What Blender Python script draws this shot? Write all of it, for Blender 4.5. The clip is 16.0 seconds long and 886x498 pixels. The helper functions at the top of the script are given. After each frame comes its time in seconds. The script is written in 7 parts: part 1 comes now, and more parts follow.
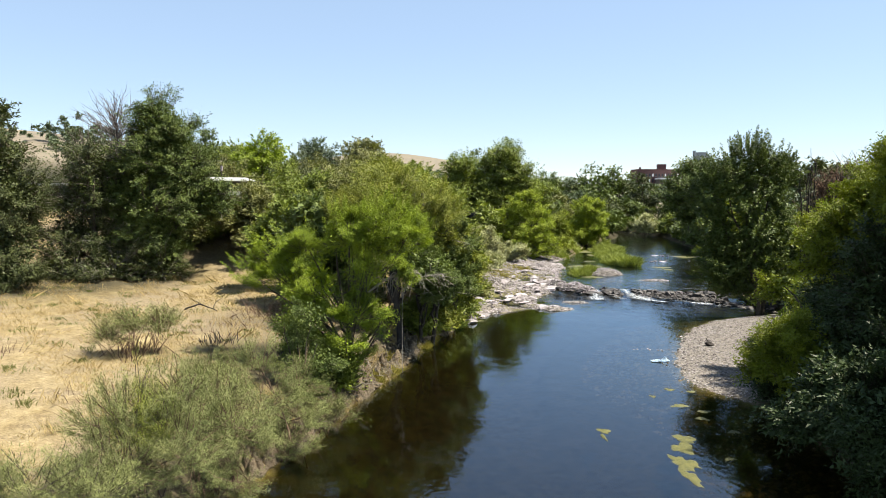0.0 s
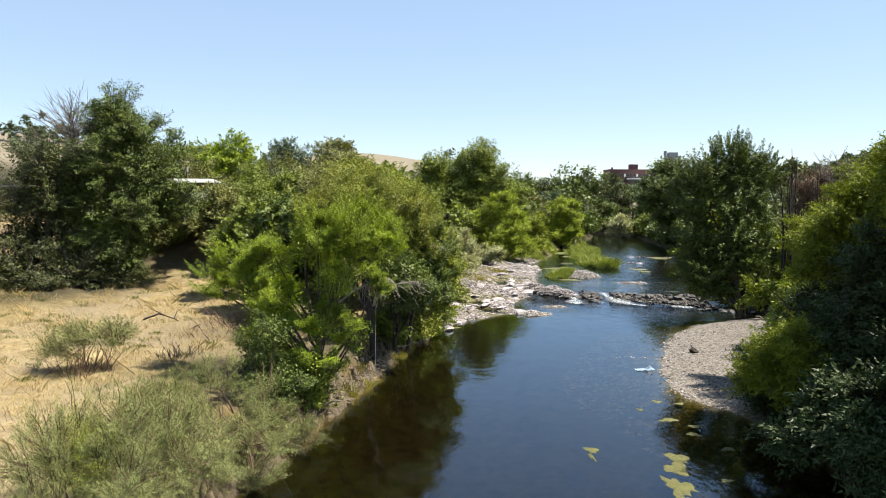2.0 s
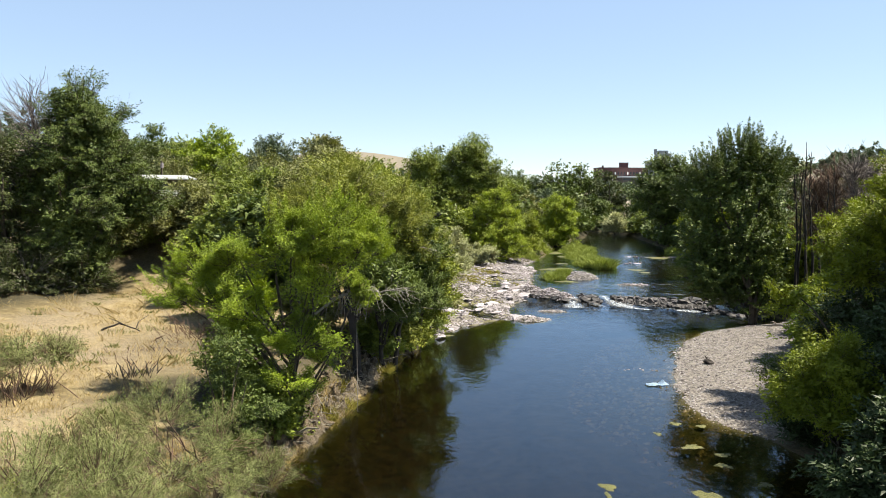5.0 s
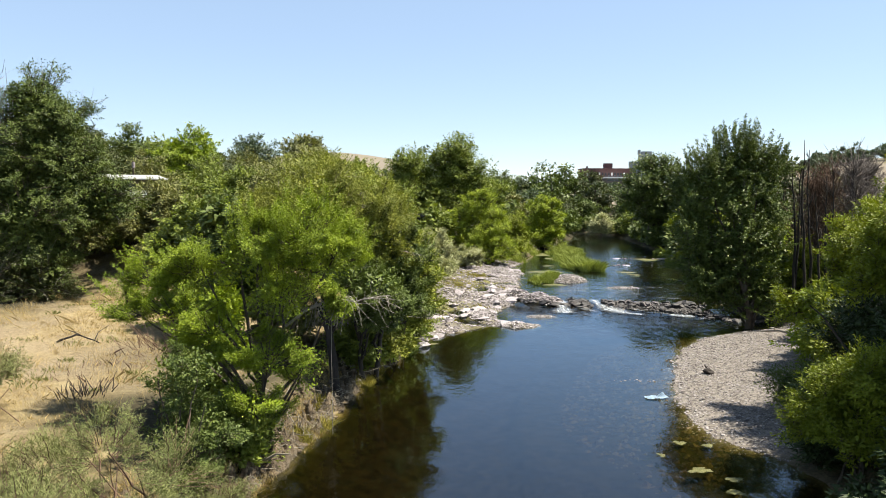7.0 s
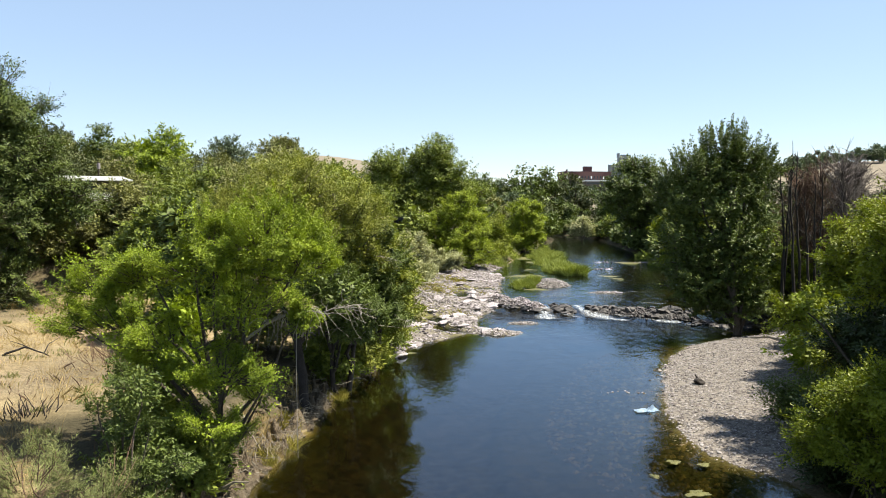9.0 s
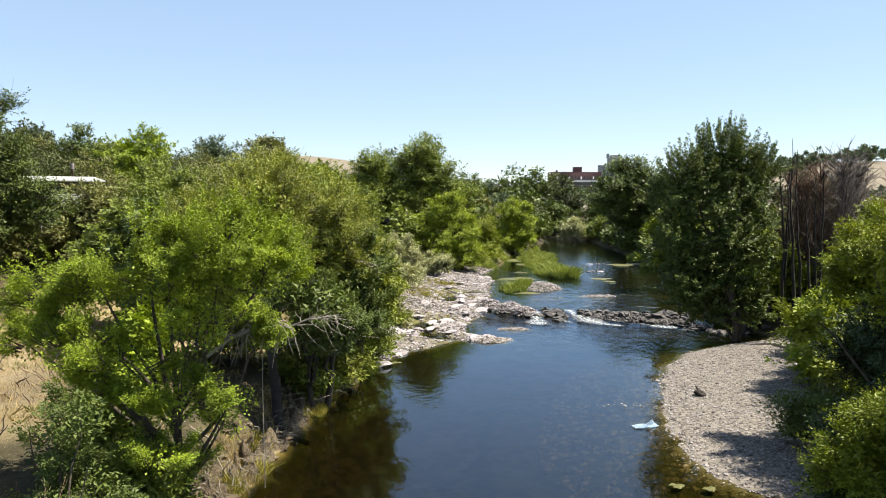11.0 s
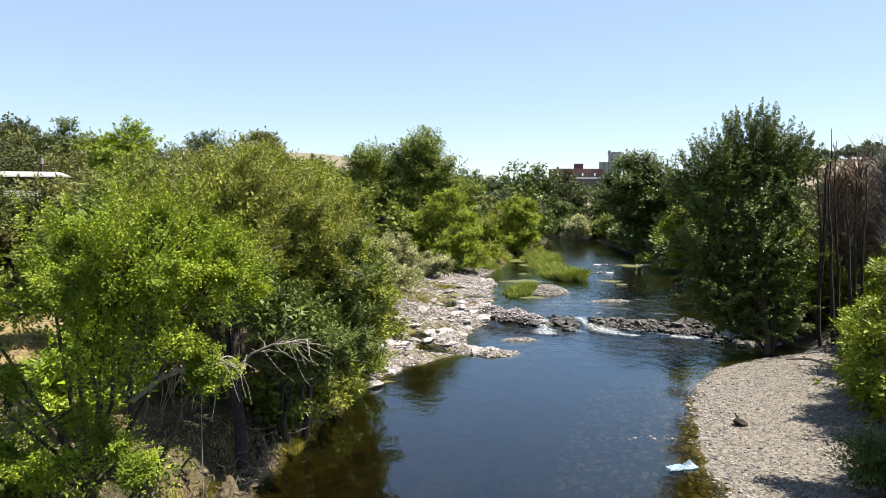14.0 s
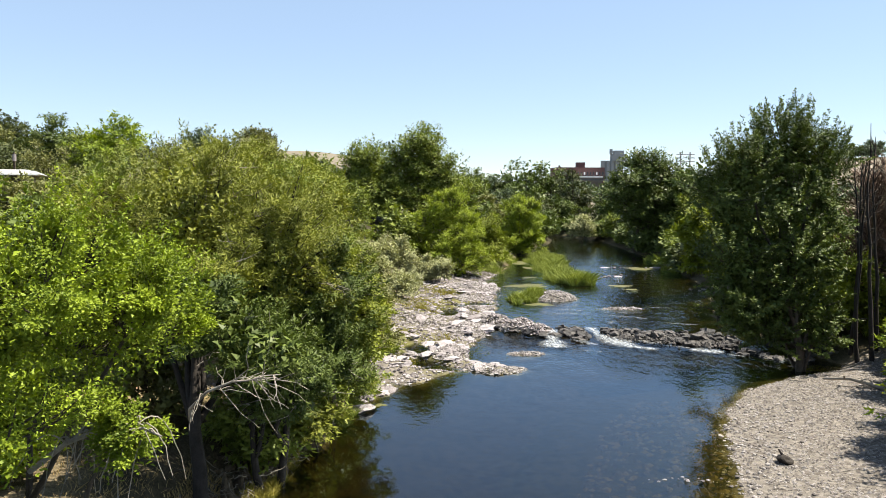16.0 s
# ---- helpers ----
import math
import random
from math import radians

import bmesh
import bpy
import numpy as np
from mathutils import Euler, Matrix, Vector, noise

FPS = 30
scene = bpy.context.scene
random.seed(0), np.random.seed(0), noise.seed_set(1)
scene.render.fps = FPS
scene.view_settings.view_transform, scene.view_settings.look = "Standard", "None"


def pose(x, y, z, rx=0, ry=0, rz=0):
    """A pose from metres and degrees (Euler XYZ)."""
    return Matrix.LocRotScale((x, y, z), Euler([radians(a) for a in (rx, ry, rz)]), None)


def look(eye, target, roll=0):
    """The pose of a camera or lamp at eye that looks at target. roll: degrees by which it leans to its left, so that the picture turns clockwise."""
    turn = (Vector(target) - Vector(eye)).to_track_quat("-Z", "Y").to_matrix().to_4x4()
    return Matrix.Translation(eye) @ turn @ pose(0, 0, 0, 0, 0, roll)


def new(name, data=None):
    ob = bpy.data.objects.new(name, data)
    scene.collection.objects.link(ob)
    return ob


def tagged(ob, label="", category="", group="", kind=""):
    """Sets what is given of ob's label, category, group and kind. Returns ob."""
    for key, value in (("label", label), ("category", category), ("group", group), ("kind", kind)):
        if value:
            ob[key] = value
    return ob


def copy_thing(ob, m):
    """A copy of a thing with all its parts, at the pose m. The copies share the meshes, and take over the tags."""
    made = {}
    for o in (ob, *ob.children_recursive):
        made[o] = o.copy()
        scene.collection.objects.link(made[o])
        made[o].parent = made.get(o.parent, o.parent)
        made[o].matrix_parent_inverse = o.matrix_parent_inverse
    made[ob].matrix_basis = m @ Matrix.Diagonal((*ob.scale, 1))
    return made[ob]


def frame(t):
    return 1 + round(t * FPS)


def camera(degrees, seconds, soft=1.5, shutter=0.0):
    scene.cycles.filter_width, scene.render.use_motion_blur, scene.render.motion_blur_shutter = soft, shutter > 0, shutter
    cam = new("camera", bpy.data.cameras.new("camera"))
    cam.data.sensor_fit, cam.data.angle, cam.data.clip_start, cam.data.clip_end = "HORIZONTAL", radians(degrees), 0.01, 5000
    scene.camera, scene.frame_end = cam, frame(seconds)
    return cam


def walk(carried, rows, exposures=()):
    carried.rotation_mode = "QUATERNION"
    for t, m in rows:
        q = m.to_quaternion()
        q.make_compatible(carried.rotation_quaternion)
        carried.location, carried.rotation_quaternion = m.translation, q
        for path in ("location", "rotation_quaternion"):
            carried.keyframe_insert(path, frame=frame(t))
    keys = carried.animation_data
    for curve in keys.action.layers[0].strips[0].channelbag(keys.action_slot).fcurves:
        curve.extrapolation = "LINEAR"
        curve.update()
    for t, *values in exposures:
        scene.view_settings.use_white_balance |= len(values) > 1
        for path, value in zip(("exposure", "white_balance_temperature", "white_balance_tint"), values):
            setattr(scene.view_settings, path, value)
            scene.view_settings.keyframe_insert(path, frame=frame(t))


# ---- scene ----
cam = camera(62.5, 16.0, soft=0.9)
PATH = [
    (0, (1.037, -0.235, 9.235), (0.978, 1.758, 9.074), 0.4),
    (0.5, (1.019, 0.25, 9.277), (0.984, 2.243, 9.117), 0.3),
    (1, (0.977, 0.706, 9.312), (0.969, 2.7, 9.151), 0.3),
    (1.5, (0.966, 1.213, 9.345), (0.97, 3.206, 9.185), 0.2),
    (2, (0.885, 1.745, 9.345), (0.899, 3.739, 9.185), 0.3),
    (2.5, (0.808, 2.311, 9.328), (0.829, 4.305, 9.168), 0.3),
    (3, (0.808, 2.955, 9.298), (0.83, 4.948, 9.137), 0.3),
    (3.5, (0.777, 3.57, 9.284), (0.799, 5.564, 9.122), 0.3),
    (4, (0.792, 4.233, 9.27), (0.814, 6.226, 9.106), 0.3),
    (6.5, (0.94, 7.432, 9.164), (1.022, 9.424, 9.001), 0.2),
    (7, (0.944, 8.013, 9.161), (1.028, 10.005, 9.0), 0.2),
    (7.5, (0.98, 8.582, 9.156), (1.078, 10.573, 8.996), 0.2),
    (8, (1.028, 9.067, 9.147), (1.138, 11.058, 8.988), 0.2),
    (8.5, (1.09, 9.566, 9.104), (1.212, 11.556, 8.948), 0.2),
    (9, (1.167, 10.028, 9.07), (1.305, 12.017, 8.918), 0.2),
    (9.5, (1.263, 10.459, 9.075), (1.413, 12.447, 8.924), 0.2),
    (10, (1.35, 10.981, 9.072), (1.508, 12.969, 8.922), 0.2),
    (12.5, (1.78, 14.085, 9.09), (1.947, 16.072, 8.938), 0.1),
    (13, (1.844, 14.936, 9.071), (2.01, 16.923, 8.917), 0.1),
    (13.5, (1.923, 15.824, 9.055), (2.088, 17.811, 8.899), 0.1),
    (14, (2.015, 16.753, 9.046), (2.179, 18.74, 8.888), 0.1),
    (14.5, (2.084, 17.776, 9.033), (2.247, 19.762, 8.872), 0.2),
    (15, (2.129, 18.77, 9.063), (2.292, 20.756, 8.901), 0.1),
    (15.5, (2.242, 19.708, 9.093), (2.406, 21.694, 8.93), 0.2),
    (16, (2.374, 20.509, 9.133), (2.536, 22.495, 8.971), 0.2),
]
walk(cam, [(t, look(e, g, r)) for t, e, g, r in PATH], exposures=((0.0, 1.5, 7000, 8.0), (16.0, 1.5, 7000, 8.0)))

# ---- the sky and the sun ----
SUN_DIR = Vector((0.56, 0.03, 1.0)).normalized()
world = bpy.data.worlds.new("sky")
scene.world = world
world.use_nodes = True
wn = world.node_tree
sky = wn.nodes.new("ShaderNodeTexSky")
sky.sky_type = 'NISHITA'
sky.sun_disc = False
sky.sun_elevation = math.asin(SUN_DIR.z)
sky.sun_rotation = math.atan2(SUN_DIR.x, SUN_DIR.y)
sky.altitude = 300.0
sky.air_density = 0.85
sky.dust_density = 0.0
sky.ozone_density = 1.0
wn.nodes["Background"].inputs["Strength"].default_value = 0.061
haze = wn.nodes.new("ShaderNodeMix")
haze.data_type = 'RGBA'
haze.inputs[0].default_value = 0.45
haze.inputs[7].default_value = (3.6, 5.0, 7.5, 1.0)
wn.links.new(sky.outputs["Color"], haze.inputs[6])
wn.links.new(haze.outputs[2], wn.nodes["Background"].inputs["Color"])
sun = new("sun", bpy.data.lights.new("sun", 'SUN'))
sun.data.energy = 5.0
sun.data.angle = radians(0.53)
sun.data.color = (1.0, 0.95, 0.86)
sun.matrix_world = look(SUN_DIR * 100, (0, 0, 0))

# ---- materials ----
def nodes_of(name):
    m = bpy.data.materials.new(name)
    m.use_nodes = True
    nt = m.node_tree
    return m, nt, nt.nodes["Principled BSDF"]


def tex_noise(nt, scale, detail=4.0, rough=0.55, coords=None):
    n = nt.nodes.new("ShaderNodeTexNoise")
    n.inputs["Scale"].default_value = scale
    n.inputs["Detail"].default_value = detail
    n.inputs["Roughness"].default_value = rough
    if coords is not None:
        nt.links.new(coords, n.inputs["Vector"])
    return n


def ramp(nt, fac, stops):
    r = nt.nodes.new("ShaderNodeValToRGB")
    e = r.color_ramp.elements
    while len(e) < len(stops):
        e.new(0.5)
    for el, (p, c) in zip(e, stops):
        el.position, el.color = p, (*c, 1.0)
    nt.links.new(fac, r.inputs["Fac"])
    return r


def mix_rgb(nt, fac, a, b, mode='MIX'):
    m = nt.nodes.new("ShaderNodeMix")
    m.data_type, m.blend_type = 'RGBA', mode
    for sock, v in ((m.inputs[0], fac), (m.inputs[6], a), (m.inputs[7], b)):
        if isinstance(v, (int, float)):
            sock.default_value = v
        elif isinstance(v, tuple):
            sock.default_value = (*v, 1.0)
        else:
            nt.links.new(v, sock)
    return m.outputs[2]


def math_node(nt, op, a, b=0.0, clamp=False):
    m = nt.nodes.new("ShaderNodeMath")
    m.operation, m.use_clamp = op, clamp
    for sock, v in zip(m.inputs, (a, b)):
        if isinstance(v, (int, float)):
            sock.default_value = v
        else:
            nt.links.new(v, sock)
    return m.outputs[0]


def bump(nt, height, strength, distance, p):
    b = nt.nodes.new("ShaderNodeBump")
    b.inputs["Strength"].default_value = strength
    b.inputs["Distance"].default_value = distance
    nt.links.new(height, b.inputs["Height"])
    nt.links.new(b.outputs["Normal"], p.inputs["Normal"])
    return b


def leaf_material(name, dark, light, glow=0.35, rough=0.5):
    """Leaves: hue varies from leaf to leaf and over the crown; light shines through."""
    m, nt, p = nodes_of(name)
    geo = nt.nodes.new("ShaderNodeNewGeometry")
    tc = nt.nodes.new("ShaderNodeTexCoord")
    n = tex_noise(nt, 1.1, 3.0, 0.6, tc.outputs["Object"])
    f = math_node(nt, 'ADD', math_node(nt, 'MULTIPLY', geo.outputs["Random Per Island"], 0.14), math_node(nt, 'MULTIPLY', n.outputs["Fac"], 1.0))
    c = ramp(nt, f, [(0.28, dark), (0.78, light)])
    p.inputs["Roughness"].default_value = rough
    p.inputs["Specular IOR Level"].default_value = 0.18
    nt.links.new(c.outputs["Color"], p.inputs["Base Color"])
    tr = nt.nodes.new("ShaderNodeBsdfTranslucent")
    warm = mix_rgb(nt, 1.0, c.outputs["Color"], (1.25, 1.3, 0.55), 'MULTIPLY')
    nt.links.new(warm, tr.inputs["Color"])
    mx = nt.nodes.new("ShaderNodeMixShader")
    mx.inputs[0].default_value = glow * 0.55
    nt.links.new(p.outputs["BSDF"], mx.inputs[1])
    nt.links.new(tr.outputs["BSDF"], mx.inputs[2])
    nt.links.new(mx.outputs["Shader"], nt.nodes["Material Output"].inputs["Surface"])
    return m


def rough_material(name, dark, light, scale=3.0, fine=30.0, rough=0.85, strength=0.5, depth=0.02, island=0.0, obj=0.0):
    """Stone, bark, soil and the like: two scales of stain, fine relief."""
    m, nt, p = nodes_of(name)
    tc = nt.nodes.new("ShaderNodeTexCoord")
    a = tex_noise(nt, scale, 4.0, 0.6, tc.outputs["Object"])
    b = tex_noise(nt, fine, 5.0, 0.65, tc.outputs["Object"])
    f = math_node(nt, 'ADD', math_node(nt, 'MULTIPLY', a.outputs["Fac"], 0.55), math_node(nt, 'MULTIPLY', b.outputs["Fac"], 0.45))
    if island:
        g = nt.nodes.new("ShaderNodeNewGeometry")
        f = math_node(nt, 'ADD', f, math_node(nt, 'MULTIPLY', math_node(nt, 'SUBTRACT', g.outputs["Random Per Island"], 0.5), island))
    if obj:
        g = nt.nodes.new("ShaderNodeObjectInfo")
        f = math_node(nt, 'ADD', f, math_node(nt, 'MULTIPLY', math_node(nt, 'SUBTRACT', g.outputs["Random"], 0.5), obj))
    c = ramp(nt, f, [(0.3, dark), (0.7, light)])
    nt.links.new(c.outputs["Color"], p.inputs["Base Color"])
    p.inputs["Roughness"].default_value = rough
    p.inputs["Specular IOR Level"].default_value = 0.3
    bump(nt, b.outputs["Fac"], strength, depth, p)
    return m


LEAF_BOXELDER = leaf_material("leaf_boxelder", (0.037, 0.065, 0.007), (0.257, 0.328, 0.028), 0.36)
LEAF_MIDGREEN = leaf_material("leaf_midgreen", (0.056, 0.081, 0.011), (0.247, 0.274, 0.040), 0.34)
LEAF_WILLOW = leaf_material("leaf_willow", (0.057, 0.073, 0.015), (0.213, 0.228, 0.038), 0.34)
LEAF_GREEN = leaf_material("leaf_green", (0.044, 0.068, 0.013), (0.183, 0.220, 0.038), 0.36)
LEAF_ELM = leaf_material("leaf_elm", (0.026, 0.037, 0.013), (0.076, 0.089, 0.031), 0.28)
LEAF_OLIVE = leaf_material("leaf_olive", (0.056, 0.061, 0.023), (0.180, 0.185, 0.060), 0.28)
LEAF_DARK = leaf_material("leaf_dark", (0.022, 0.041, 0.010), (0.114, 0.147, 0.034), 0.26)
# alder leaves near black: shade below the taller crowns is put into the colour
LEAF_ALDER_SHADED = leaf_material("leaf_alder_shaded", (0.011, 0.021, 0.008), (0.042, 0.065, 0.019), 0.16)
LEAF_DOME = leaf_material("leaf_dome", (0.050, 0.074, 0.008), (0.295, 0.362, 0.031), 0.34)
LEAF_LIME = leaf_material("leaf_lime", (0.060, 0.082, 0.007), (0.200, 0.234, 0.021), 0.38)
LEAF_SAGE = leaf_material("leaf_sage", (0.066, 0.075, 0.027), (0.203, 0.219, 0.083), 0.24, 0.7)
LEAF_GREY = leaf_material("leaf_grey", (0.138, 0.148, 0.074), (0.365, 0.372, 0.196), 0.25, 0.7)
LEAF_FAR = leaf_material("leaf_far", (0.045, 0.071, 0.044), (0.100, 0.127, 0.073), 0.25)
REED = leaf_material("reed", (0.105, 0.135, 0.028), (0.275, 0.315, 0.075), 0.40)
STRAW = leaf_material("straw", (0.216, 0.154, 0.065), (0.414, 0.316, 0.150), 0.20, 0.7)
BANK_GRASS = leaf_material("bank_grass", (0.116, 0.116, 0.022), (0.292, 0.246, 0.055), 0.30)
WEED = leaf_material("weed", (0.067, 0.080, 0.019), (0.147, 0.154, 0.043), 0.25)
BARK = rough_material("bark", (0.031, 0.024, 0.018), (0.092, 0.075, 0.058), 4.0, 22.0, 0.9, 0.9, 0.03)
BARK_PALE = rough_material("bark_pale", (0.109, 0.092, 0.068), (0.231, 0.204, 0.163), 4.0, 24.0, 0.85, 0.6, 0.02)
DEADWOOD = rough_material("deadwood", (0.136, 0.119, 0.099), (0.313, 0.286, 0.245), 3.0, 26.0, 0.85, 0.6, 0.02)
CHAR = rough_material("charred_bark", (0.010, 0.008, 0.007), (0.041, 0.034, 0.029), 3.0, 24.0, 0.9, 0.7, 0.02)
GREY_TWIG = rough_material("grey_twig", (0.071, 0.058, 0.054), (0.156, 0.133, 0.122), 3.0, 20.0, 0.9, 0.4, 0.02, island=0.5)
BROWN_TWIG = rough_material("brown_twig", (0.050, 0.028, 0.018), (0.150, 0.095, 0.066), 3.0, 20.0, 0.9, 0.4, 0.02, island=0.5)
STONE_PALE = rough_material("stone_pale", (0.142, 0.125, 0.126), (0.351, 0.319, 0.327), 2.2, 16.0, 0.85, 0.8, 0.05, obj=0.35)
BANK_STONE = rough_material("bank_stone", (0.042, 0.030, 0.018), (0.170, 0.128, 0.080), 2.2, 16.0, 0.85, 0.8, 0.05, obj=0.4)
STONE_DARK = rough_material("stone_dark", (0.014, 0.013, 0.014), (0.078, 0.071, 0.068), 3.0, 18.0, 0.55, 0.7, 0.04, obj=0.5)
PEBBLE = rough_material("pebble", (0.095, 0.084, 0.080), (0.273, 0.252, 0.243), 1.2, 30.0, 0.85, 0.4, 0.01, island=0.75)
PEBBLE_ONE = rough_material("pebble_single", (0.095, 0.084, 0.080), (0.273, 0.252, 0.243), 1.2, 30.0, 0.85, 0.4, 0.01, obj=0.75)
COBBLE = rough_material("cobble", (0.095, 0.083, 0.084), (0.304, 0.274, 0.279), 1.5, 22.0, 0.85, 0.5, 0.02, island=0.7)
ALGAE = rough_material("algae", (0.034, 0.037, 0.010), (0.129, 0.124, 0.035), 3.0, 14.0, 0.6, 0.8, 0.05)
# red brick, dulled towards purple-brown: distance haze is put into the colour
BRICK_HAZED = rough_material("brick_hazed", (0.082, 0.042, 0.041), (0.125, 0.071, 0.069), 0.4, 4.0, 0.9, 0.2, 0.01)
CONCRETE = rough_material("concrete", (0.177, 0.197, 0.211), (0.258, 0.279, 0.292), 0.2, 2.0, 0.9, 0.2, 0.01)
WHITE_PAINT = rough_material("white_paint", (0.66, 0.66, 0.64), (0.82, 0.82, 0.80), 0.6, 8.0, 0.6, 0.2, 0.01)
METAL_ROOF = rough_material("metal_roof", (0.231, 0.231, 0.224), (0.354, 0.354, 0.340), 0.8, 6.0, 0.4, 0.1, 0.01)
SIDING = rough_material("siding", (0.068, 0.058, 0.048), (0.129, 0.112, 0.095), 0.7, 9.0, 0.8, 0.3, 0.01)
PLASTIC_SHEET = rough_material("plastic_sheet", (0.26, 0.38, 0.50), (0.46, 0.58, 0.70), 3.0, 12.0, 0.3, 0.6, 0.05)


def glass_material():
    m, nt, p = nodes_of("dark_glass")
    n = tex_noise(nt, 0.8)
    c = ramp(nt, n.outputs["Fac"], [(0.3, (0.02, 0.025, 0.03)), (0.7, (0.05, 0.06, 0.07))])
    nt.links.new(c.outputs["Color"], p.inputs["Base Color"])
    p.inputs["Roughness"].default_value = 0.08
    return m


GLASS = glass_material()


def water_material():
    """Clear river water: mirror by Fresnel over what lies below, ripples in the relief."""
    m = bpy.data.materials.new("river_water")
    m.use_nodes = True
    nt = m.node_tree
    nt.nodes.remove(nt.nodes["Principled BSDF"])
    tc = nt.nodes.new("ShaderNodeTexCoord")
    mp = nt.nodes.new("ShaderNodeMapping")
    mp.inputs["Scale"].default_value = (1.0, 0.6, 1.0)
    nt.links.new(tc.outputs["Object"], mp.inputs["Vector"])
    a = tex_noise(nt, 1.1, 3.0, 0.5, mp.outputs["Vector"])
    b = tex_noise(nt, 5.0, 2.0, 0.5, mp.outputs["Vector"])
    at = nt.nodes.new("ShaderNodeAttribute")
    at.attribute_name = "chop"
    amp = math_node(nt, 'MULTIPLY_ADD', at.outputs["Fac"], 1.0)
    amp.node.inputs[2].default_value = 0.03
    h = math_node(nt, 'MULTIPLY', math_node(nt, 'ADD', a.outputs["Fac"], math_node(nt, 'MULTIPLY', b.outputs["Fac"], 0.35)), amp)
    bp = nt.nodes.new("ShaderNodeBump")
    bp.inputs["Strength"].default_value = 0.9
    bp.inputs["Distance"].default_value = 0.12
    nt.links.new(h, bp.inputs["Height"])
    fr = nt.nodes.new("ShaderNodeLayerWeight")
    fr.inputs["Blend"].default_value = 0.5
    nt.links.new(bp.outputs["Normal"], fr.inputs["Normal"])
    mirror = math_node(nt, 'MULTIPLY_ADD', math_node(nt, 'POWER', fr.outputs["Facing"], 4.7), 0.93)
    mirror.node.inputs[2].default_value = 0.068
    gl = nt.nodes.new("ShaderNodeBsdfGlossy")
    gl.inputs["Roughness"].default_value = 0.03
    gl.inputs["Color"].default_value = (0.74, 0.88, 1.0, 1)
    nt.links.new(bp.outputs["Normal"], gl.inputs["Normal"])
    tp = nt.nodes.new("ShaderNodeBsdfTransparent")
    dp = nt.nodes.new("ShaderNodeAttribute")
    dp.attribute_name = "murk"
    tint = ramp(nt, dp.outputs["Fac"], [(0.0, (0.80, 0.77, 0.54)), (0.45, (0.44, 0.43, 0.22)), (0.95, (0.37, 0.32, 0.27))])
    nt.links.new(tint.outputs["Color"], tp.inputs["Color"])
    mx = nt.nodes.new("ShaderNodeMixShader")
    nt.links.new(mirror, mx.inputs[0])
    nt.links.new(tp.outputs["BSDF"], mx.inputs[1])
    nt.links.new(gl.outputs["BSDF"], mx.inputs[2])
    nt.links.new(mx.outputs["Shader"], nt.nodes["Material Output"].inputs["Surface"])
    return m


WATER = water_material()


def foam_material():
    m, nt, p = nodes_of("white_water")
    tc = nt.nodes.new("ShaderNodeTexCoord")
    mp = nt.nodes.new("ShaderNodeMapping")
    mp.inputs["Scale"].default_value = (1.0, 0.45, 1.0)
    nt.links.new(tc.outputs["Object"], mp.inputs["Vector"])
    n = tex_noise(nt, 7.0, 6.0, 0.8, mp.outputs["Vector"])
    p.inputs["Base Color"].default_value = (0.50, 0.54, 0.58, 1)
    p.inputs["Roughness"].default_value = 0.45
    bump(nt, n.outputs["Fac"], 0.9, 0.12, p)
    e = nt.nodes.new("ShaderNodeAttribute")
    e.attribute_name = "froth"
    f = ramp(nt, math_node(nt, 'MULTIPLY', n.outputs["Fac"], e.outputs["Fac"]), [(0.33, (0, 0, 0)), (0.72, (1, 1, 1))])
    nt.links.new(f.outputs["Color"], p.inputs["Alpha"])
    return m


FOAM = foam_material()


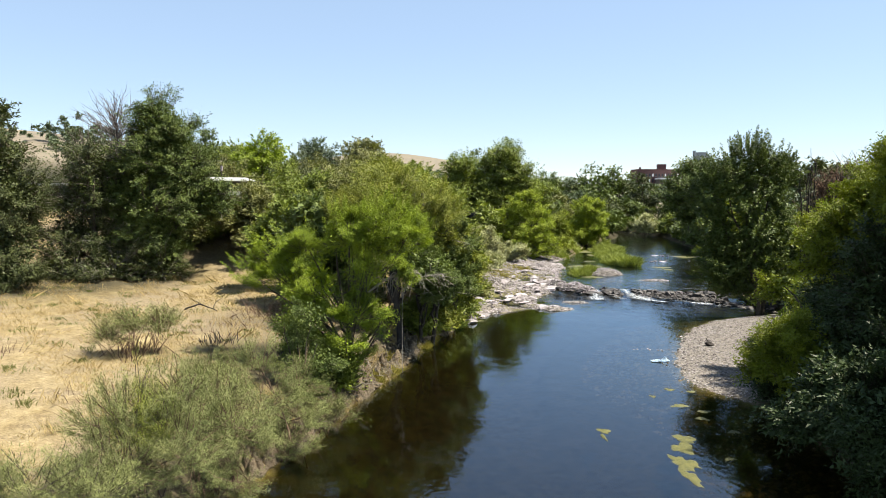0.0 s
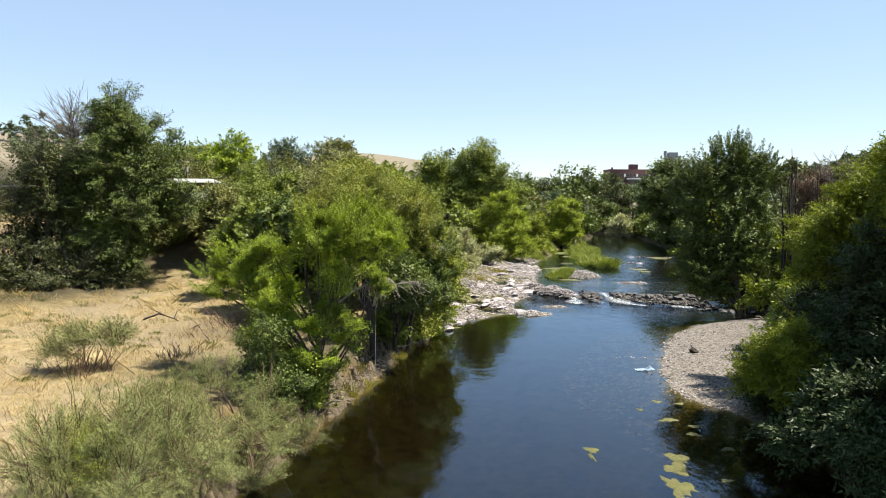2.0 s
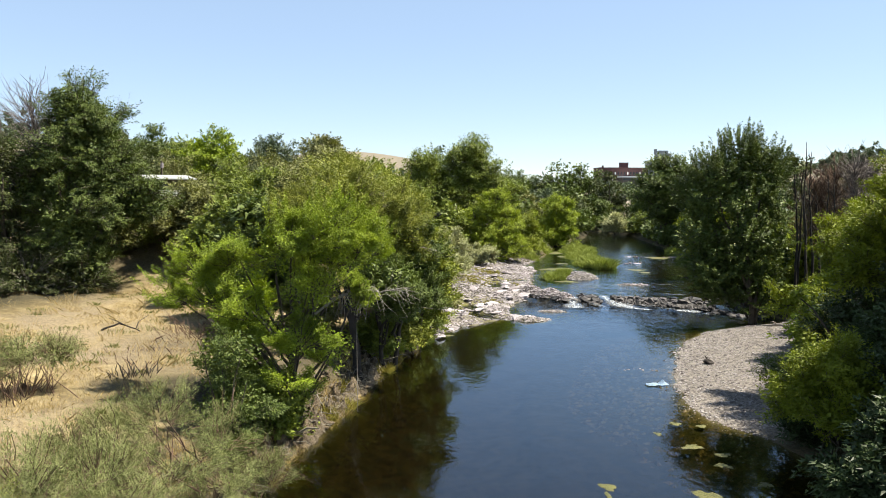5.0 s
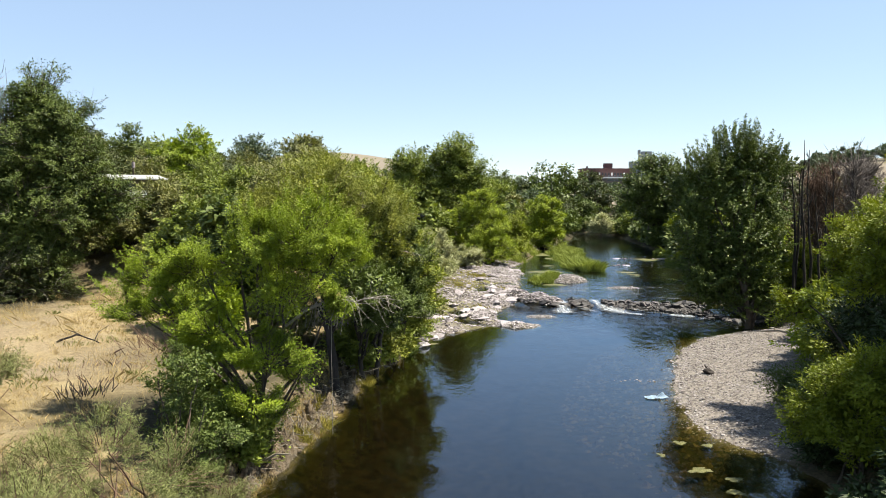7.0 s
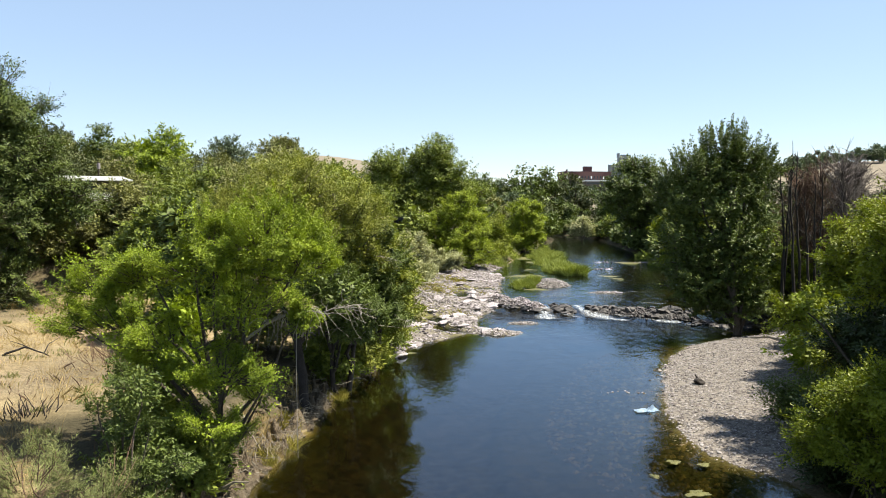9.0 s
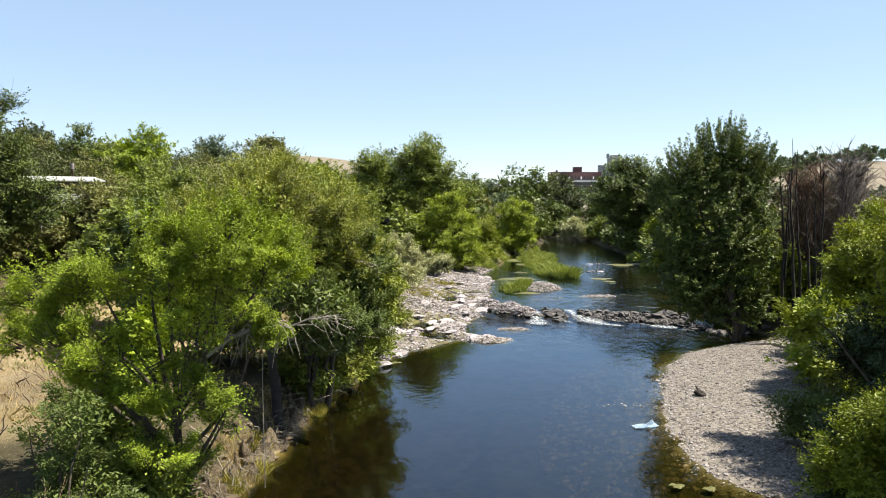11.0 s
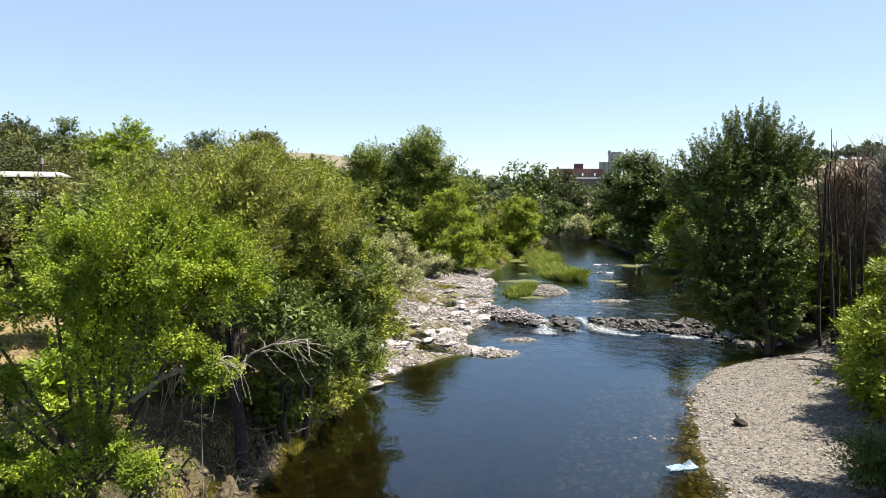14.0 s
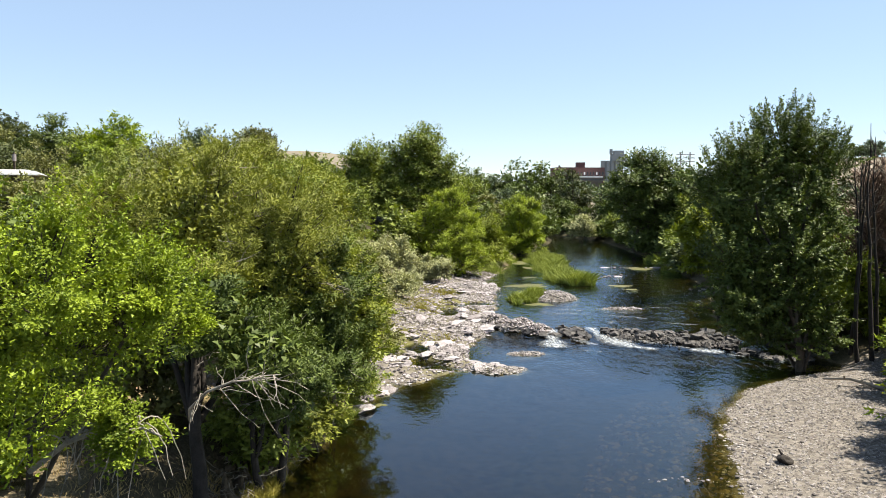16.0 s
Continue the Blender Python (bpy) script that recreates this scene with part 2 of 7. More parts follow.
def ground_material():
    """Dry meadow, bare soil, gravel, river bed and far fields, told apart by where they lie."""
    m, nt, p = nodes_of("ground")
    tc = nt.nodes.new("ShaderNodeTexCoord")
    co = tc.outputs["Object"]
    big = tex_noise(nt, 0.16, 5.0, 0.6, co)
    mid = tex_noise(nt, 1.3, 5.0, 0.65, co)
    fine = tex_noise(nt, 14.0, 4.0, 0.7, co)
    dry = ramp(nt, mid.outputs["Fac"], [(0.30, (0.124, 0.090, 0.043)), (0.50, (0.222, 0.172, 0.086)), (0.70, (0.325, 0.268, 0.152))])
    soil = ramp(nt, fine.outputs["Fac"], [(0.3, (0.125, 0.096, 0.060)), (0.7, (0.262, 0.215, 0.142))])
    patch = ramp(nt, big.outputs["Fac"], [(0.42, (0, 0, 0)), (0.60, (1, 1, 1))])
    land = mix_rgb(nt, patch.outputs["Color"], dry.outputs["Color"], soil.outputs["Color"])
    tuft = tex_noise(nt, 4.2, 5.0, 0.7, co)
    land = mix_rgb(nt, 0.55, land, ramp(nt, tuft.outputs["Fac"], [(0.36, (0.58, 0.52, 0.46)), (0.60, (1.2, 1.2, 1.2))]).outputs["Color"], 'MULTIPLY')
    land = mix_rgb(nt, 0.6, land, ramp(nt, fine.outputs["Fac"], [(0.3, (0.55, 0.55, 0.55)), (0.7, (1.25, 1.25, 1.25))]).outputs["Color"], 'MULTIPLY')
    vor = nt.nodes.new("ShaderNodeTexVoronoi")
    vor.inputs["Scale"].default_value = 7.0
    nt.links.new(co, vor.inputs["Vector"])
    stones = ramp(nt, vor.outputs["Color"], [(0.1, (0.082, 0.071, 0.061)), (0.9, (0.190, 0.170, 0.150))])
    vb = nt.nodes.new("ShaderNodeTexVoronoi")
    vb.inputs["Scale"].default_value = 3.2
    nt.links.new(co, vb.inputs["Vector"])
    bed_a = ramp(nt, vb.outputs["Color"], [(0.1, (0.012, 0.012, 0.005)), (0.9, (0.036, 0.032, 0.012))])
    speck = tex_noise(nt, 5.5, 3.0, 0.6, co)
    bed_s = mix_rgb(nt, ramp(nt, speck.outputs["Fac"], [(0.36, (1, 1, 1)), (0.44, (0, 0, 0))]).outputs["Color"], bed_a.outputs["Color"], (0.008, 0.008, 0.005))
    bed = mix_rgb(nt, ramp(nt, mid.outputs["Fac"], [(0.5, (0, 0, 0)), (0.75, (1, 1, 1))]).outputs["Color"], bed_s, (0.041, 0.034, 0.010))

    def mask(name):
        a = nt.nodes.new("ShaderNodeAttribute")
        a.attribute_name = name
        return a.outputs["Fac"]
    # far fields: the haze of distance is painted in as a greyer tan
    hazy_field = ramp(nt, big.outputs["Fac"], [(0.35, (0.122, 0.105, 0.080)), (0.65, (0.172, 0.148, 0.112))])
    land = mix_rgb(nt, mask("hazy_field"), land, hazy_field.outputs["Color"])
    col = mix_rgb(nt, mask("gravel"), land, stones.outputs["Color"])
    # leaf litter, kept near black so that tree shade is painted in with it
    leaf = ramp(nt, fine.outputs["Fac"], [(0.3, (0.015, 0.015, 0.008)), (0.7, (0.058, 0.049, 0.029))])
    col = mix_rgb(nt, mask("litter_shade"), col, leaf.outputs["Color"])
    moss = ramp(nt, mid.outputs["Fac"], [(0.35, (0.048, 0.045, 0.012)), (0.68, (0.160, 0.150, 0.051))])
    col = mix_rgb(nt, mask("moss"), col, moss.outputs["Color"])
    col = mix_rgb(nt, mask("bed"), col, bed)
    nt.links.new(col, p.inputs["Base Color"])
    p.inputs["Roughness"].default_value = 0.92
    p.inputs["Specular IOR Level"].default_value = 0.15
    bump(nt, math_node(nt, 'ADD', fine.outputs["Fac"], mid.outputs["Fac"]), 0.6, 0.06, p)
    return m


GROUND = ground_material()

# ---- mesh helpers ----
def mesh_of(name, V, polys, mat, smooth=False):
    """A mesh from vertex rows and blocks of equal-sided faces."""
    me = bpy.data.meshes.new(name)
    V = np.asarray(V, dtype=np.float32).reshape(-1, 3)
    polys = [np.asarray(f, dtype=np.int32) for f in polys if len(f)]
    me.vertices.add(len(V))
    me.vertices.foreach_set("co", V.ravel())
    loops = np.concatenate([f.ravel() for f in polys])
    sizes = np.concatenate([np.full(len(f), f.shape[1], dtype=np.int32) for f in polys])
    starts = np.concatenate(([0], np.cumsum(sizes)[:-1])).astype(np.int32)
    me.loops.add(len(loops))
    me.loops.foreach_set("vertex_index", loops)
    me.polygons.add(len(sizes))
    me.polygons.foreach_set("loop_start", starts)
    me.polygons.foreach_set("use_smooth", np.full(len(sizes), smooth))
    me.update(calc_edges=True)
    me.materials.append(mat)
    return me


def part_mesh(name, me, parent, label=""):
    ob = new(name, me)
    ob.parent = parent
    if label:
        ob["label"] = label
    return ob


def part(name, bm, mat, parent, label=""):
    """One bmesh linked as one mesh object under a thing or a part."""
    me = bpy.data.meshes.new(name)
    bm.to_mesh(me)
    bm.free()
    me.materials.append(mat)
    return part_mesh(name, me, parent, label)


def empty_at(name, x, y, z, label, category, group="", kind=""):
    ob = new(name)
    ob.empty_display_size = 0.3
    ob.location = (x, y, z)
    return tagged(ob, label, category, group, kind)


def unit(v):
    return v / np.maximum(np.linalg.norm(v, axis=-1, keepdims=True), 1e-9)


def tubes(lines, sides):
    """Tapered tubes along lines of (points, radii)."""
    V, F, base = [], [], 0
    ang = np.arange(sides) * 2 * np.pi / sides
    for pts, rad in lines:
        P = np.asarray(pts, dtype=float)
        n = len(P)
        d = unit(np.gradient(P, axis=0))
        ref = np.where(np.abs(d[:, 2:3]) > 0.9, np.array([[1.0, 0, 0]]), np.array([[0, 0, 1.0]]))
        s = unit(np.cross(d, ref))
        u = np.cross(s, d)
        R = np.asarray(rad, dtype=float).reshape(n, 1, 1)
        ring = P[:, None, :] + R * (np.cos(ang)[None, :, None] * s[:, None, :] + np.sin(ang)[None, :, None] * u[:, None, :])
        V.append(ring.reshape(-1, 3))
        k = np.arange(sides)
        for i in range(n - 1):
            a = base + i * sides
            F.append(np.stack([a + k, a + (k + 1) % sides, a + sides + (k + 1) % sides, a + sides + k], axis=1))
        base += n * sides
    return np.concatenate(V), np.concatenate(F)


def bent(a, b, rng, sag=0.12, n=5):
    """A crooked line from a to b."""
    a, b = np.asarray(a, float), np.asarray(b, float)
    L = np.linalg.norm(b - a)
    u = np.linspace(0, 1, n)[:, None]
    w = np.cumsum(rng.normal(0, sag * L / n, (n, 3)), axis=0)
    w = w - u * w[-1]
    w[0] = 0
    return a + (b - a) * u + w


def leaves(p0, axis, length, per, leaf_len, leaf_w, spread, rng, up=0.7, droop=0.15, plain=False, face=None):
    """Folded leaves set along sprays: each one is its own little face."""
    n = len(p0) * per
    i = np.repeat(np.arange(len(p0)), per)
    u = rng.random(n)[:, None] ** 0.8
    ax = axis[i]
    off = rng.normal(0, 1, (n, 3)) * np.array([1.1, 1.1, 0.6])
    pos = p0[i] + ax * length[i][:, None] * u + off * (spread * (1.15 - 0.7 * u))
    d = unit(ax * 0.6 + unit(off) * 0.8 + rng.normal(0, 0.4, (n, 3)) + np.array([0, 0, -droop]))
    lean = np.array([0, 0, up]) if face is None else np.array([0, 0, up * 0.6]) + face[i] * 0.75
    nrm = unit(lean + rng.normal(0, 0.27, (n, 3)))
    side = unit(np.cross(d, nrm))
    nn = np.cross(side, d)
    L = (leaf_len * rng.uniform(0.6, 1.3, n))[:, None]
    W = (leaf_w * rng.uniform(0.7, 1.3, n))[:, None]
    if plain:
        V = np.stack([pos - side * W * 0.5, pos + d * L, pos + side * W * 0.5 + nn * W * 0.3], 1)
        return V.reshape(-1, 3), np.arange(n * 3).reshape(n, 3)
    V = np.empty((n, 4, 3))
    V[:, 0] = pos
    V[:, 1] = pos + d * L * 0.45 + side * W * 0.5 + nn * W * 0.18
    V[:, 2] = pos + d * L
    V[:, 3] = pos + d * L * 0.45 - side * W * 0.5 + nn * W * 0.18
    F = np.arange(n * 4).reshape(n, 4)
    return V.reshape(-1, 3), F


def patchy(P, s, k):
    """A smooth unevenness in space between about -1 and 1."""
    return (np.sin(P[:, 0] * s + k) * np.cos(P[:, 1] * s * 0.9 + 1.3 * k) + np.sin(P[:, 2] * s * 1.2 + P[:, 0] * s * 0.7 + 2.1 * k) + np.cos((P[:, 1] - P[:, 2]) * s * 1.7 + k)) / 2.2


def sprays_in(lobes, count, rng, length, out=0.8, rise=0.5, low=0.6, deep=0.45, clump=0.4, bunch=9, fan=0.42, gap=-0.30, under=-0.35):
    """Where sprays sit in a crown made of lobes (x, y, z, rx, ry, rz): tufts of shoots that fan out from the skin, with gaps between them."""
    L = np.array(lobes, dtype=float)
    area = (L[:, 3] * L[:, 4] + L[:, 4] * L[:, 5] + L[:, 3] * L[:, 5])
    nc = max(count // (bunch + 3), 8)
    idx = rng.choice(len(L), nc * 5, p=area / area.sum())
    d = unit(rng.normal(0, 1, (nc * 5, 3)))
    r = 0.96 - min(deep, 0.5) * rng.random(len(d)) ** 1.8 + rng.normal(0, 0.10, len(d))
    mid = L[idx, :3] + d * L[idx, 3:] * r[:, None]
    keep = ((d[:, 2] > under) | (rng.random(nc * 5) < low)) & (patchy(mid, 2.3 / np.sqrt(L[:, 3].mean()), float(len(L))) > gap)
    # tufts that would sit deep inside another lobe give way
    buried = np.zeros(len(mid), dtype=bool)
    for q in range(len(L)):
        e = (((mid - L[q, :3]) / L[q, 3:]) ** 2).sum(axis=1)
        buried |= (e < 0.36) & (idx != q)
    keep &= ~buried
    idx, d, mid = idx[keep][:nc], d[keep][:nc], mid[keep][:nc]
    k = rng.integers(0, len(d), count)
    off = rng.normal(0, 1, (count, 3)) * np.array([1, 1, 0.7])
    size = clump * rng.uniform(0.5, 1.2, len(d))[k][:, None]
    ax = unit(d[k] * out + np.array([0, 0, rise]) + off * fan + rng.normal(0, 0.12, off.shape))
    ln = length * rng.uniform(0.55, 1.4, count)
    return mid[k] + off * size * 0.75 - ax * ln[:, None] * 0.35, ax, ln, idx[k], unit(d + np.array([0, 0, 0.25]))[k]


def tree(name, base, lobes, label, leaf, sprays, per, leaf_size, seed, trunk=0.2, bark=None, stems=1, length=0.9, spread=0.16,
         rise=0.5, droop=0.15, up=0.7, low=0.6, deep=0.45, category="tree", group="", twigs=0.5, spot=0.35, dead=0, clump=0.4, bunch=9, core=0.16, shoots=0, shoot=(1.1, 0.05, 60), fan=0.42, gap=-0.30, under=-0.35):
    """A tree or shrub: crooked stems, limbs to each lobe of its crown, twigs, and a crown of single leaves."""
    rng = np.random.default_rng(seed)
    bark = bark or BARK
    b = np.array(base, dtype=float)
    root = empty_at(name, *base, label, category, group)
    lob = np.array(lobes, dtype=float)
    lob[:, :3] -= b
    cz = lob[:, 2].max()
    away = base[1] > 40 or leaf is LEAF_ALDER_SHADED or leaf is LEAF_SAGE
    fine = base[1] <= 40
    up = max(up, 1.0) if base[1] > 62 else up
    gap = min(gap, -0.7) if base[1] > 62 else gap
    p0, ax, ln, idx, face = sprays_in(lob, sprays, rng, length, rise=rise, low=low, deep=deep, clump=clump, bunch=bunch, fan=fan, gap=gap, under=under)
    p0[:, 2] = np.maximum(p0[:, 2], 0.12)
    V, F = leaves(p0, ax, ln, int(per * (0.42 if base[1] > 62 else 0.52 if away else 0.62)), leaf_size[0] * (1.48 if base[1] > 62 else 1.3 if away else 1.18),
                  leaf_size[1] * (1.15 if fine else 1.5), spread, rng, up, droop, away, face)
    V[:, 2] = np.maximum(V[:, 2], 0.03 - 0.4 * (np.abs(V[:, 0]) + np.abs(V[:, 1])) * 0.1)
    tris, quads = ([F], []) if F.shape[1] == 3 else ([], [F])
    total, packs = len(V), [V]
    # the shaded leaves inside the crown
    q = int(len(F) * core * (0.6 if base[1] > 60 else 1.0))
    if q:
        d = unit(rng.normal(0, 1, (q, 3))) * (0.78 * rng.random((q, 1)) ** 0.35)
        vol = lob[:, 3] * lob[:, 4] * lob[:, 5]
        i = rng.choice(len(lob), q, p=vol / vol.sum())
        c = lob[i, :3] + d * lob[i, 3:]
        big = leaf_size[0] * 2.0 if fine else max(leaf_size[0] * 2.0, 0.16)
        Vc, Fc = leaves(c, unit(rng.normal(0, 1, (q, 3))), np.full(q, 0.1), 1, big, big * (0.55 if fine else 0.75), 0.02, rng, 0.6, 0.2, not fine)
        Vc[:, 2] = np.maximum(Vc[:, 2], 0.05)
        packs.append(Vc)
        (quads if fine else tris).append(Fc + total)
        total += len(Vc)
    # long leafy shoots that stand out from the top of the crown
    if shoots:
        i = rng.choice(len(lob), shoots * 3, p=(lob[:, 2] ** 2) / (lob[:, 2] ** 2).sum())
        d = unit(rng.normal(0, 1, (shoots * 3, 3)))
        s = lob[i, :3] + d * lob[i, 3:] * 0.85
        hub = np.array([*lob[:, :2].mean(axis=0), cz * 0.5])
        out = (s - hub) / (lob[:, :3].max(axis=0) - lob[:, :3].min(axis=0) + 1.0)
        pick = np.argsort(-np.linalg.norm(out, axis=1) - 0.25 * out[:, 2])[:shoots]
        a2 = unit(unit(s[pick] - hub) + np.array([0, 0, 0.45]) + rng.normal(0, 0.13, (shoots, 3)))
        Vs, Fs = leaves(s[pick], a2, shoot[0] * rng.uniform(0.5, 1.3, shoots), shoot[2], leaf_size[0] * 1.1, leaf_size[1] * 1.2, shoot[1], rng, 0.7, 0.05, True)
        packs.append(Vs)
        tris.append(Fs + total)
        total += len(Vs)
    crown_faces = ([np.concatenate(quads)] if quads else []) + ([np.concatenate(tris)] if tris else [])
    part_mesh("crown", mesh_of("crown", np.concatenate(packs), crown_faces, leaf), root)
    mean = lob[:, :2].mean(axis=0)
    heads, stem_obs = [], []
    for _ in range(stems):
        foot = np.array([*(rng.normal(0, 1, 2) * spot * (stems > 1)), -0.3])
        head = np.array([*(mean * 0.7 + rng.normal(0, 0.5, 2) * (stems > 1)), cz * rng.uniform(0.75, 0.95)])
        line = bent(foot, head, rng, 0.10, 8)
        V1, F1 = tubes([(line, trunk * np.linspace(1.15, 0.25, 8) / stems ** 0.4)], 8)
        stem_obs.append(part_mesh("trunk" if trunk > 0.08 else "stem", mesh_of("trunk", V1, [F1], bark, True), root))
        heads.append(line)
    for k, c in enumerate(lob[:, :3]):
        line = heads[k % stems]
        h = np.clip(c[2] * 0.55 / max(cz, 0.1), 0.08, 0.8)
        start = line[int(h * 7)]
        V1, F1 = tubes([(bent(start, c + np.array([0, 0, lob[k, 5] * 0.3]), rng, 0.16, 6), trunk * np.linspace(0.5, 0.12, 6))], 6)
        part_mesh("limb", mesh_of("limb", V1, [F1], bark, True), stem_obs[k % stems])
    small = []
    for i in np.nonzero(rng.random(len(p0)) < twigs)[0]:
        c = lob[idx[i], :3]
        a = c + (p0[i] - c) * rng.uniform(0.55, 0.85)
        e = p0[i] + ax[i] * ln[i] * 0.8
        small.append((bent(a, e, rng, 0.18, 3), np.array([0.11, 0.07, 0.03]) * trunk + 0.004))
    if small:
        V2, F2 = tubes(small, 3)
        part_mesh("twig_work", mesh_of("twig_work", V2, [F2], bark, True), root)["kind"] = "stuff"
    if dead:
        dl = []
        for i in rng.choice(len(p0), dead):
            c = lob[idx[i], :3]
            a = c + (p0[i] - c) * 0.5
            e = p0[i] + ax[i] * ln[i] * rng.uniform(0.7, 1.3) + np.array([0, 0, rng.uniform(-0.6, 0.4)])
            dl.append((bent(a, e, rng, 0.2, 5), np.linspace(0.026, 0.006, 5) * min(1, trunk * 8)))
            for _ in range(2):
                f = e + rng.normal(0, 0.35, 3)
                dl.append((bent(a + (e - a) * 0.6, f, rng, 0.2, 4), np.linspace(0.012, 0.004, 4) * min(1, trunk * 8)))
        V3, F3 = tubes(dl, 3)
        part_mesh("dead_wood", mesh_of("dead_wood", V3, [F3], BROWN_TWIG if bark is BROWN_TWIG else DEADWOOD, True), root, "bare dead twigs")["kind"] = "stuff"
    return root


def blades(x, y, z, height, width, rng, lean=0.35):
    """Grass blades: thin bent strips of two faces."""
    n = len(x)
    a = rng.uniform(0, 2 * np.pi, n)
    side = np.stack([np.cos(a), np.sin(a), np.zeros(n)], 1)
    d = rng.normal(0, lean, (n, 3))
    d[:, 2] = 1
    h = (height * rng.uniform(0.5, 1.2, n))[:, None]
    w = (width * rng.uniform(0.6, 1.2, n))[:, None]
    P = np.stack([x, y, z], 1)
    mid = P + d * h * 0.55
    tip = P + d * h + np.stack([d[:, 0], d[:, 1], np.zeros(n)], 1) * h * 0.5
    V = np.stack([P - side * w * 0.5, P + side * w * 0.5, mid + side * w * 0.4, tip, mid - side * w * 0.4], 1)
    return V.reshape(-1, 3), np.arange(n * 5).reshape(n, 5)


def rock_mesh(name, mat, rng, flat=0.6, fine=1, rough=0.25):
    bm = bmesh.new()
    bmesh.ops.create_icosphere(bm, subdivisions=fine, radius=1.0)
    off = Vector(rng.uniform(-50, 50, 3))
    for v in bm.verts:
        n = noise.noise(v.co * 1.3 + off) * rough * 1.6 + noise.noise(v.co * 3.1 + off) * rough * 0.6
        v.co = v.co * (1 + n)
        v.co.z *= flat
    me = bpy.data.meshes.new(name)
    bm.to_mesh(me)
    bm.free()
    me.materials.append(mat)
    return me


def many_rocks(name, x, y, z, size, mat, rng, flat=0.55):
    """Loose stones past counting, joined: each a squashed, uneven eight-sided pebble."""
    n = len(x)
    oct_v = np.array([[1, 0, 0], [0.1, 1, 0], [-1, 0.1, 0], [0, -1, 0], [0, 0, 1], [0, 0, -1]], dtype=float)
    oct_f = np.array([[0, 1, 4], [1, 2, 4], [2, 3, 4], [3, 0, 4], [1, 0, 5], [2, 1, 5], [3, 2, 5], [0, 3, 5]])
    V = oct_v[None] * (1 + rng.normal(0, 0.18, (n, 6, 3)))
    S = size[:, None] * np.stack([rng.uniform(0.8, 1.3, n), rng.uniform(0.6, 1.0, n), flat * rng.uniform(0.7, 1.2, n)], 1)
    V = V * S[:, None, :]
    a = rng.uniform(0, 2 * np.pi, n)
    c, s = np.cos(a)[:, None], np.sin(a)[:, None]
    V = np.stack([V[..., 0] * c - V[..., 1] * s, V[..., 0] * s + V[..., 1] * c, V[..., 2]], -1)
    V += np.stack([x, y, z], 1)[:, None, :]
    F = (oct_f[None] + (np.arange(n) * 6)[:, None, None]).reshape(-1, 3)
    return mesh_of(name, V, [F], mat)


def box_bm(x0, y0, z0, x1, y1, z1, bevel=0.0):
    bm = bmesh.new()
    bmesh.ops.create_cube(bm, size=1.0)
    for v in bm.verts:
        v.co = Vector(((x0 + x1) / 2 + v.co.x * (x1 - x0), (y0 + y1) / 2 + v.co.y * (y1 - y0), (z0 + z1) / 2 + v.co.z * (z1 - z0)))
    if bevel:
        bmesh.ops.bevel(bm, geom=bm.edges[:], offset=bevel, segments=1, affect='EDGES')
    return bm

# ---- the lie of the land ----
LEFT_Y = [-400, -60, 0, 15, 21, 25.2, 28.6, 32.6, 36, 40.5, 43.5, 46.5, 49, 52, 53.6, 55, 56, 58, 61, 65, 70, 75, 83, 88, 96, 105, 125, 136, 150, 170, 190]
LEFT_X = [-14, -12, -8.6, -7.0, -5.8, -4.8, -4.0, -3.2, -2.3, -1.7, -0.9, 0.0, 0.7, 2.0, 2.6, 5.0, 8.0, 8.4, 7.6, 8.3, 9.6, 11, 11.8, 11.6, 14.4, 17.4, 22.2, 29, 33, 31, 29]
RIGHT_Y = [-400, -60, 0, 20, 26, 29, 31.5, 33, 33.8, 36, 38.5, 40, 42.2, 45, 49, 52.4, 54.4, 55.4, 56.6, 60, 63, 69, 84, 94, 110, 124, 142, 165, 190]
RIGHT_X = [10, 11, 12.0, 13.5, 14.0, 14.0, 13.5, 12.7, 12.3, 12.0, 12.3, 12.8, 13.4, 14.6, 16.3, 19.2, 22.6, 25.5, 26.5, 25.4, 24.8, 25.2, 31.5, 33.4, 36.3, 37.4, 39.3, 35, 29]


def smooth(a, b, v):
    u = np.clip((v - a) / (b - a), 0, 1)
    return u * u * (3 - 2 * u)


def wob(x, y, s, k):
    """A cheap smooth unevenness between about -1 and 1."""
    return (np.sin(x * s + 1.7 * k) * np.cos(y * s * 0.83 + k) + np.sin((x + y) * s * 1.9 + 2.3 * k) * 0.5 + np.cos((x - 1.4 * y) * s * 3.1 + k) * 0.3) / 1.6


def crest(x):
    """The line across the river where the water breaks."""
    return 66.6 - (x - 9.4) * 0.40


def water_z(x, y):
    up = smooth(-2.6, 0.6, y - crest(x))
    return 0.38 * up + 0.10 * smooth(75, 150, y)


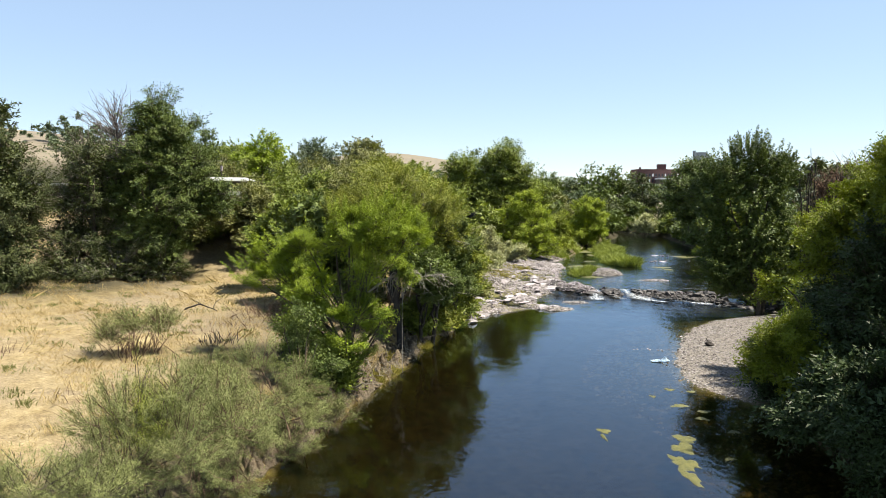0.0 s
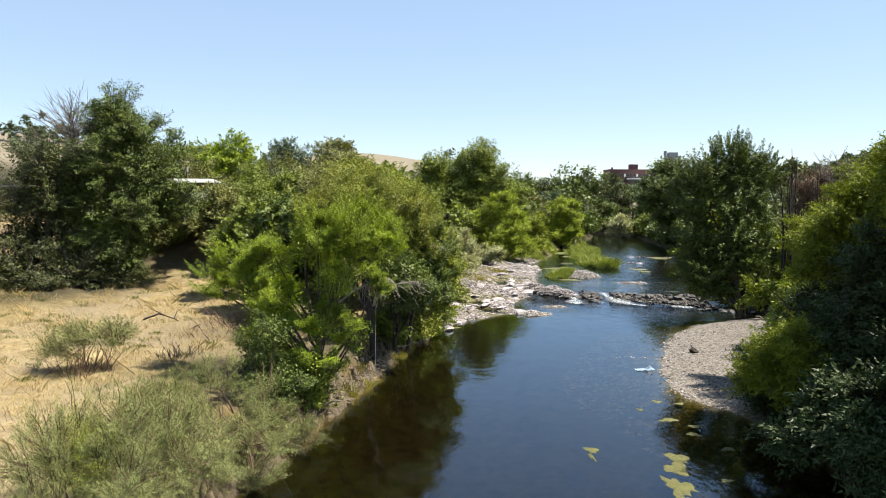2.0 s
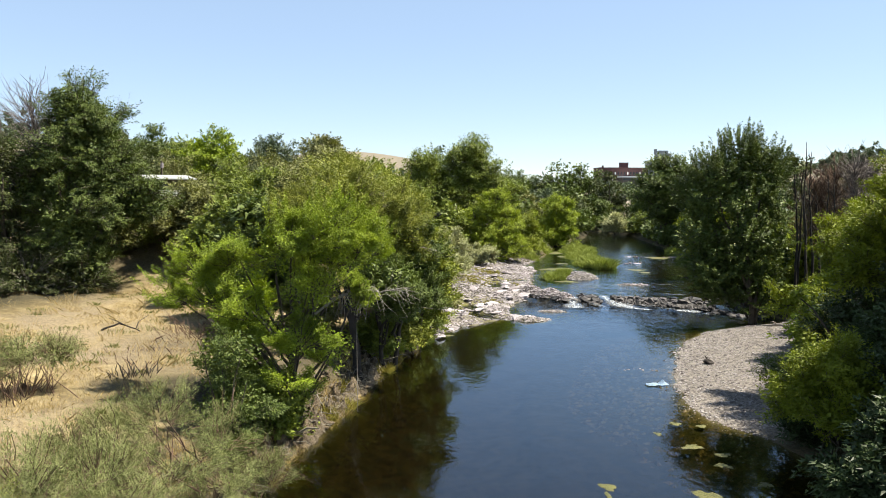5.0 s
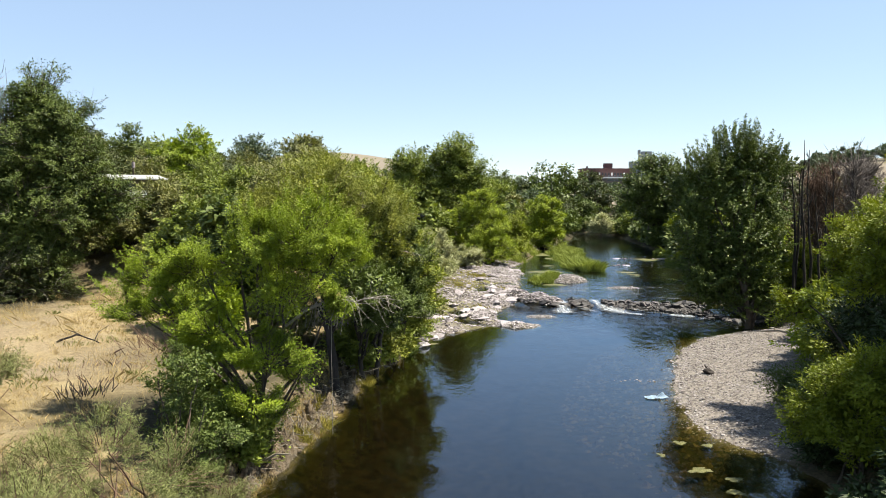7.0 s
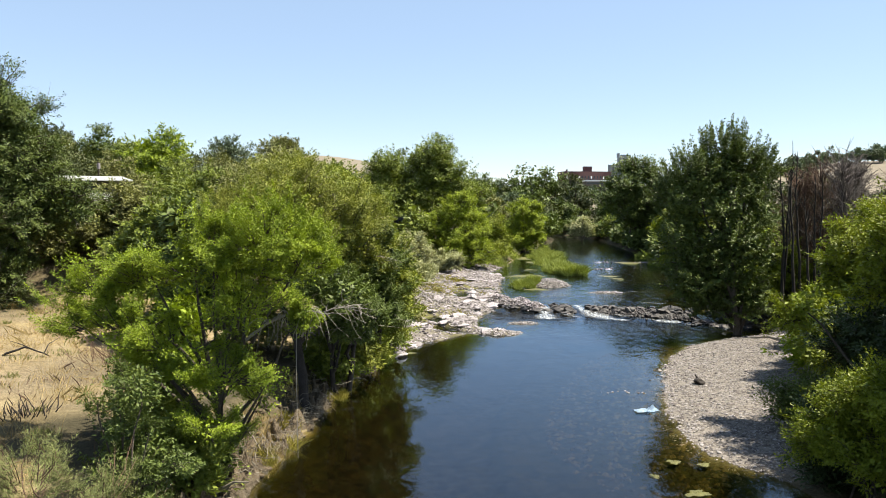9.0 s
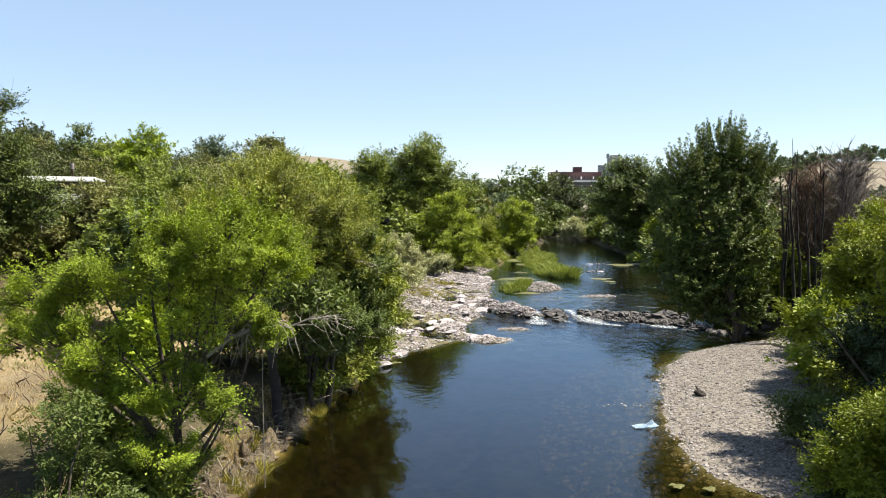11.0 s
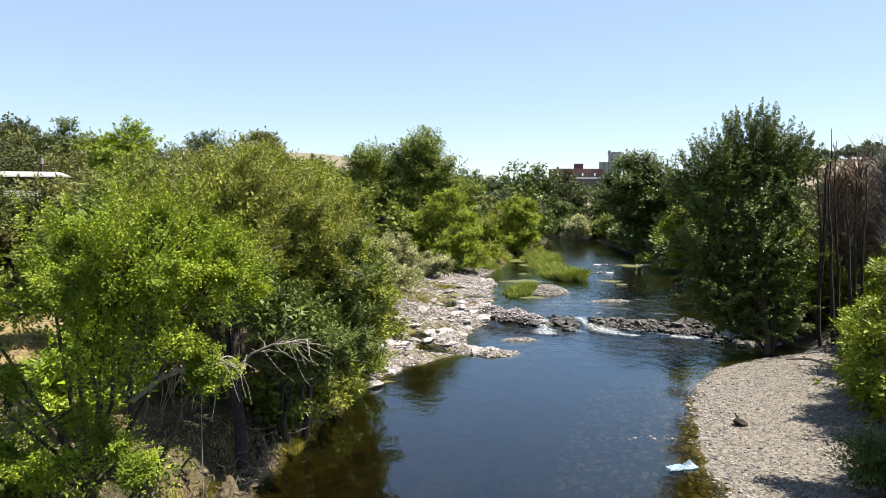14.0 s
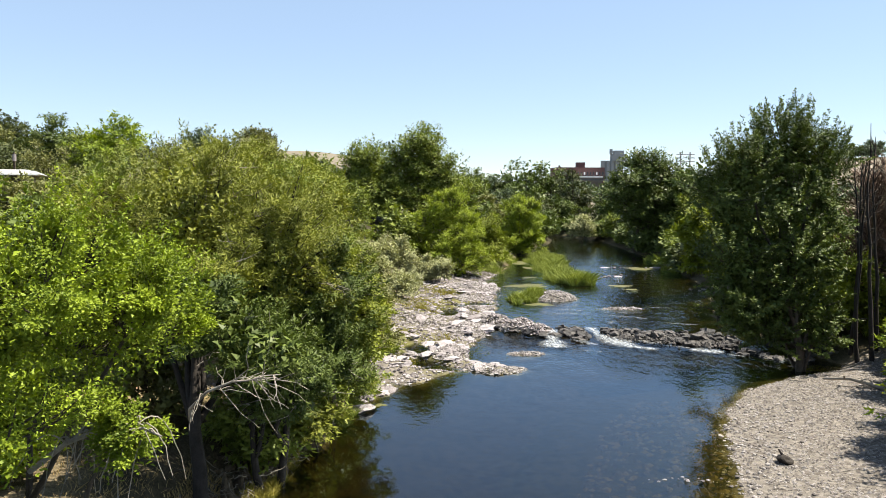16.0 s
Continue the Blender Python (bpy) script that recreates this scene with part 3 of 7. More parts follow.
# gravel heaps that break the water by the rapids, and pools in the rock shelf: x, y, half widths, height or depth
HEAPS = [(10.4, 84.3, 2.3, 2.4, 0.42), (8.6, 77.4, 1.4, 1.2, 0.30), (8.7, 73.0, 1.3, 0.9, 0.26), (8.2, 69.0, 1.4, 1.0, 0.42), (9.7, 67.3, 1.3, 0.8, 0.50), (11.0, 66.0, 1.3, 0.7, 0.50), (12.1, 65.1, 0.9, 0.6, 0.36),
         (8.0, 56.6, 1.6, 0.9, 0.14), (10.3, 60.2, 1.1, 0.5, 0.07), (15.8, 78.2, 2.3, 1.9, 0.52), (14.2, 79.6, 1.2, 1.2, 0.30), (6.2, 60.6, 1.5, 2.2, 0.32), (7.6, 66.0, 1.6, 1.6, 0.34), (4.6, 68.4, 1.6, 1.8, 0.40), (20.0, 72.8, 1.5, 0.5, 0.08)]
POOLS = [(4.3, 61.9, 0.9, 1.7), (4.5, 57.8, 1.0, 1.2), (7.1, 71.8, 1.5, 1.4), (8.7, 75.1, 1.8, 1.0), (7.9, 60.2, 0.9, 1.9), (3.3, 59.2, 0.8, 0.9), (6.4, 55.2, 1.2, 0.8), (3.2, 65.4, 0.7, 0.9), (7.2, 80.6, 1.2, 0.8)]


def heap_z(x, y):
    h = x * 0 - 9.0
    for a, b, c, d, e in HEAPS:
        h = np.maximum(h, e * (1.25 - 1.35 * (((x - a) / c) ** 2 + ((y - b) / d) ** 2)) + 0.07 * wob(x, y, 2.4, a) - 0.02)
    return np.minimum(h, 0.6)


def pool_mask(x, y, grow=1.0):
    m = x * 0
    for a, b, c, d in POOLS:
        m = np.maximum(m, np.exp(-(((x - a) / c / grow) ** 2 + ((y - b) / d / grow) ** 2) ** 1.5 + 0.5 * wob(x, y, 1.9, b)))
    return np.clip(m, 0, 1)


def shore(x, y):
    left = np.interp(y, LEFT_Y, LEFT_X) + 0.28 * wob(x * 0 + 3, y, 1.1, 2.0)
    right = np.interp(y, RIGHT_Y, RIGHT_X) + 0.22 * wob(x * 0 + 5, y, 1.3, 4.0)
    return left - x, x - right


def ground_z(x, y):
    x, y = np.asarray(x, float), np.asarray(y, float)
    dl, dr = shore(x, y)
    w = water_z(x, y)
    wet = -np.maximum(dl, dr)
    shallow = np.where(dl > dr, 0.45, 0.085 + 0.05 * smooth(33, 25, y))
    bed = -np.clip(np.minimum(wet * shallow, 0.25 + wet * 0.16), 0, 1.15) - 0.04 + 0.04 * wob(x, y, 2.1, 1.0)
    # left bank: cut bank below the meadow, a low rock ledge by the rapids, then rising ground
    ledge = smooth(48, 51, y) * (1 - smooth(92, 108, y))
    step = 1.55 * smooth(0.0, 2.4, dl) * (1 - ledge) + ledge * (0.06 + 0.20 * wob(x, y, 1.15, 2.5) + 0.25 * smooth(0, 6, dl) + 1.3 * smooth(6, 11, dl))
    meadow = 0.035 * np.clip(dl - 2, 0, 30)
    rise = smooth(55.5, 68, y + 0.25 * (x + 20)) * 4.2 * smooth(8, 17, dl) + smooth(85, 170, y) * 5.0 * smooth(8, 45, dl)
    lz = step + meadow + rise + 0.10 * wob(x, y, 0.35, 0.5) * smooth(1.5, 6, dl) + 0.05 * wob(x, y, 1.3, 1.5) * smooth(0.5, 3, dl)
    # right bank: gravel bar and then low wooded ground
    bar = smooth(30.5, 33.5, y) * (1 - smooth(54.5, 57, y))
    rz = bar * (0.05 * np.clip(dr, 0, 7) + 0.9 * smooth(7.5, 13, dr)) + (1 - bar) * (0.9 * smooth(0, 1.8, dr) + 0.5 * smooth(2, 9, dr))
    rz = rz + 0.02 * np.clip(dr - 10, 0, 40) + 0.035 * wob(x, y, 0.9, 3.0) * smooth(0.4, 2, dr) + smooth(70, 110, y) * 1.2 * smooth(2, 6, dr)
    far = np.hypot(x, y - 30)
    hills = 17 * np.exp(-((x + 230) / 120) ** 2 - ((y - 330) / 130) ** 2) + 36 * np.exp(-((x + 95) / 150) ** 2 - ((y - 880) / 190) ** 2) \
        + 44 * np.exp(-((x - 570) / 190) ** 2 - ((y - 820) / 150) ** 2) + 22 * np.exp(-((x + 420) / 260) ** 2 - ((y - 500) / 200) ** 2) \
        + 5 * np.exp(-((x - 120) / 900) ** 2 - ((y - 2600) / 600) ** 2) + 4 * smooth(220, 560, far)
    hills = hills * smooth(120, 330, far)
    base = np.where(wet > 0, bed, np.where(dl > dr, lz, rz))
    near = (y > 50) & (y < 90) & (x < 24)
    base = np.where(near, np.maximum(base - 0.75 * pool_mask(x, y) * (base > -0.3), heap_z(x, y) - 0.9 * pool_mask(x, y)), base)
    return w + base + hills


def gz(x, y):
    return float(ground_z(x, y))


def axis(near0, near1, step, far0, far1):
    a = list(np.arange(near0, near1 + 1e-6, step))
    s, v = step, near1
    while v < far1:
        s *= 1.16
        v += s
        a.append(v)
    s, v, pre = step, near0, []
    while v > far0:
        s *= 1.16
        v -= s
        pre.append(v)
    return np.array(pre[::-1] + a)


def grid_mesh(name, xs, ys, zf, mat, smooth_it=True):
    X, Y = np.meshgrid(xs, ys)
    Z = zf(X, Y)
    V = np.stack([X, Y, Z], -1).reshape(-1, 3)
    nx, ny = len(xs), len(ys)
    i = (np.arange(ny - 1)[:, None] * nx + np.arange(nx - 1)[None]).ravel()
    F = np.stack([i, i + 1, i + nx + 1, i + nx], 1)
    return mesh_of(name, V, [F], mat, smooth_it), X.ravel(), Y.ravel()


def set_mask(me, name, values):
    a = me.attributes.new(name, 'FLOAT', 'POINT')
    a.data.foreach_set("value", np.clip(values, 0, 1).astype(np.float32))


me, X, Y = grid_mesh("ground", axis(-34, 46, 0.42, -3000, 3000), axis(8, 112, 0.42, -900, 4200), ground_z, GROUND)
dl, dr = shore(X, Y)
deep = water_z(X, Y) - ground_z(X, Y)
set_mask(me, "bed", np.where((Y > 50) & (Y < 90) & (dl > -12), smooth(0.0, 0.08, deep), smooth(-0.02, 0.14, -np.maximum(dl, dr))))
set_mask(me, "moss", (pool_mask(X, Y, 1.7) * 0.9 + smooth(60, 68, Y) * (1 - smooth(84, 90, Y)) * smooth(1.5, 3.5, dl) * (1 - smooth(6, 9, dl)) * (0.5 + 0.8 * wob(X, Y, 0.8, 1.0))) * ((Y > 49) & (Y < 92)))
bar_zone = smooth(30.5, 33, Y) * (1 - smooth(55.5, 57.5, Y)) * smooth(-0.3, 0.1, dr) * (1 - smooth(8.5, 12, dr + 1.2 * wob(X, Y, 0.7, 2.0)))
ledge_zone = smooth(47, 50, Y) * (1 - smooth(92, 100, Y)) * smooth(-0.3, 0.1, dl) * (1 - smooth(6, 9, dl))
bank_zone = smooth(-0.2, 0.1, dl) * (1 - smooth(2.2, 3.6, dl)) * (Y < 50) * 0.05
heaps = smooth(-0.15, 0.0, heap_z(X, Y))
set_mask(me, "gravel", np.maximum.reduce([bar_zone, ledge_zone, bank_zone, heaps]))
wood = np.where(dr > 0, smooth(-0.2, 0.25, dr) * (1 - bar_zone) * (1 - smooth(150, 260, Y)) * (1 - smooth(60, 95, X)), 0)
# under the elms, box elder and bank: litter plus painted tree shade
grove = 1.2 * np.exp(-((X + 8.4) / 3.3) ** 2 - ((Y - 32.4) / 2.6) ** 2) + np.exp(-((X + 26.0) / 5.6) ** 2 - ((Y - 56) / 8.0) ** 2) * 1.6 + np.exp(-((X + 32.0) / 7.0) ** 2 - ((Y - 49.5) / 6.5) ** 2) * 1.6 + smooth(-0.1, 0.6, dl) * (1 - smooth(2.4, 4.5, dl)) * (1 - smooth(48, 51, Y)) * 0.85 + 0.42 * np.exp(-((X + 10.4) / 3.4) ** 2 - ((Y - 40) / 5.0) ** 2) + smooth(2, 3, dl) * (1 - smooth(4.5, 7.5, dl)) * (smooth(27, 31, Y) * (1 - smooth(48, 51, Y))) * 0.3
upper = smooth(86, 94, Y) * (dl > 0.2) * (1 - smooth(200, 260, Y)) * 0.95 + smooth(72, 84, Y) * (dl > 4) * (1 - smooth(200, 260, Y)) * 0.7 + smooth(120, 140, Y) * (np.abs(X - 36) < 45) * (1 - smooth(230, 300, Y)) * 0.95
set_mask(me, "litter_shade", np.maximum.reduce([wood, np.clip(grove, 0, 1), upper]) * (0.92 + 0.22 * wob(X, Y, 0.6, 5.0)))
# painted haze sets in with distance
set_mask(me, "hazy_field", smooth(150, 320, np.hypot(X, Y)))
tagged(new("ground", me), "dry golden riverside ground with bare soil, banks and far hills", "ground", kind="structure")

me, X, Y = grid_mesh("river", axis(-16, 46, 0.6, -30, 60), axis(10, 100, 0.6, -400, 200), water_z, WATER)
me_chop = 0.10 + 1.7 * np.exp(-((Y - crest(X) - 5.0) / 8.0) ** 2) + 0.95 * smooth(66, 72, Y) * (1 - 0.6 * smooth(92, 110, Y)) + 0.5 * np.exp(-((Y - crest(X) + 5) / 4.5) ** 2)
set_mask(me, "chop", me_chop)
set_mask(me, "murk", 1 - np.exp(-np.clip(water_z(X, Y) - ground_z(X, Y), 0, 3) * 2.6))
tagged(new("river", me), "clear shallow river with dark reflections and light ripples", "river", kind="structure")

# the cut bank: a ragged face of dry earth and roots above the water
me, X, Y = grid_mesh("bank", np.arange(0.0, 2.7, 0.09), np.arange(22.0, 50.5, 0.10), lambda u, v: u * 0, rough_material("bank_earth", (0.030, 0.022, 0.014), (0.150, 0.115, 0.075), 2.6, 9.0, 0.95, 1.0, 0.14), True)
edge = np.interp(Y, LEFT_Y, LEFT_X) + 0.28 * wob(X * 0 + 3, Y, 1.1, 2.0)
bx = edge + 0.12 - X
rag = np.array([noise.turbulence(Vector((a * 3.4, b * 2.6, 3.0)), 4, False) for a, b in zip(bx, Y)])
face = (0.50 + 0.55 * rag) * smooth(0.0, 0.40 + 0.25 * np.sin(Y * 1.7), X) * (1 - smooth(1.2, 2.5, X))
bz = np.maximum(ground_z(bx, Y) + 0.04, face) + 0.34 * (rag - 0.6) * smooth(0.05, 0.4, X) - 0.25 * (1 - smooth(0.0, 0.16, X)) - 0.12 * smooth(2.2, 2.6, X) - 0.3 * (1 - smooth(22.0, 22.6, Y)) - 0.3 * smooth(49.4, 50.2, Y)
me.vertices.foreach_set("co", np.stack([bx, Y, bz], 1).astype(np.float32).ravel())
me.flip_normals()
me.update()
tagged(new("bank", me), "ragged cut bank of dry brown earth above the water", "river bank", kind="structure")

# ---- trees of the left bank ----
def t_z(x, y):
    return gz(x, y) - 0.05


tree("boxelder_tree", (-3.8, 32.6, t_z(-3.8, 32.6)),
     [(-2.5, 31.0, 7.6, 1.2, 1.3, 1.1), (-4.0, 31.4, 7.0, 1.3, 1.4, 1.2), (-1.5, 32.2, 6.9, 0.8, 1.0, 0.9), (-5.9, 31.8, 6.4, 1.2, 1.3, 0.9), (-7.3, 32.5, 6.1, 1.1, 1.2, 0.7), (-6.2, 30.9, 5.2, 1.1, 1.0, 0.7),
      (-3.2, 30.6, 5.7, 1.3, 1.1, 0.9), (-1.6, 31.6, 5.2, 0.7, 0.8, 0.6), (-5.0, 30.6, 4.7, 1.3, 1.1, 0.8), (-3.2, 33.4, 6.2, 1.6, 1.3, 1.2), (-6.0, 30.8, 4.2, 1.1, 1.0, 0.8), (-3.6, 30.4, 3.9, 1.1, 0.9, 0.7), (-2.3, 31.0, 3.7, 0.8, 0.8, 0.6), (-3.9, 30.0, 2.7, 0.9, 0.8, 0.6), (-2.7, 31.6, 2.9, 0.7, 0.7, 0.5), (-3.5, 31.2, 1.9, 0.7, 0.6, 0.5), (-8.7, 32.8, 5.2, 0.9, 1.0, 0.5), (-7.4, 31.8, 5.2, 1.0, 1.0, 0.6)],
     "bright yellow-green box elder tree leaning over the bank", LEAF_BOXELDER, 1700, 175, (0.052, 0.030), 11, trunk=0.15, stems=2, length=0.58, spread=0.08,
     rise=0.75, droop=0.3, bark=BARK, deep=0.45, fan=0.32, clump=0.17, bunch=11, twigs=0.6, low=0.10, under=-0.1, core=0.06, gap=-0.15, shoots=260, shoot=(0.95, 0.065, 100))
# dark leaves here paint in the shade of the big crown above the sapling
tree("boxelder_sapling", (-5.4, 28.2, t_z(-5.4, 28.2)),
     [(-5.1, 28.4, 4.1, 0.8, 0.8, 0.8), (-5.7, 28.8, 3.3, 0.9, 0.8, 0.8), (-6.2, 29.6, 2.4, 0.6, 0.7, 0.6), (-4.7, 28.4, 2.5, 0.7, 0.7, 0.7), (-5.7, 28.0, 2.2, 0.8, 0.8, 0.7), (-4.9, 28.0, 1.6, 0.7, 0.7, 0.5)],
     "small leafy box elder sapling on the stony bank edge", LEAF_DARK, 150, 120, (0.070, 0.036), 12, clump=0.18, bunch=3, trunk=0.07, stems=3, length=0.4, spread=0.085, rise=0.7, droop=0.3, deep=0.7, twigs=0.8)
tree("willow_tree", (-2.2, 39.0, t_z(-2.2, 39.0)),
     [(-3.6, 43.5, 8.0, 2.8, 2.6, 2.5), (-1.2, 44.0, 7.0, 2.3, 2.4, 2.3), (-5.6, 43.0, 7.2, 2.0, 2.2, 1.9), (-2.6, 41.6, 6.4, 1.7, 1.5, 1.1)],
     "broad olive-green willow with a dark trunk over the water", LEAF_WILLOW, 1150, 125, (0.10, 0.032), 13, clump=0.26, bunch=5, trunk=0.22, length=0.8, spread=0.10,
     rise=1.0, droop=0.05, dead=40, bark=CHAR, twigs=0.25, deep=0.6, shoots=120, shoot=(0.9, 0.06, 60))
tree("willow_tree", (-1.3, 42.6, t_z(-1.3, 42.6)),
     [(0.1, 45.2, 5.6, 1.8, 1.9, 1.9), (-0.9, 41.8, 4.2, 1.4, 1.5, 1.4), (-1.6, 43.0, 5.4, 1.5, 1.5, 1.4), (0.2, 44.0, 3.6, 1.4, 1.4, 1.1), (-0.9, 40.2, 4.4, 1.2, 1.1, 1.0), (-0.6, 41.2, 3.7, 1.0, 1.0, 0.8), (-2.5, 39.6, 6.3, 1.5, 1.2, 0.9), (-1.6, 39.2, 5.4, 1.1, 1.0, 0.7), (-0.5, 38.9, 5.0, 1.1, 0.9, 0.8), (-0.2, 39.6, 3.9, 1.0, 0.9, 0.8)],
     "dark green willow leaning out from under the olive one", LEAF_DARK, 1150, 110, (0.10, 0.036), 19, clump=0.24, bunch=5, trunk=0.16, stems=2, length=0.8, spread=0.10,
     rise=0.8, droop=0.05, dead=80, bark=CHAR, twigs=0.3, deep=0.6)
tree("willow_tree", (0.2, 47.6, t_z(0.2, 47.6)),
     [(0.6, 47.6, 4.9, 1.7, 1.7, 2.0), (1.3, 48.4, 3.4, 1.2, 1.4, 1.5), (-0.3, 46.8, 3.3, 1.4, 1.4, 1.5), (0.4, 49.2, 5.2, 1.5, 1.5, 1.4)],
     "dense green willow thicket hanging to the rocky shore", LEAF_MIDGREEN, 850, 105, (0.10, 0.042), 14, clump=0.22, bunch=5, trunk=0.14, stems=4, length=0.7, rise=0.8, spread=0.10)
tree("willow_tree", (-4.5, 52.5, t_z(-4.5, 52.5)),
     [(-4.5, 52.5, 7.8, 2.6, 2.6, 2.6), (-2.3, 53.0, 6.5, 2.0, 2.2, 2.2), (-6.6, 52.4, 6.5, 2.0, 2.2, 2.4), (-0.8, 53.5, 4.6, 1.6, 1.8, 2.0)],
     "tall olive willow among other riverside trees", LEAF_WILLOW, 800, 60, (0.18, 0.05), 15, clump=0.4, trunk=0.24, length=1.1, rise=0.7)
tree("boxelder_tree", (-8.2, 46.0, t_z(-8.2, 46.0)),
     [(-8.2, 46.0, 7.3, 2.2, 2.1, 2.0), (-9.4, 46.2, 5.4, 1.8, 1.9, 1.8), (-7.2, 45.2, 5.0, 1.7, 1.7, 1.8), (-8.8, 45.0, 3.6, 1.6, 1.6, 1.4)],
     "green box elder behind the leaning tree", LEAF_DARK, 620, 55, (0.19, 0.10), 16, clump=0.4, trunk=0.2, length=0.95)
tree("boxelder_tree", (-11.5, 52.0, t_z(-11.5, 52.0)),
     [(-11.5, 52.0, 6.4, 2.0, 2.0, 2.2), (-10.0, 52.6, 5.0, 1.7, 1.9, 1.8), (-12.6, 51.4, 4.6, 1.5, 1.7, 1.7)],
     "green box elder at the edge of the dry meadow", LEAF_GREEN, 480, 50, (0.20, 0.10), 17, clump=0.4, trunk=0.18, length=1.0)
tree("slope_tree", (-16.4, 60.0, t_z(-16.4, 60.0)),
     [(-17.6, 60.0, 7.3, 2.1, 1.7, 1.8), (-14.9, 60.0, 7.0, 2.0, 1.7, 1.7), (-16.4, 59.2, 5.8, 2.0, 1.6, 1.4)],
     "olive-green tree in front of the low house", LEAF_OLIVE, 560, 60, (0.16, 0.075), 18, clump=0.4, trunk=0.14, stems=2, length=0.9)
# the elm grove on the meadow
tree("elm_tree", (-23.4, 56.4, t_z(-23.4, 56.4)),
     [(-22.6, 55.6, 14.1, 2.2, 2.3, 2.5), (-21.2, 55.4, 13.0, 1.9, 2.0, 2.2), (-23.4, 55.6, 11.4, 2.6, 2.6, 2.4), (-20.8, 55.2, 10.2, 2.2, 2.4, 2.3), (-20.6, 55.0, 7.6, 2.1, 2.3, 2.0), (-22.6, 53.8, 7.0, 2.4, 2.0, 2.6), (-25.2, 55.4, 8.4, 2.2, 2.4, 2.6), (-18.6, 55.4, 8.4, 1.9, 2.0, 2.0), (-22.4, 54.4, 4.4, 2.6, 2.2, 1.9)],
     "tall dark green elm with low hanging boughs", LEAF_DARK, 2600, 88, (0.10, 0.048), 21, gap=-0.5, under=-0.3, low=0.5, core=0.3, bunch=6, clump=0.36, trunk=0.32, stems=3, length=1.1, rise=0.35, droop=0.3, dead=110, spot=0.9)
tree("elm_tree", (-27.5, 55.0, t_z(-27.5, 55.0)),
     [(-27.4, 54.6, 10.4, 2.3, 2.4, 2.4), (-28.0, 54.2, 7.4, 2.4, 2.4, 2.5), (-26.0, 53.8, 5.4, 2.0, 2.0, 2.2), (-29.2, 54.0, 4.8, 2.0, 2.2, 2.2), (-24.4, 51.8, 3.3, 2.3, 1.5, 1.7), (-27.2, 51.2, 3.2, 2.3, 1.5, 1.6), (-21.6, 52.6, 3.2, 1.9, 1.4, 1.5)],
     "dark elm with many bare grey branches", LEAF_ELM, 1050, 88, (0.105, 0.05), 22, gap=-0.7, bunch=5, clump=0.32, trunk=0.28, stems=2, length=1.1, rise=0.35, droop=0.3, dead=320, spot=0.7)
tree("elm_tree", (-31.0, 49.5, t_z(-31.0, 49.5)),
     [(-31.2, 49.0, 11.0, 2.5, 2.4, 2.4), (-29.6, 48.6, 8.4, 2.2, 2.2, 2.2), (-32.4, 48.8, 7.4, 2.2, 2.2, 2.4), (-29.2, 47.6, 5.4, 2.0, 2.0, 2.0), (-31.6, 47.4, 4.6, 2.2, 2.0, 2.2), (-28.6, 46.6, 3.4, 1.8, 1.6, 1.3), (-30.6, 45.8, 3.2, 2.0, 1.6, 1.3)],
     "olive-green elm with drooping outer boughs", LEAF_ELM, 1300, 88, (0.105, 0.05), 23, gap=-0.6, core=0.3, bunch=6, clump=0.36, trunk=0.28, stems=2, length=1.1, rise=0.3, droop=0.35, dead=14)
tree("elm_tree", (-36.5, 53.0, t_z(-36.5, 53.0)),
     [(-36.0, 52.6, 13.6, 2.6, 2.5, 2.8), (-37.0, 52.0, 10.0, 2.8, 2.5, 2.6), (-34.6, 52.0, 7.5, 2.2, 2.2, 2.4), (-36.6, 51.4, 5.6, 2.4, 2.2, 2.4)],
     "tall dark elm at the edge of the grove", LEAF_ELM, 1200, 58, (0.18, 0.085), 24, gap=-0.7, clump=0.5, trunk=0.32, length=1.2, rise=0.35, droop=0.3)


def dead_tree(name, x, y, height, spread, twigs, seed, mat, label, group="", trunk=0.12, low=0.35, fan=0.8, category="dead tree"):
    """A leafless tree: one stem and many fine upright twigs."""
    rng = np.random.default_rng(seed)
    z = t_z(x, y)
    root = empty_at(name, x, y, z, label, category, group)
    top = np.array([rng.normal(0, spread * 0.25), rng.normal(0, spread * 0.25), height])
    stem = bent((0, 0, -0.3), top, rng, 0.05, 9)
    V, F = tubes([(stem, trunk * np.linspace(1.1, 0.12, 9))], 6)
    part_mesh("trunk", mesh_of("trunk", V, [F], mat, True), root)
    lines = []
    for _ in range(twigs):
        u = rng.uniform(low, 0.97)
        a = stem[int(u * 8)] + (stem[min(int(u * 8) + 1, 8)] - stem[int(u * 8)]) * (u * 8 % 1)
        d = unit(np.array([rng.normal(0, fan), rng.normal(0, fan), rng.uniform(0.5, 1.3)]))
        ln = spread * rng.uniform(0.4, 1.2) * (1.15 - u * 0.6)
        b = a + d * ln
        lines.append((bent(a, b, rng, 0.15, 4), trunk * np.array([0.28, 0.2, 0.13, 0.05]) + 0.004))
        for _k in range(3):
            s = a + (b - a) * rng.uniform(0.35, 0.9)
            e = s + unit(d + rng.normal(0, 0.5, 3)) * ln * rng.uniform(0.25, 0.55)
            lines.append((bent(s, e, rng, 0.15, 3), trunk * np.array([0.12, 0.08, 0.03]) + 0.003))
    V, F = tubes(lines, 3)
    part_mesh("twig_work", mesh_of("twig_work", V, [F], mat, True), root)["kind"] = "stuff"
    return root


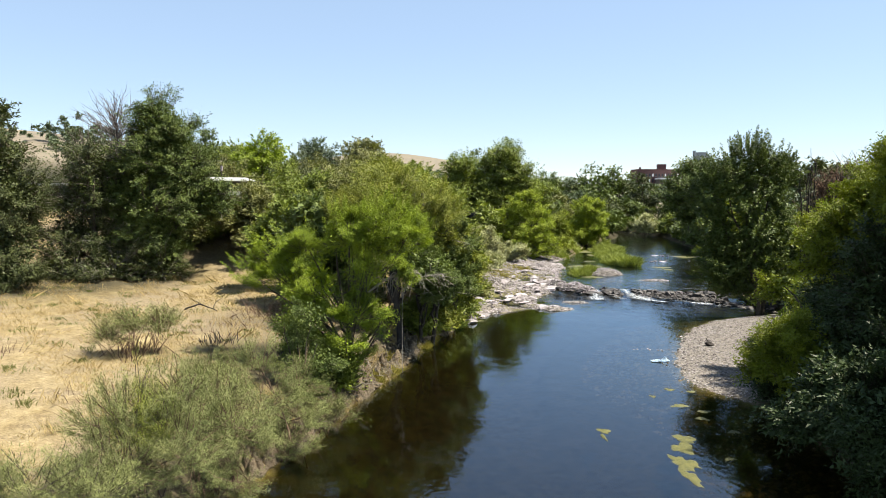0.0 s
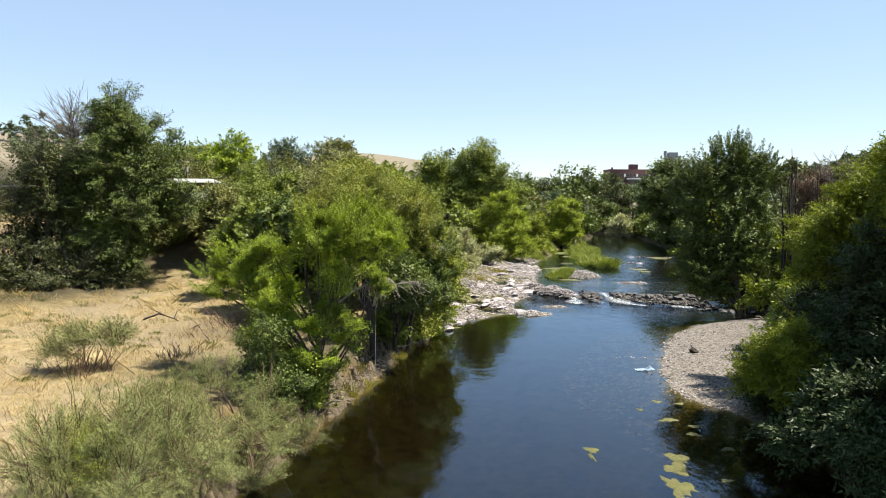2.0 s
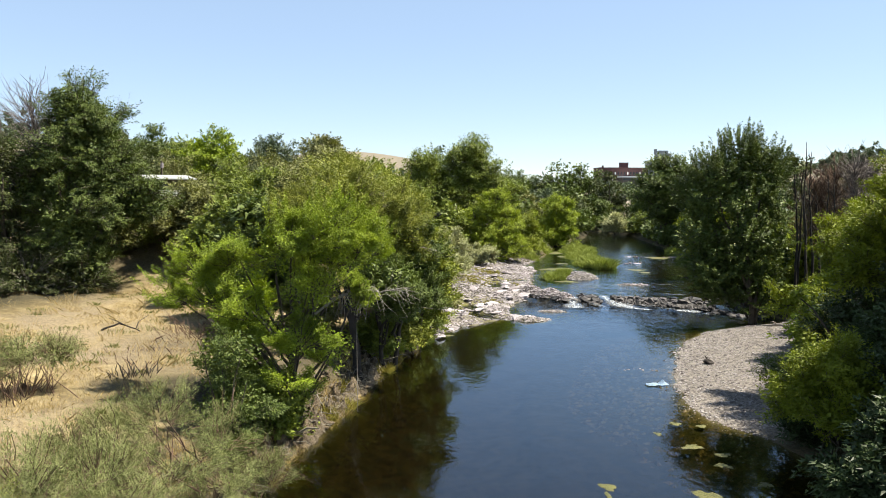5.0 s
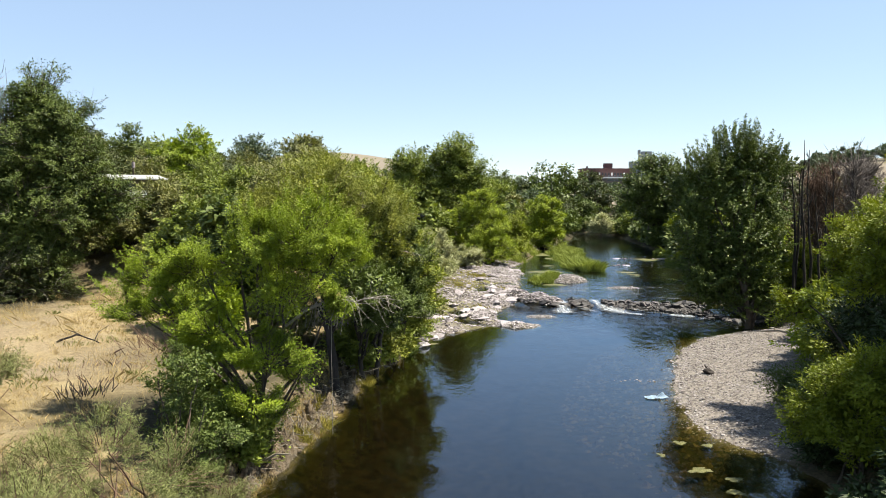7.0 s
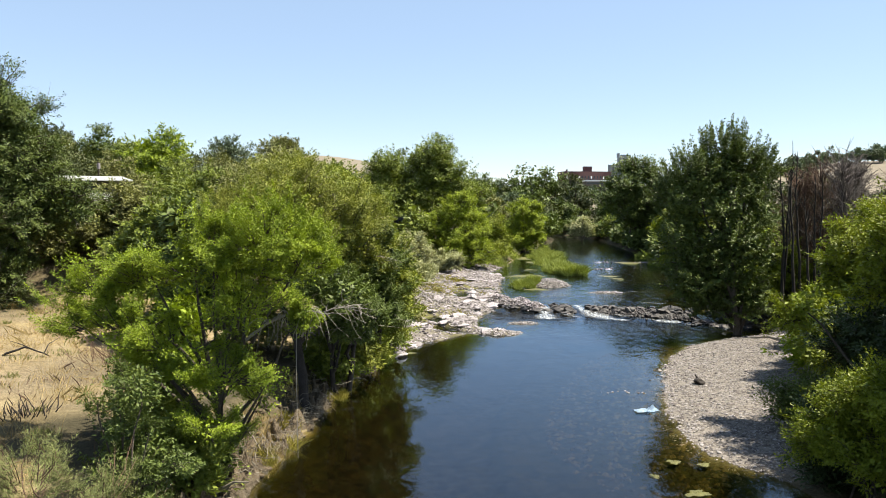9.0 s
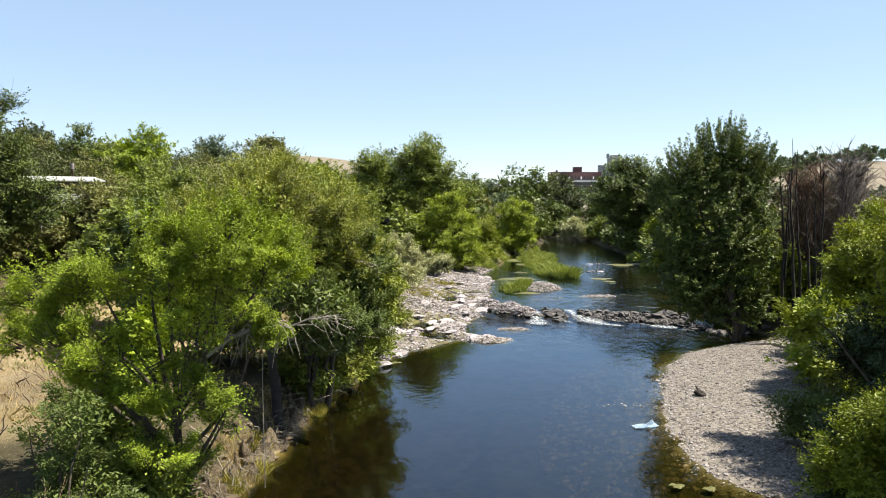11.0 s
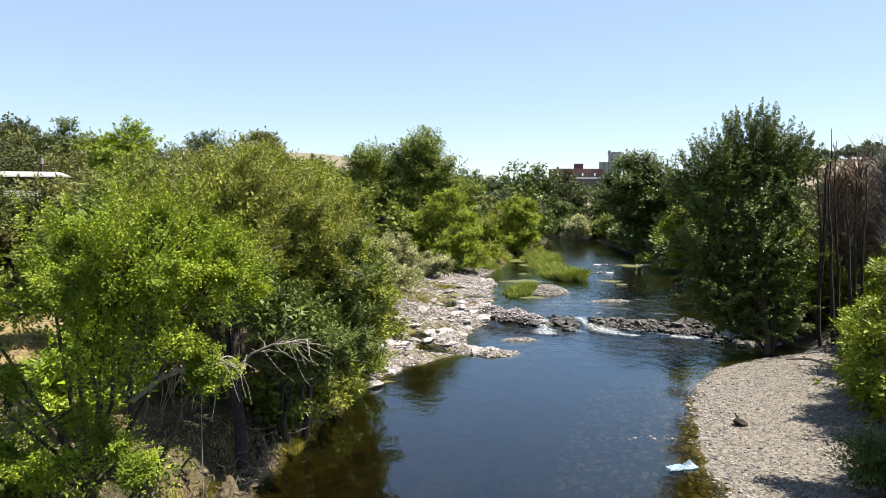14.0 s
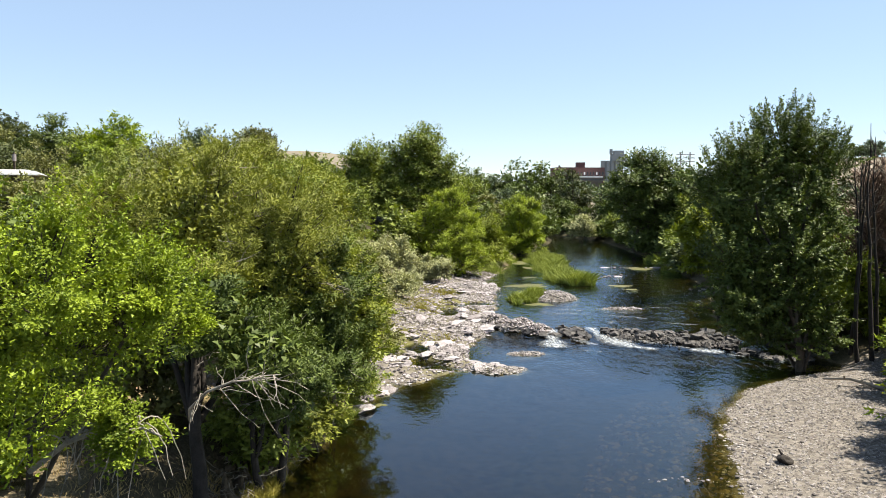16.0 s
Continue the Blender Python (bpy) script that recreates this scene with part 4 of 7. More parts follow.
dead_tree("dead_tree", -27.0, 58.6, 15.2 - t_z(-27.0, 58.6), 5.0, 230, 31, GREY_TWIG, "leafless grey tree behind the elms, fine twigs on the sky", trunk=0.12, low=0.3, fan=0.75)
dead_tree("dead_tree", -30.4, 58.0, 12.4 - t_z(-30.4, 58.0), 4.0, 150, 32, GREY_TWIG, "leafless grey tree beside the elms", trunk=0.11, low=0.3, fan=0.6)

# ---- shrubs of the left foreground ----
tree("tamarisk_shrub", (-7.6, 18.6, t_z(-7.6, 18.6)),
     [(-7.9, 18.3, 3.2, 1.2, 1.2, 1.2), (-6.6, 18.8, 3.4, 1.3, 1.3, 1.2), (-8.8, 19.2, 2.4, 1.0, 1.1, 0.9), (-6.0, 17.8, 2.4, 1.1, 1.1, 1.2), (-7.6, 17.2, 2.2, 1.1, 1.0, 1.0), (-5.4, 19.6, 2.6, 1.0, 1.1, 1.0)],
     "feathery grey-green tamarisk shrub on the bank", LEAF_SAGE, 1150, 105, (0.075, 0.010), 41, clump=0.22, bunch=5, core=0, gap=-0.5, trunk=0.06, stems=7, length=0.62, spread=0.06, rise=0.7, droop=-0.1, bark=BROWN_TWIG, category="shrub", spot=0.6, dead=14, twigs=0.35)
tree("young_cottonwood", (-7.3, 18.0, t_z(-7.3, 18.0)),
     [(-7.3, 18.0, 3.9, 0.40, 0.4, 1.1), (-6.8, 18.0, 3.0, 0.55, 0.5, 0.9), (-7.8, 18.1, 2.8, 0.5, 0.5, 0.8)], "young bright green tree inside the tamarisk", LEAF_MIDGREEN, 230, 70, (0.042, 0.013), 42, trunk=0.05, stems=3, length=0.75, spread=0.06, clump=0.16, bunch=3, core=0, gap=-0.1, rise=1.6, category="tree")
tree("tamarisk_shrub", (-6.2, 25.4, t_z(-6.2, 25.4)),
     [(-6.3, 25.2, 2.9, 1.3, 1.3, 0.9), (-5.0, 25.6, 2.2, 1.0, 1.2, 0.8), (-7.6, 25.4, 2.4, 1.0, 1.2, 0.8), (-7.3, 26.9, 2.5, 1.0, 0.9, 0.7), (-8.4, 26.6, 2.2, 0.8, 0.8, 0.6), (-4.4, 24.4, 1.3, 0.9, 0.9, 0.7), (-6.0, 23.6, 1.9, 1.2, 1.0, 0.8)],
     "grey-green tamarisk shrub hanging over the water", LEAF_SAGE, 820, 105, (0.075, 0.010), 43, clump=0.22, bunch=5, core=0, gap=-0.5, trunk=0.06, stems=7, length=0.62, spread=0.06, rise=0.7, droop=-0.1, category="shrub", spot=0.7, dead=30, twigs=0.35, bark=BROWN_TWIG)
tree("tamarisk_shrub", (-6.4, 21.8, t_z(-6.4, 21.8)),
     [(-6.6, 21.8, 2.5, 1.1, 1.1, 0.9), (-5.6, 21.4, 1.8, 0.9, 0.9, 0.8), (-7.6, 22.2, 2.0, 0.9, 1.0, 0.8)],
     "thin tamarisk shrub showing brown stems", LEAF_SAGE, 520, 90, (0.075, 0.010), 44, clump=0.22, bunch=5, core=0, gap=-0.5, trunk=0.06, stems=8, length=0.62, spread=0.06, rise=0.7, droop=-0.1, category="shrub", spot=0.7, dead=45, twigs=0.5, bark=BROWN_TWIG)
tree("tamarisk_shrub", (-9.6, 14.6, t_z(-9.6, 14.6)),
     [(-9.4, 14.8, 2.5, 0.9, 1.0, 0.8), (-8.3, 14.8, 2.7, 1.0, 1.0, 0.9), (-7.2, 15.2, 2.2, 0.9, 0.9, 0.9)],
     "low grey-green tamarisk shrub in dry grass", LEAF_SAGE, 520, 95, (0.075, 0.010), 45, clump=0.22, bunch=5, core=0, gap=-0.5, trunk=0.05, stems=6, length=0.62, spread=0.06, rise=0.7, droop=-0.1, category="shrub", spot=0.6)
for k, (sx, sy, sh, rr) in enumerate([(-5.0, 24.0, 1.5, 1.0), (-6.2, 20.4, 1.6, 1.1), (-4.3, 27.2, 1.4, 0.9), (-6.9, 16.6, 1.8, 1.2), (-8.8, 21.6, 1.5, 1.1), (-8.4, 24.6, 1.3, 0.9)]):
    zb = t_z(sx, sy)
    tree("tamarisk_shrub", (sx, sy, zb), [(sx, sy, zb + sh * 0.6, rr * 0.7, rr * 0.7, sh * 0.35), (sx + rr * 0.5, sy, zb + sh * 0.4, rr * 0.6, rr * 0.6, sh * 0.3), (sx - rr * 0.5, sy, zb + sh * 0.4, rr * 0.6, rr * 0.6, sh * 0.3)],
         "low grey-green tamarisk shrub at the bank edge", LEAF_SAGE, 220, 95, (0.075, 0.010), 610 + k, clump=0.18, bunch=5, core=0, trunk=0.05, stems=6, length=0.7, spread=0.055, rise=0.9, droop=-0.1, category="shrub", spot=0.4, dead=45, bark=BROWN_TWIG)
tree("tamarisk_shrub", (-13.6, 31.6, t_z(-13.6, 31.6)),
     [(-13.7, 31.6, 3.4, 1.0, 0.9, 0.6), (-12.6, 31.9, 3.2, 0.8, 0.7, 0.45), (-14.8, 31.4, 2.8, 0.7, 0.7, 0.4)], "pale feathery shrub with bare brown stems in the dry grass", LEAF_SAGE, 420, 80, (0.08, 0.012), 46, trunk=0.05, stems=14, length=0.6, spread=0.08, rise=1.0, category="shrub", spot=0.8, bark=BROWN_TWIG, dead=50, core=0.03)
tree("willow_shrub", (-10.4, 46.5, t_z(-10.4, 46.5)),
     [(-10.4, 46.4, 2.7, 1.1, 1.0, 0.7), (-9.4, 46.0, 2.4, 0.9, 0.9, 0.6)], "pale green shrub at the meadow edge", LEAF_SAGE, 220, 40, (0.11, 0.035), 47, trunk=0.04, stems=6, length=0.6, rise=0.8, category="shrub", spot=0.5)


def stub_cluster(name, x, y, count, height, seed, mat, label, category="burnt shrub", width=0.016, area=0.5):
    """A clump of short bare stems."""
    rng = np.random.default_rng(seed)
    root = empty_at(name, x, y, gz(x, y), label, category)
    for _ in range(count):
        a = rng.normal(0, area, 2)
        d = np.array([a[0] * 0.5 + rng.normal(0, 0.34), a[1] * 0.5 + rng.normal(0, 0.34), 1.0])
        h = height * rng.uniform(0.4, 1.15)
        p = np.array([a[0], a[1], -0.12])
        V, F = tubes([(bent(p, p + d * h, rng, 0.16, 5), width * np.linspace(0.9, 0.25, 5))], 5)
        part_mesh("stem", mesh_of("stem", V, [F], mat, True), root)
    return root


stub_cluster("burnt_shrub", -10.9, 34.2, 52, 0.62, 51, CHAR, "clump of short blackened stems in the dry grass", width=0.030, area=0.34)
stub_cluster("burnt_shrub", -10.9, 42.0, 64, 1.0, 52, BROWN_TWIG, "clump of brown bare stems beside the trees", area=0.8, width=0.018)
stub_cluster("burnt_shrub", -9.6, 43.2, 60, 1.35, 53, BROWN_TWIG, "clump of brown bare stems beside the trees", area=0.8, width=0.020)
stub_cluster("burnt_shrub", -12.4, 37.4, 28, 0.32, 54, BROWN_TWIG, "low brown stems in straw", area=0.8, width=0.02)
stub_cluster("bare_shrub", -13.8, 31.4, 70, 0.95, 55, BROWN_TWIG, "bare brown stems under a pale shrub", area=0.45, width=0.022)
stub_cluster("bare_shrub", -19.0, 30.6, 21, 0.63, 56, BROWN_TWIG, "thin bare shrub on open soil", area=0.4, width=0.016)
stub_cluster("bare_shrub", -12.2, 24.8, 28, 0.63, 57, BROWN_TWIG, "low bare stems in straw", area=0.7, width=0.014)


def fallen_branch(name, pts, r, mat, label, seed, forks=3, category="fallen branch"):
    rng = np.random.default_rng(seed)
    P = np.array(pts, float)
    root = empty_at(name, *P[0], label, category)
    line = [P[0] * 0]
    for a, b in zip(P[:-1], P[1:]):
        seg = bent(a - P[0], b - P[0], rng, 0.08, 5)
        line += list(seg[1:])
    n = len(line)
    V, F = tubes([(line, r * np.linspace(1, 0.4, n))], 7)
    part_mesh("stem", mesh_of("stem", V, [F], mat, True), root)
    for _ in range(forks):
        s = line[rng.integers(n // 3, n - 1)]
        e = s + np.array([*rng.normal(0, 0.6, 2), rng.uniform(0.05, 0.7)])
        V, F = tubes([(bent(s, e, rng, 0.2, 4), r * np.linspace(0.45, 0.12, 4))], 5)
        part_mesh("twig", mesh_of("twig", V, [F], mat, True), root)
    return root


fallen_branch("fallen_branch", [(-15.6, 42.3, gz(-15.6, 42.3)), (-14.8, 42.5, gz(-14.8, 42.5) + 0.35), (-13.6, 42.2, gz(-13.6, 42.2) + 0.05)], 0.06, CHAR, "dark arched branch lying on dry ground", 61)

# ---- trees of the left background ----
tree("cottonwood_tree", (6.0, 102.0, t_z(6.0, 102.0)),
     [(6.8, 101.0, 13.4, 2.2, 2.2, 1.9), (5.4, 101.0, 11.4, 2.6, 2.6, 2.4), (8.6, 101.4, 10.6, 2.5, 2.5, 2.5), (3.6, 101.0, 8.6, 2.2, 2.4, 2.4), (10.2, 101.2, 8.0, 2.0, 2.2, 2.2), (6.6, 100.0, 7.0, 2.8, 2.4, 2.4)],
     "tall dark green cottonwood with spreading top boughs", LEAF_GREEN, 1000, 64, (0.19, 0.10), 71, fan=0.3, shoots=70, shoot=(1.6, 0.2, 40), trunk=0.34, clump=0.7, length=1.5, spread=0.26, rise=0.6)
tree("cottonwood_tree", (0.4, 101.0, t_z(0.4, 101.0)),
     [(0.7, 100.6, 11.6, 2.2, 2.2, 2.2), (-1.0, 100.4, 9.2, 2.2, 2.2, 2.2), (2.2, 100.2, 8.6, 2.0, 2.2, 2.2), (0.6, 99.6, 6.4, 2.6, 2.2, 2.2)],
     "dark green cottonwood in a riverside row", LEAF_GREEN, 700, 60, (0.20, 0.10), 72, fan=0.3, shoots=60, shoot=(1.4, 0.2, 40), trunk=0.28, clump=0.7, length=1.4, spread=0.25, rise=0.6)
tree("willow_tree", (9.0, 94.0, t_z(9.0, 94.0)),
     [(9.1, 94.0, 7.0, 2.5, 2.5, 2.1), (7.3, 93.6, 5.4, 2.1, 2.2, 2.1), (10.7, 93.6, 4.9, 1.9, 2.2, 2.1), (9.1, 92.4, 3.8, 2.4, 2.2, 1.9), (7.5, 92.2, 2.4, 2.0, 1.8, 1.5), (10.7, 91.8, 2.2, 1.7, 1.6, 1.4), (6.1, 93.4, 4.0, 1.5, 1.8, 1.6)],
     "round green willow above the shallow pool", LEAF_DOME, 1700, 95, (0.115, 0.042), 73, trunk=0.26, clump=0.3, bunch=6, length=0.9, spread=0.14, rise=0.6, deep=0.3, fan=0.3)
tree("willow_tree", (13.8, 101.0, t_z(13.8, 101.0)),
     [(13.6, 101.0, 4.2, 1.5, 1.7, 1.9), (14.6, 100.6, 2.6, 1.3, 1.4, 1.5), (12.8, 101.0, 2.4, 1.2, 1.4, 1.4), (13.4, 98.4, 1.5, 1.4, 1.5, 1.1), (15.4, 102.4, 1.5, 1.2, 1.5, 1.0)],
     "yellow-green willow drooping to the water", LEAF_LIME, 950, 60, (0.15, 0.050), 74, trunk=0.12, length=0.9, spread=0.15, rise=0.1, droop=0.6, fan=0.3)
tree("willow_tree", (20.6, 118.4, t_z(20.6, 118.4)),
     [(20.6, 118.0, 6.2, 2.3, 2.4, 2.3), (22.1, 118.0, 4.5, 2.0, 2.2, 2.1), (19.1, 117.8, 4.1, 1.9, 2.2, 2.1), (20.7, 116.8, 2.8, 2.5, 2.2, 1.8), (19.0, 116.6, 1.8, 1.7, 1.8, 1.2), (22.3, 116.6, 1.8, 1.7, 1.8, 1.2)],
     "round green willow on the far bend", LEAF_DOME, 1300, 85, (0.13, 0.050), 75, trunk=0.24, clump=0.3, bunch=6, length=0.95, spread=0.15, rise=0.6, deep=0.3, fan=0.3)
GREY = [(3.4, 85.4, 3.8, 1.7), (7.4, 86.4, 2.0, 1.2), (5.8, 88.6, 2.2, 1.2), (1.8, 80.6, 2.4, 1.4), (4.4, 79.4, 1.5, 1.1), (0.8, 75.0, 2.4, 1.5), (3.2, 74.6, 1.6, 1.2), (1.2, 70.0, 1.9, 1.2)]
for k, (gx, gy, gh, gr) in enumerate(GREY):
    zb = t_z(gx, gy)
    tree("grey_willow_shrub", (gx, gy, zb), [(gx, gy, zb + gh * 0.62, gr * 0.7, gr * 0.7, gh * 0.34), (gx + gr * 0.6, gy + 0.2, zb + gh * 0.4, gr * 0.55, gr * 0.6, gh * 0.3), (gx - gr * 0.6, gy, zb + gh * 0.42, gr * 0.55, gr * 0.6, gh * 0.3)],
         "pale grey-green willow shrub above the rocks", LEAF_GREY, 300, 42, (0.14, 0.045), 76 + k * 3, trunk=0.05, stems=6, length=0.65, spread=0.12, rise=0.9, clump=0.26, category="shrub", group="grey shrubs by the rocks",
         bark=DEADWOOD, twigs=0.7, spot=0.5)
# the row of trees up the slope behind
back = "trees on the slope behind the river"
BACK = [(-31.8, 117.0, 9.6, LEAF_BOXELDER, 4.9, 81), (-24.5, 177.0, 10.0, LEAF_OLIVE, 5.4, 82), (-33.2, 170.0, 9.5, LEAF_FAR, 5.0, 83), (-63.0, 154.0, 12.0, LEAF_ELM, 4.6, 84),
        (-49.5, 140.0, 9.6, LEAF_DARK, 5.2, 85), (-38.5, 128.0, 8.0, LEAF_GREEN, 4.0, 86), (-16.0, 128.0, 8.0, LEAF_OLIVE, 4.6, 87), (-7.5, 112.0, 5.6, LEAF_GREEN, 3.4, 88),
        (-12.5, 84.0, 5.4, LEAF_OLIVE, 3.4, 89), (-7.0, 76.0, 5.8, LEAF_WILLOW, 3.0, 90), (-17.0, 92.0, 6.0, LEAF_OLIVE, 3.8, 91), (-4.0, 88.0, 5.2, LEAF_MIDGREEN, 3.0, 92),
        (-22.0, 100.0, 6.2, LEAF_ELM, 4.0, 93), (-2.2, 66.0, 7.6, LEAF_WILLOW, 2.8, 94), (-11.6, 64.0, 4.6, LEAF_GREEN, 2.4, 95)]


def round_tree(name, x, y, h, rad, leaf, seed, label, sprays=460, per=44, size=(0.22, 0.11), group="", category="tree", length=1.0, clump=0.55, foot=0.16, trunk=0.2, stems=1, twigs=0.15):
    """A tree or bush leafy from near the ground, with an uneven crown of several lobes."""
    r = np.random.default_rng(seed)
    z0 = t_z(x, y)
    lobes = [(x + r.normal(0, rad * 0.15), y, z0 + h * 0.74, rad * 0.55, rad * 0.55, h * 0.24)]
    for k in range(5):
        a = k * 1.26 + r.uniform(-0.3, 0.3)
        lobes.append((x + np.cos(a) * rad * 0.5, y + np.sin(a) * rad * 0.5, z0 + h * r.uniform(0.42, 0.62), rad * 0.46, rad * 0.46, h * 0.22))
        lobes.append((x + np.cos(a + 0.6) * rad * 0.62, y + np.sin(a + 0.6) * rad * 0.62, z0 + h * r.uniform(foot, foot + 0.14), rad * 0.42, rad * 0.42, h * foot))
    return tree(name, (x, y, z0), lobes, label, leaf, sprays, per, size, seed, trunk=trunk, length=length, spread=0.2 if size[0] < 0.3 else 0.3, rise=0.55,
                group=group, twigs=twigs, clump=clump, category=category, stems=stems, bunch=4)


for bx, by, hh, lf, rad, sd in BACK:
    far = by > 100
    round_tree("slope_tree", bx, by, hh, rad, lf, sd, "leafy green tree on the slope above the river", 520 if far else 560, 56, (0.26, 0.13) if far else (0.16, 0.08), back,
               length=1.3 if far else 1.0, clump=0.75 if far else 0.55)
FILL = [(-16.9, 63.9, 3.9, 2.0, LEAF_OLIVE), (-19.4, 62.6, 3.9, 2.2, LEAF_GREEN), (-14.6, 64.6, 4.0, 2.2, LEAF_GREEN), (-22.4, 62.2, 3.9, 2.2, LEAF_OLIVE), (-40.0, 76.0, 9.0, 4.0, LEAF_ELM), (-33.0, 73.0, 8.0, 3.6, LEAF_ELM), (-46.0, 66.0, 10.0, 4.2, LEAF_ELM), (-30.0, 82.0, 7.0, 3.4, LEAF_ELM),
        (-25.6, 61.6, 4.0, 2.2, LEAF_OLIVE), (-12.6, 61.0, 5.0, 2.2, LEAF_GREEN), (-9.4, 58.4, 6.4, 2.6, LEAF_OLIVE),
        (-6.2, 60.6, 7.8, 2.8, LEAF_WILLOW), (-1.2, 60.2, 6.6, 2.3, LEAF_GREEN), (0.8, 67.8, 4.2, 1.9, LEAF_OLIVE), (-4.2, 72.6, 5.4, 2.6, LEAF_GREEN), (-0.6, 81.0, 5.6, 2.5, LEAF_GREEN),
        (-9.4, 69.6, 5.4, 2.8, LEAF_OLIVE), (-14.4, 74.4, 4.6, 2.8, LEAF_ELM), (3.6, 92.6, 5.0, 2.2, LEAF_GREEN), (-19.4, 82.0, 5.0, 3.0, LEAF_GREEN), (-27.0, 88.0, 6.0, 3.4, LEAF_OLIVE),
        (-35.0, 96.0, 7.0, 3.8, LEAF_ELM), (-43.0, 110.0, 8.0, 4.2, LEAF_OLIVE), (-11.6, 100.0, 6.8, 3.6, LEAF_OLIVE), (12.4, 110.0, 7.0, 3.2, LEAF_DARK), (17.4, 126.0, 6.0, 3.0, LEAF_OLIVE),
        (24.6, 140.0, 6.0, 3.0, LEAF_DARK), (29.2, 157.0, 7.0, 3.4, LEAF_ELM)]
for k, (bx, by, hh, rad, lf) in enumerate(FILL):
    round_tree("slope_bush", bx, by, hh, rad, lf, 500 + k, "leafy bush filling the slope above the river", 320, 46 if by < 90 else 30, (0.15, 0.07) if by < 90 else (0.30, 0.15), "bushes on the slope", "bush", clump=0.5, foot=0.12, trunk=0.12)
SHORE = [(-1.9, 43.4, 2.2, 1.2, LEAF_GREEN), (-0.6, 46.0, 2.6, 1.4, LEAF_WILLOW), (-0.7, 50.8, 2.6, 1.2, LEAF_GREEN), (-4.6, 30.9, 1.9, 1.1, LEAF_GREEN), (-6.4, 33.0, 1.8, 1.1, LEAF_GREEN),
         (-7.8, 40.4, 3.4, 1.5, LEAF_BOXELDER), (-5.2, 44.0, 3.8, 1.8, LEAF_OLIVE), (0.6, 51.6, 3.4, 1.4, LEAF_GREEN), (-1.0, 55.0, 3.6, 1.7, LEAF_WILLOW), (1.6, 60.0, 2.4, 1.3, LEAF_OLIVE)]
for k, (bx, by, hh, rad, lf) in enumerate(SHORE):
    round_tree("shore_bush", bx, by, hh, rad, lf, 540 + k, "low leafy bush on the shaded bank", 230, 44, (0.15, 0.07), "bushes along the shore", "bush", length=0.7, clump=0.3, foot=0.14, trunk=0.06, stems=4, twigs=0.4)
FARSIDE = [(float(np.interp(q, RIGHT_Y, RIGHT_X)) + 1.2 + 0.9 * ((q * 7) % 3), float(q), 2.0 + 0.45 * (q % 4), 1.5 + 0.15 * (q % 5), (LEAF_DARK, LEAF_ELM, LEAF_DARK, LEAF_GREEN)[q % 4]) for q in (86, 89, 93, 96, 99, 103, 106, 110, 114, 118, 122, 126, 130, 134, 139, 144, 149, 154, 160)] \
    + [(float(np.interp(q, LEFT_Y, LEFT_X)) - 1.4 - 0.5 * (q % 3), float(q), 2.4 + 0.5 * (q % 4), 1.9, (LEAF_DARK, LEAF_GREEN, LEAF_ELM)[q % 3]) for q in (124, 129, 135, 141, 147, 153, 160, 167)] + [(34.0, 174.0, 5.0, 3.0, LEAF_DARK), (30.0, 170.0, 5.0, 2.8, LEAF_ELM), (39.0, 168.0, 5.4, 3.0, LEAF_DARK), (43.6, 140.0, 4.6, 2.4, LEAF_GREEN), (27.4, 64.6, 2.8, 1.6, LEAF_GREEN), (29.0, 67.4, 3.4, 1.9, LEAF_DARK), (30.6, 74.0, 3.8, 2.0, LEAF_DARK), (33.0, 82.4, 3.0, 1.8, LEAF_GREEN), (28.4, 61.6, 3.0, 1.6, LEAF_DARK), (33.8, 77.0, 4.6, 2.2, LEAF_GREEN), (36.4, 85.0, 5.6, 2.6, LEAF_DARK), (37.6, 91.0, 4.8, 2.4, LEAF_ELM), (39.6, 100.0, 5.4, 2.6, LEAF_DARK), (40.6, 107.0, 6.6, 3.0, LEAF_GREEN), (41.6, 124.0, 5.6, 3.0, LEAF_DARK),
           (43.0, 134.0, 5.8, 3.0, LEAF_ELM), (45.0, 153.0, 6.4, 3.2, LEAF_DARK), (35.0, 165.0, 7.5, 3.6, LEAF_ELM), (33.6, 70.4, 5.6, 2.4, LEAF_OLIVE), (47.0, 78.0, 5.0, 2.8, LEAF_OLIVE), (45.0, 88.0, 6.0, 3.0, LEAF_DARK)]
for k, (bx, by, hh, rad, lf) in enumerate(FARSIDE):
    round_tree("wooded_bush", bx, by, hh, rad, lf, 560 + k, "dark leafy bush on the wooded shore", 340 if by < 84 else 190, 26, (0.27, 0.14) if by < 84 else (0.36, 0.19), "bushes of the wooded shore", "bush", clump=0.55, foot=0.12, trunk=0.12)
round_tree("bank_tree", 28.6, 49.6, 7.0, 2.4, LEAF_GREEN, 580, "green tree behind the gravel bar", 520, 46, (0.17, 0.08), clump=0.42)
round_tree("bank_tree", 37.5, 67.5, 8.6, 3.0, LEAF_OLIVE, 582, "olive tree behind the bare thicket", 480, 40, (0.2, 0.09), clump=0.45)
round_tree("bank_tree", 31.5, 46.0, 6.4, 2.6, LEAF_LIME, 581, "yellow-green tree behind the gravel bar", 480, 46, (0.17, 0.08), clump=0.42)

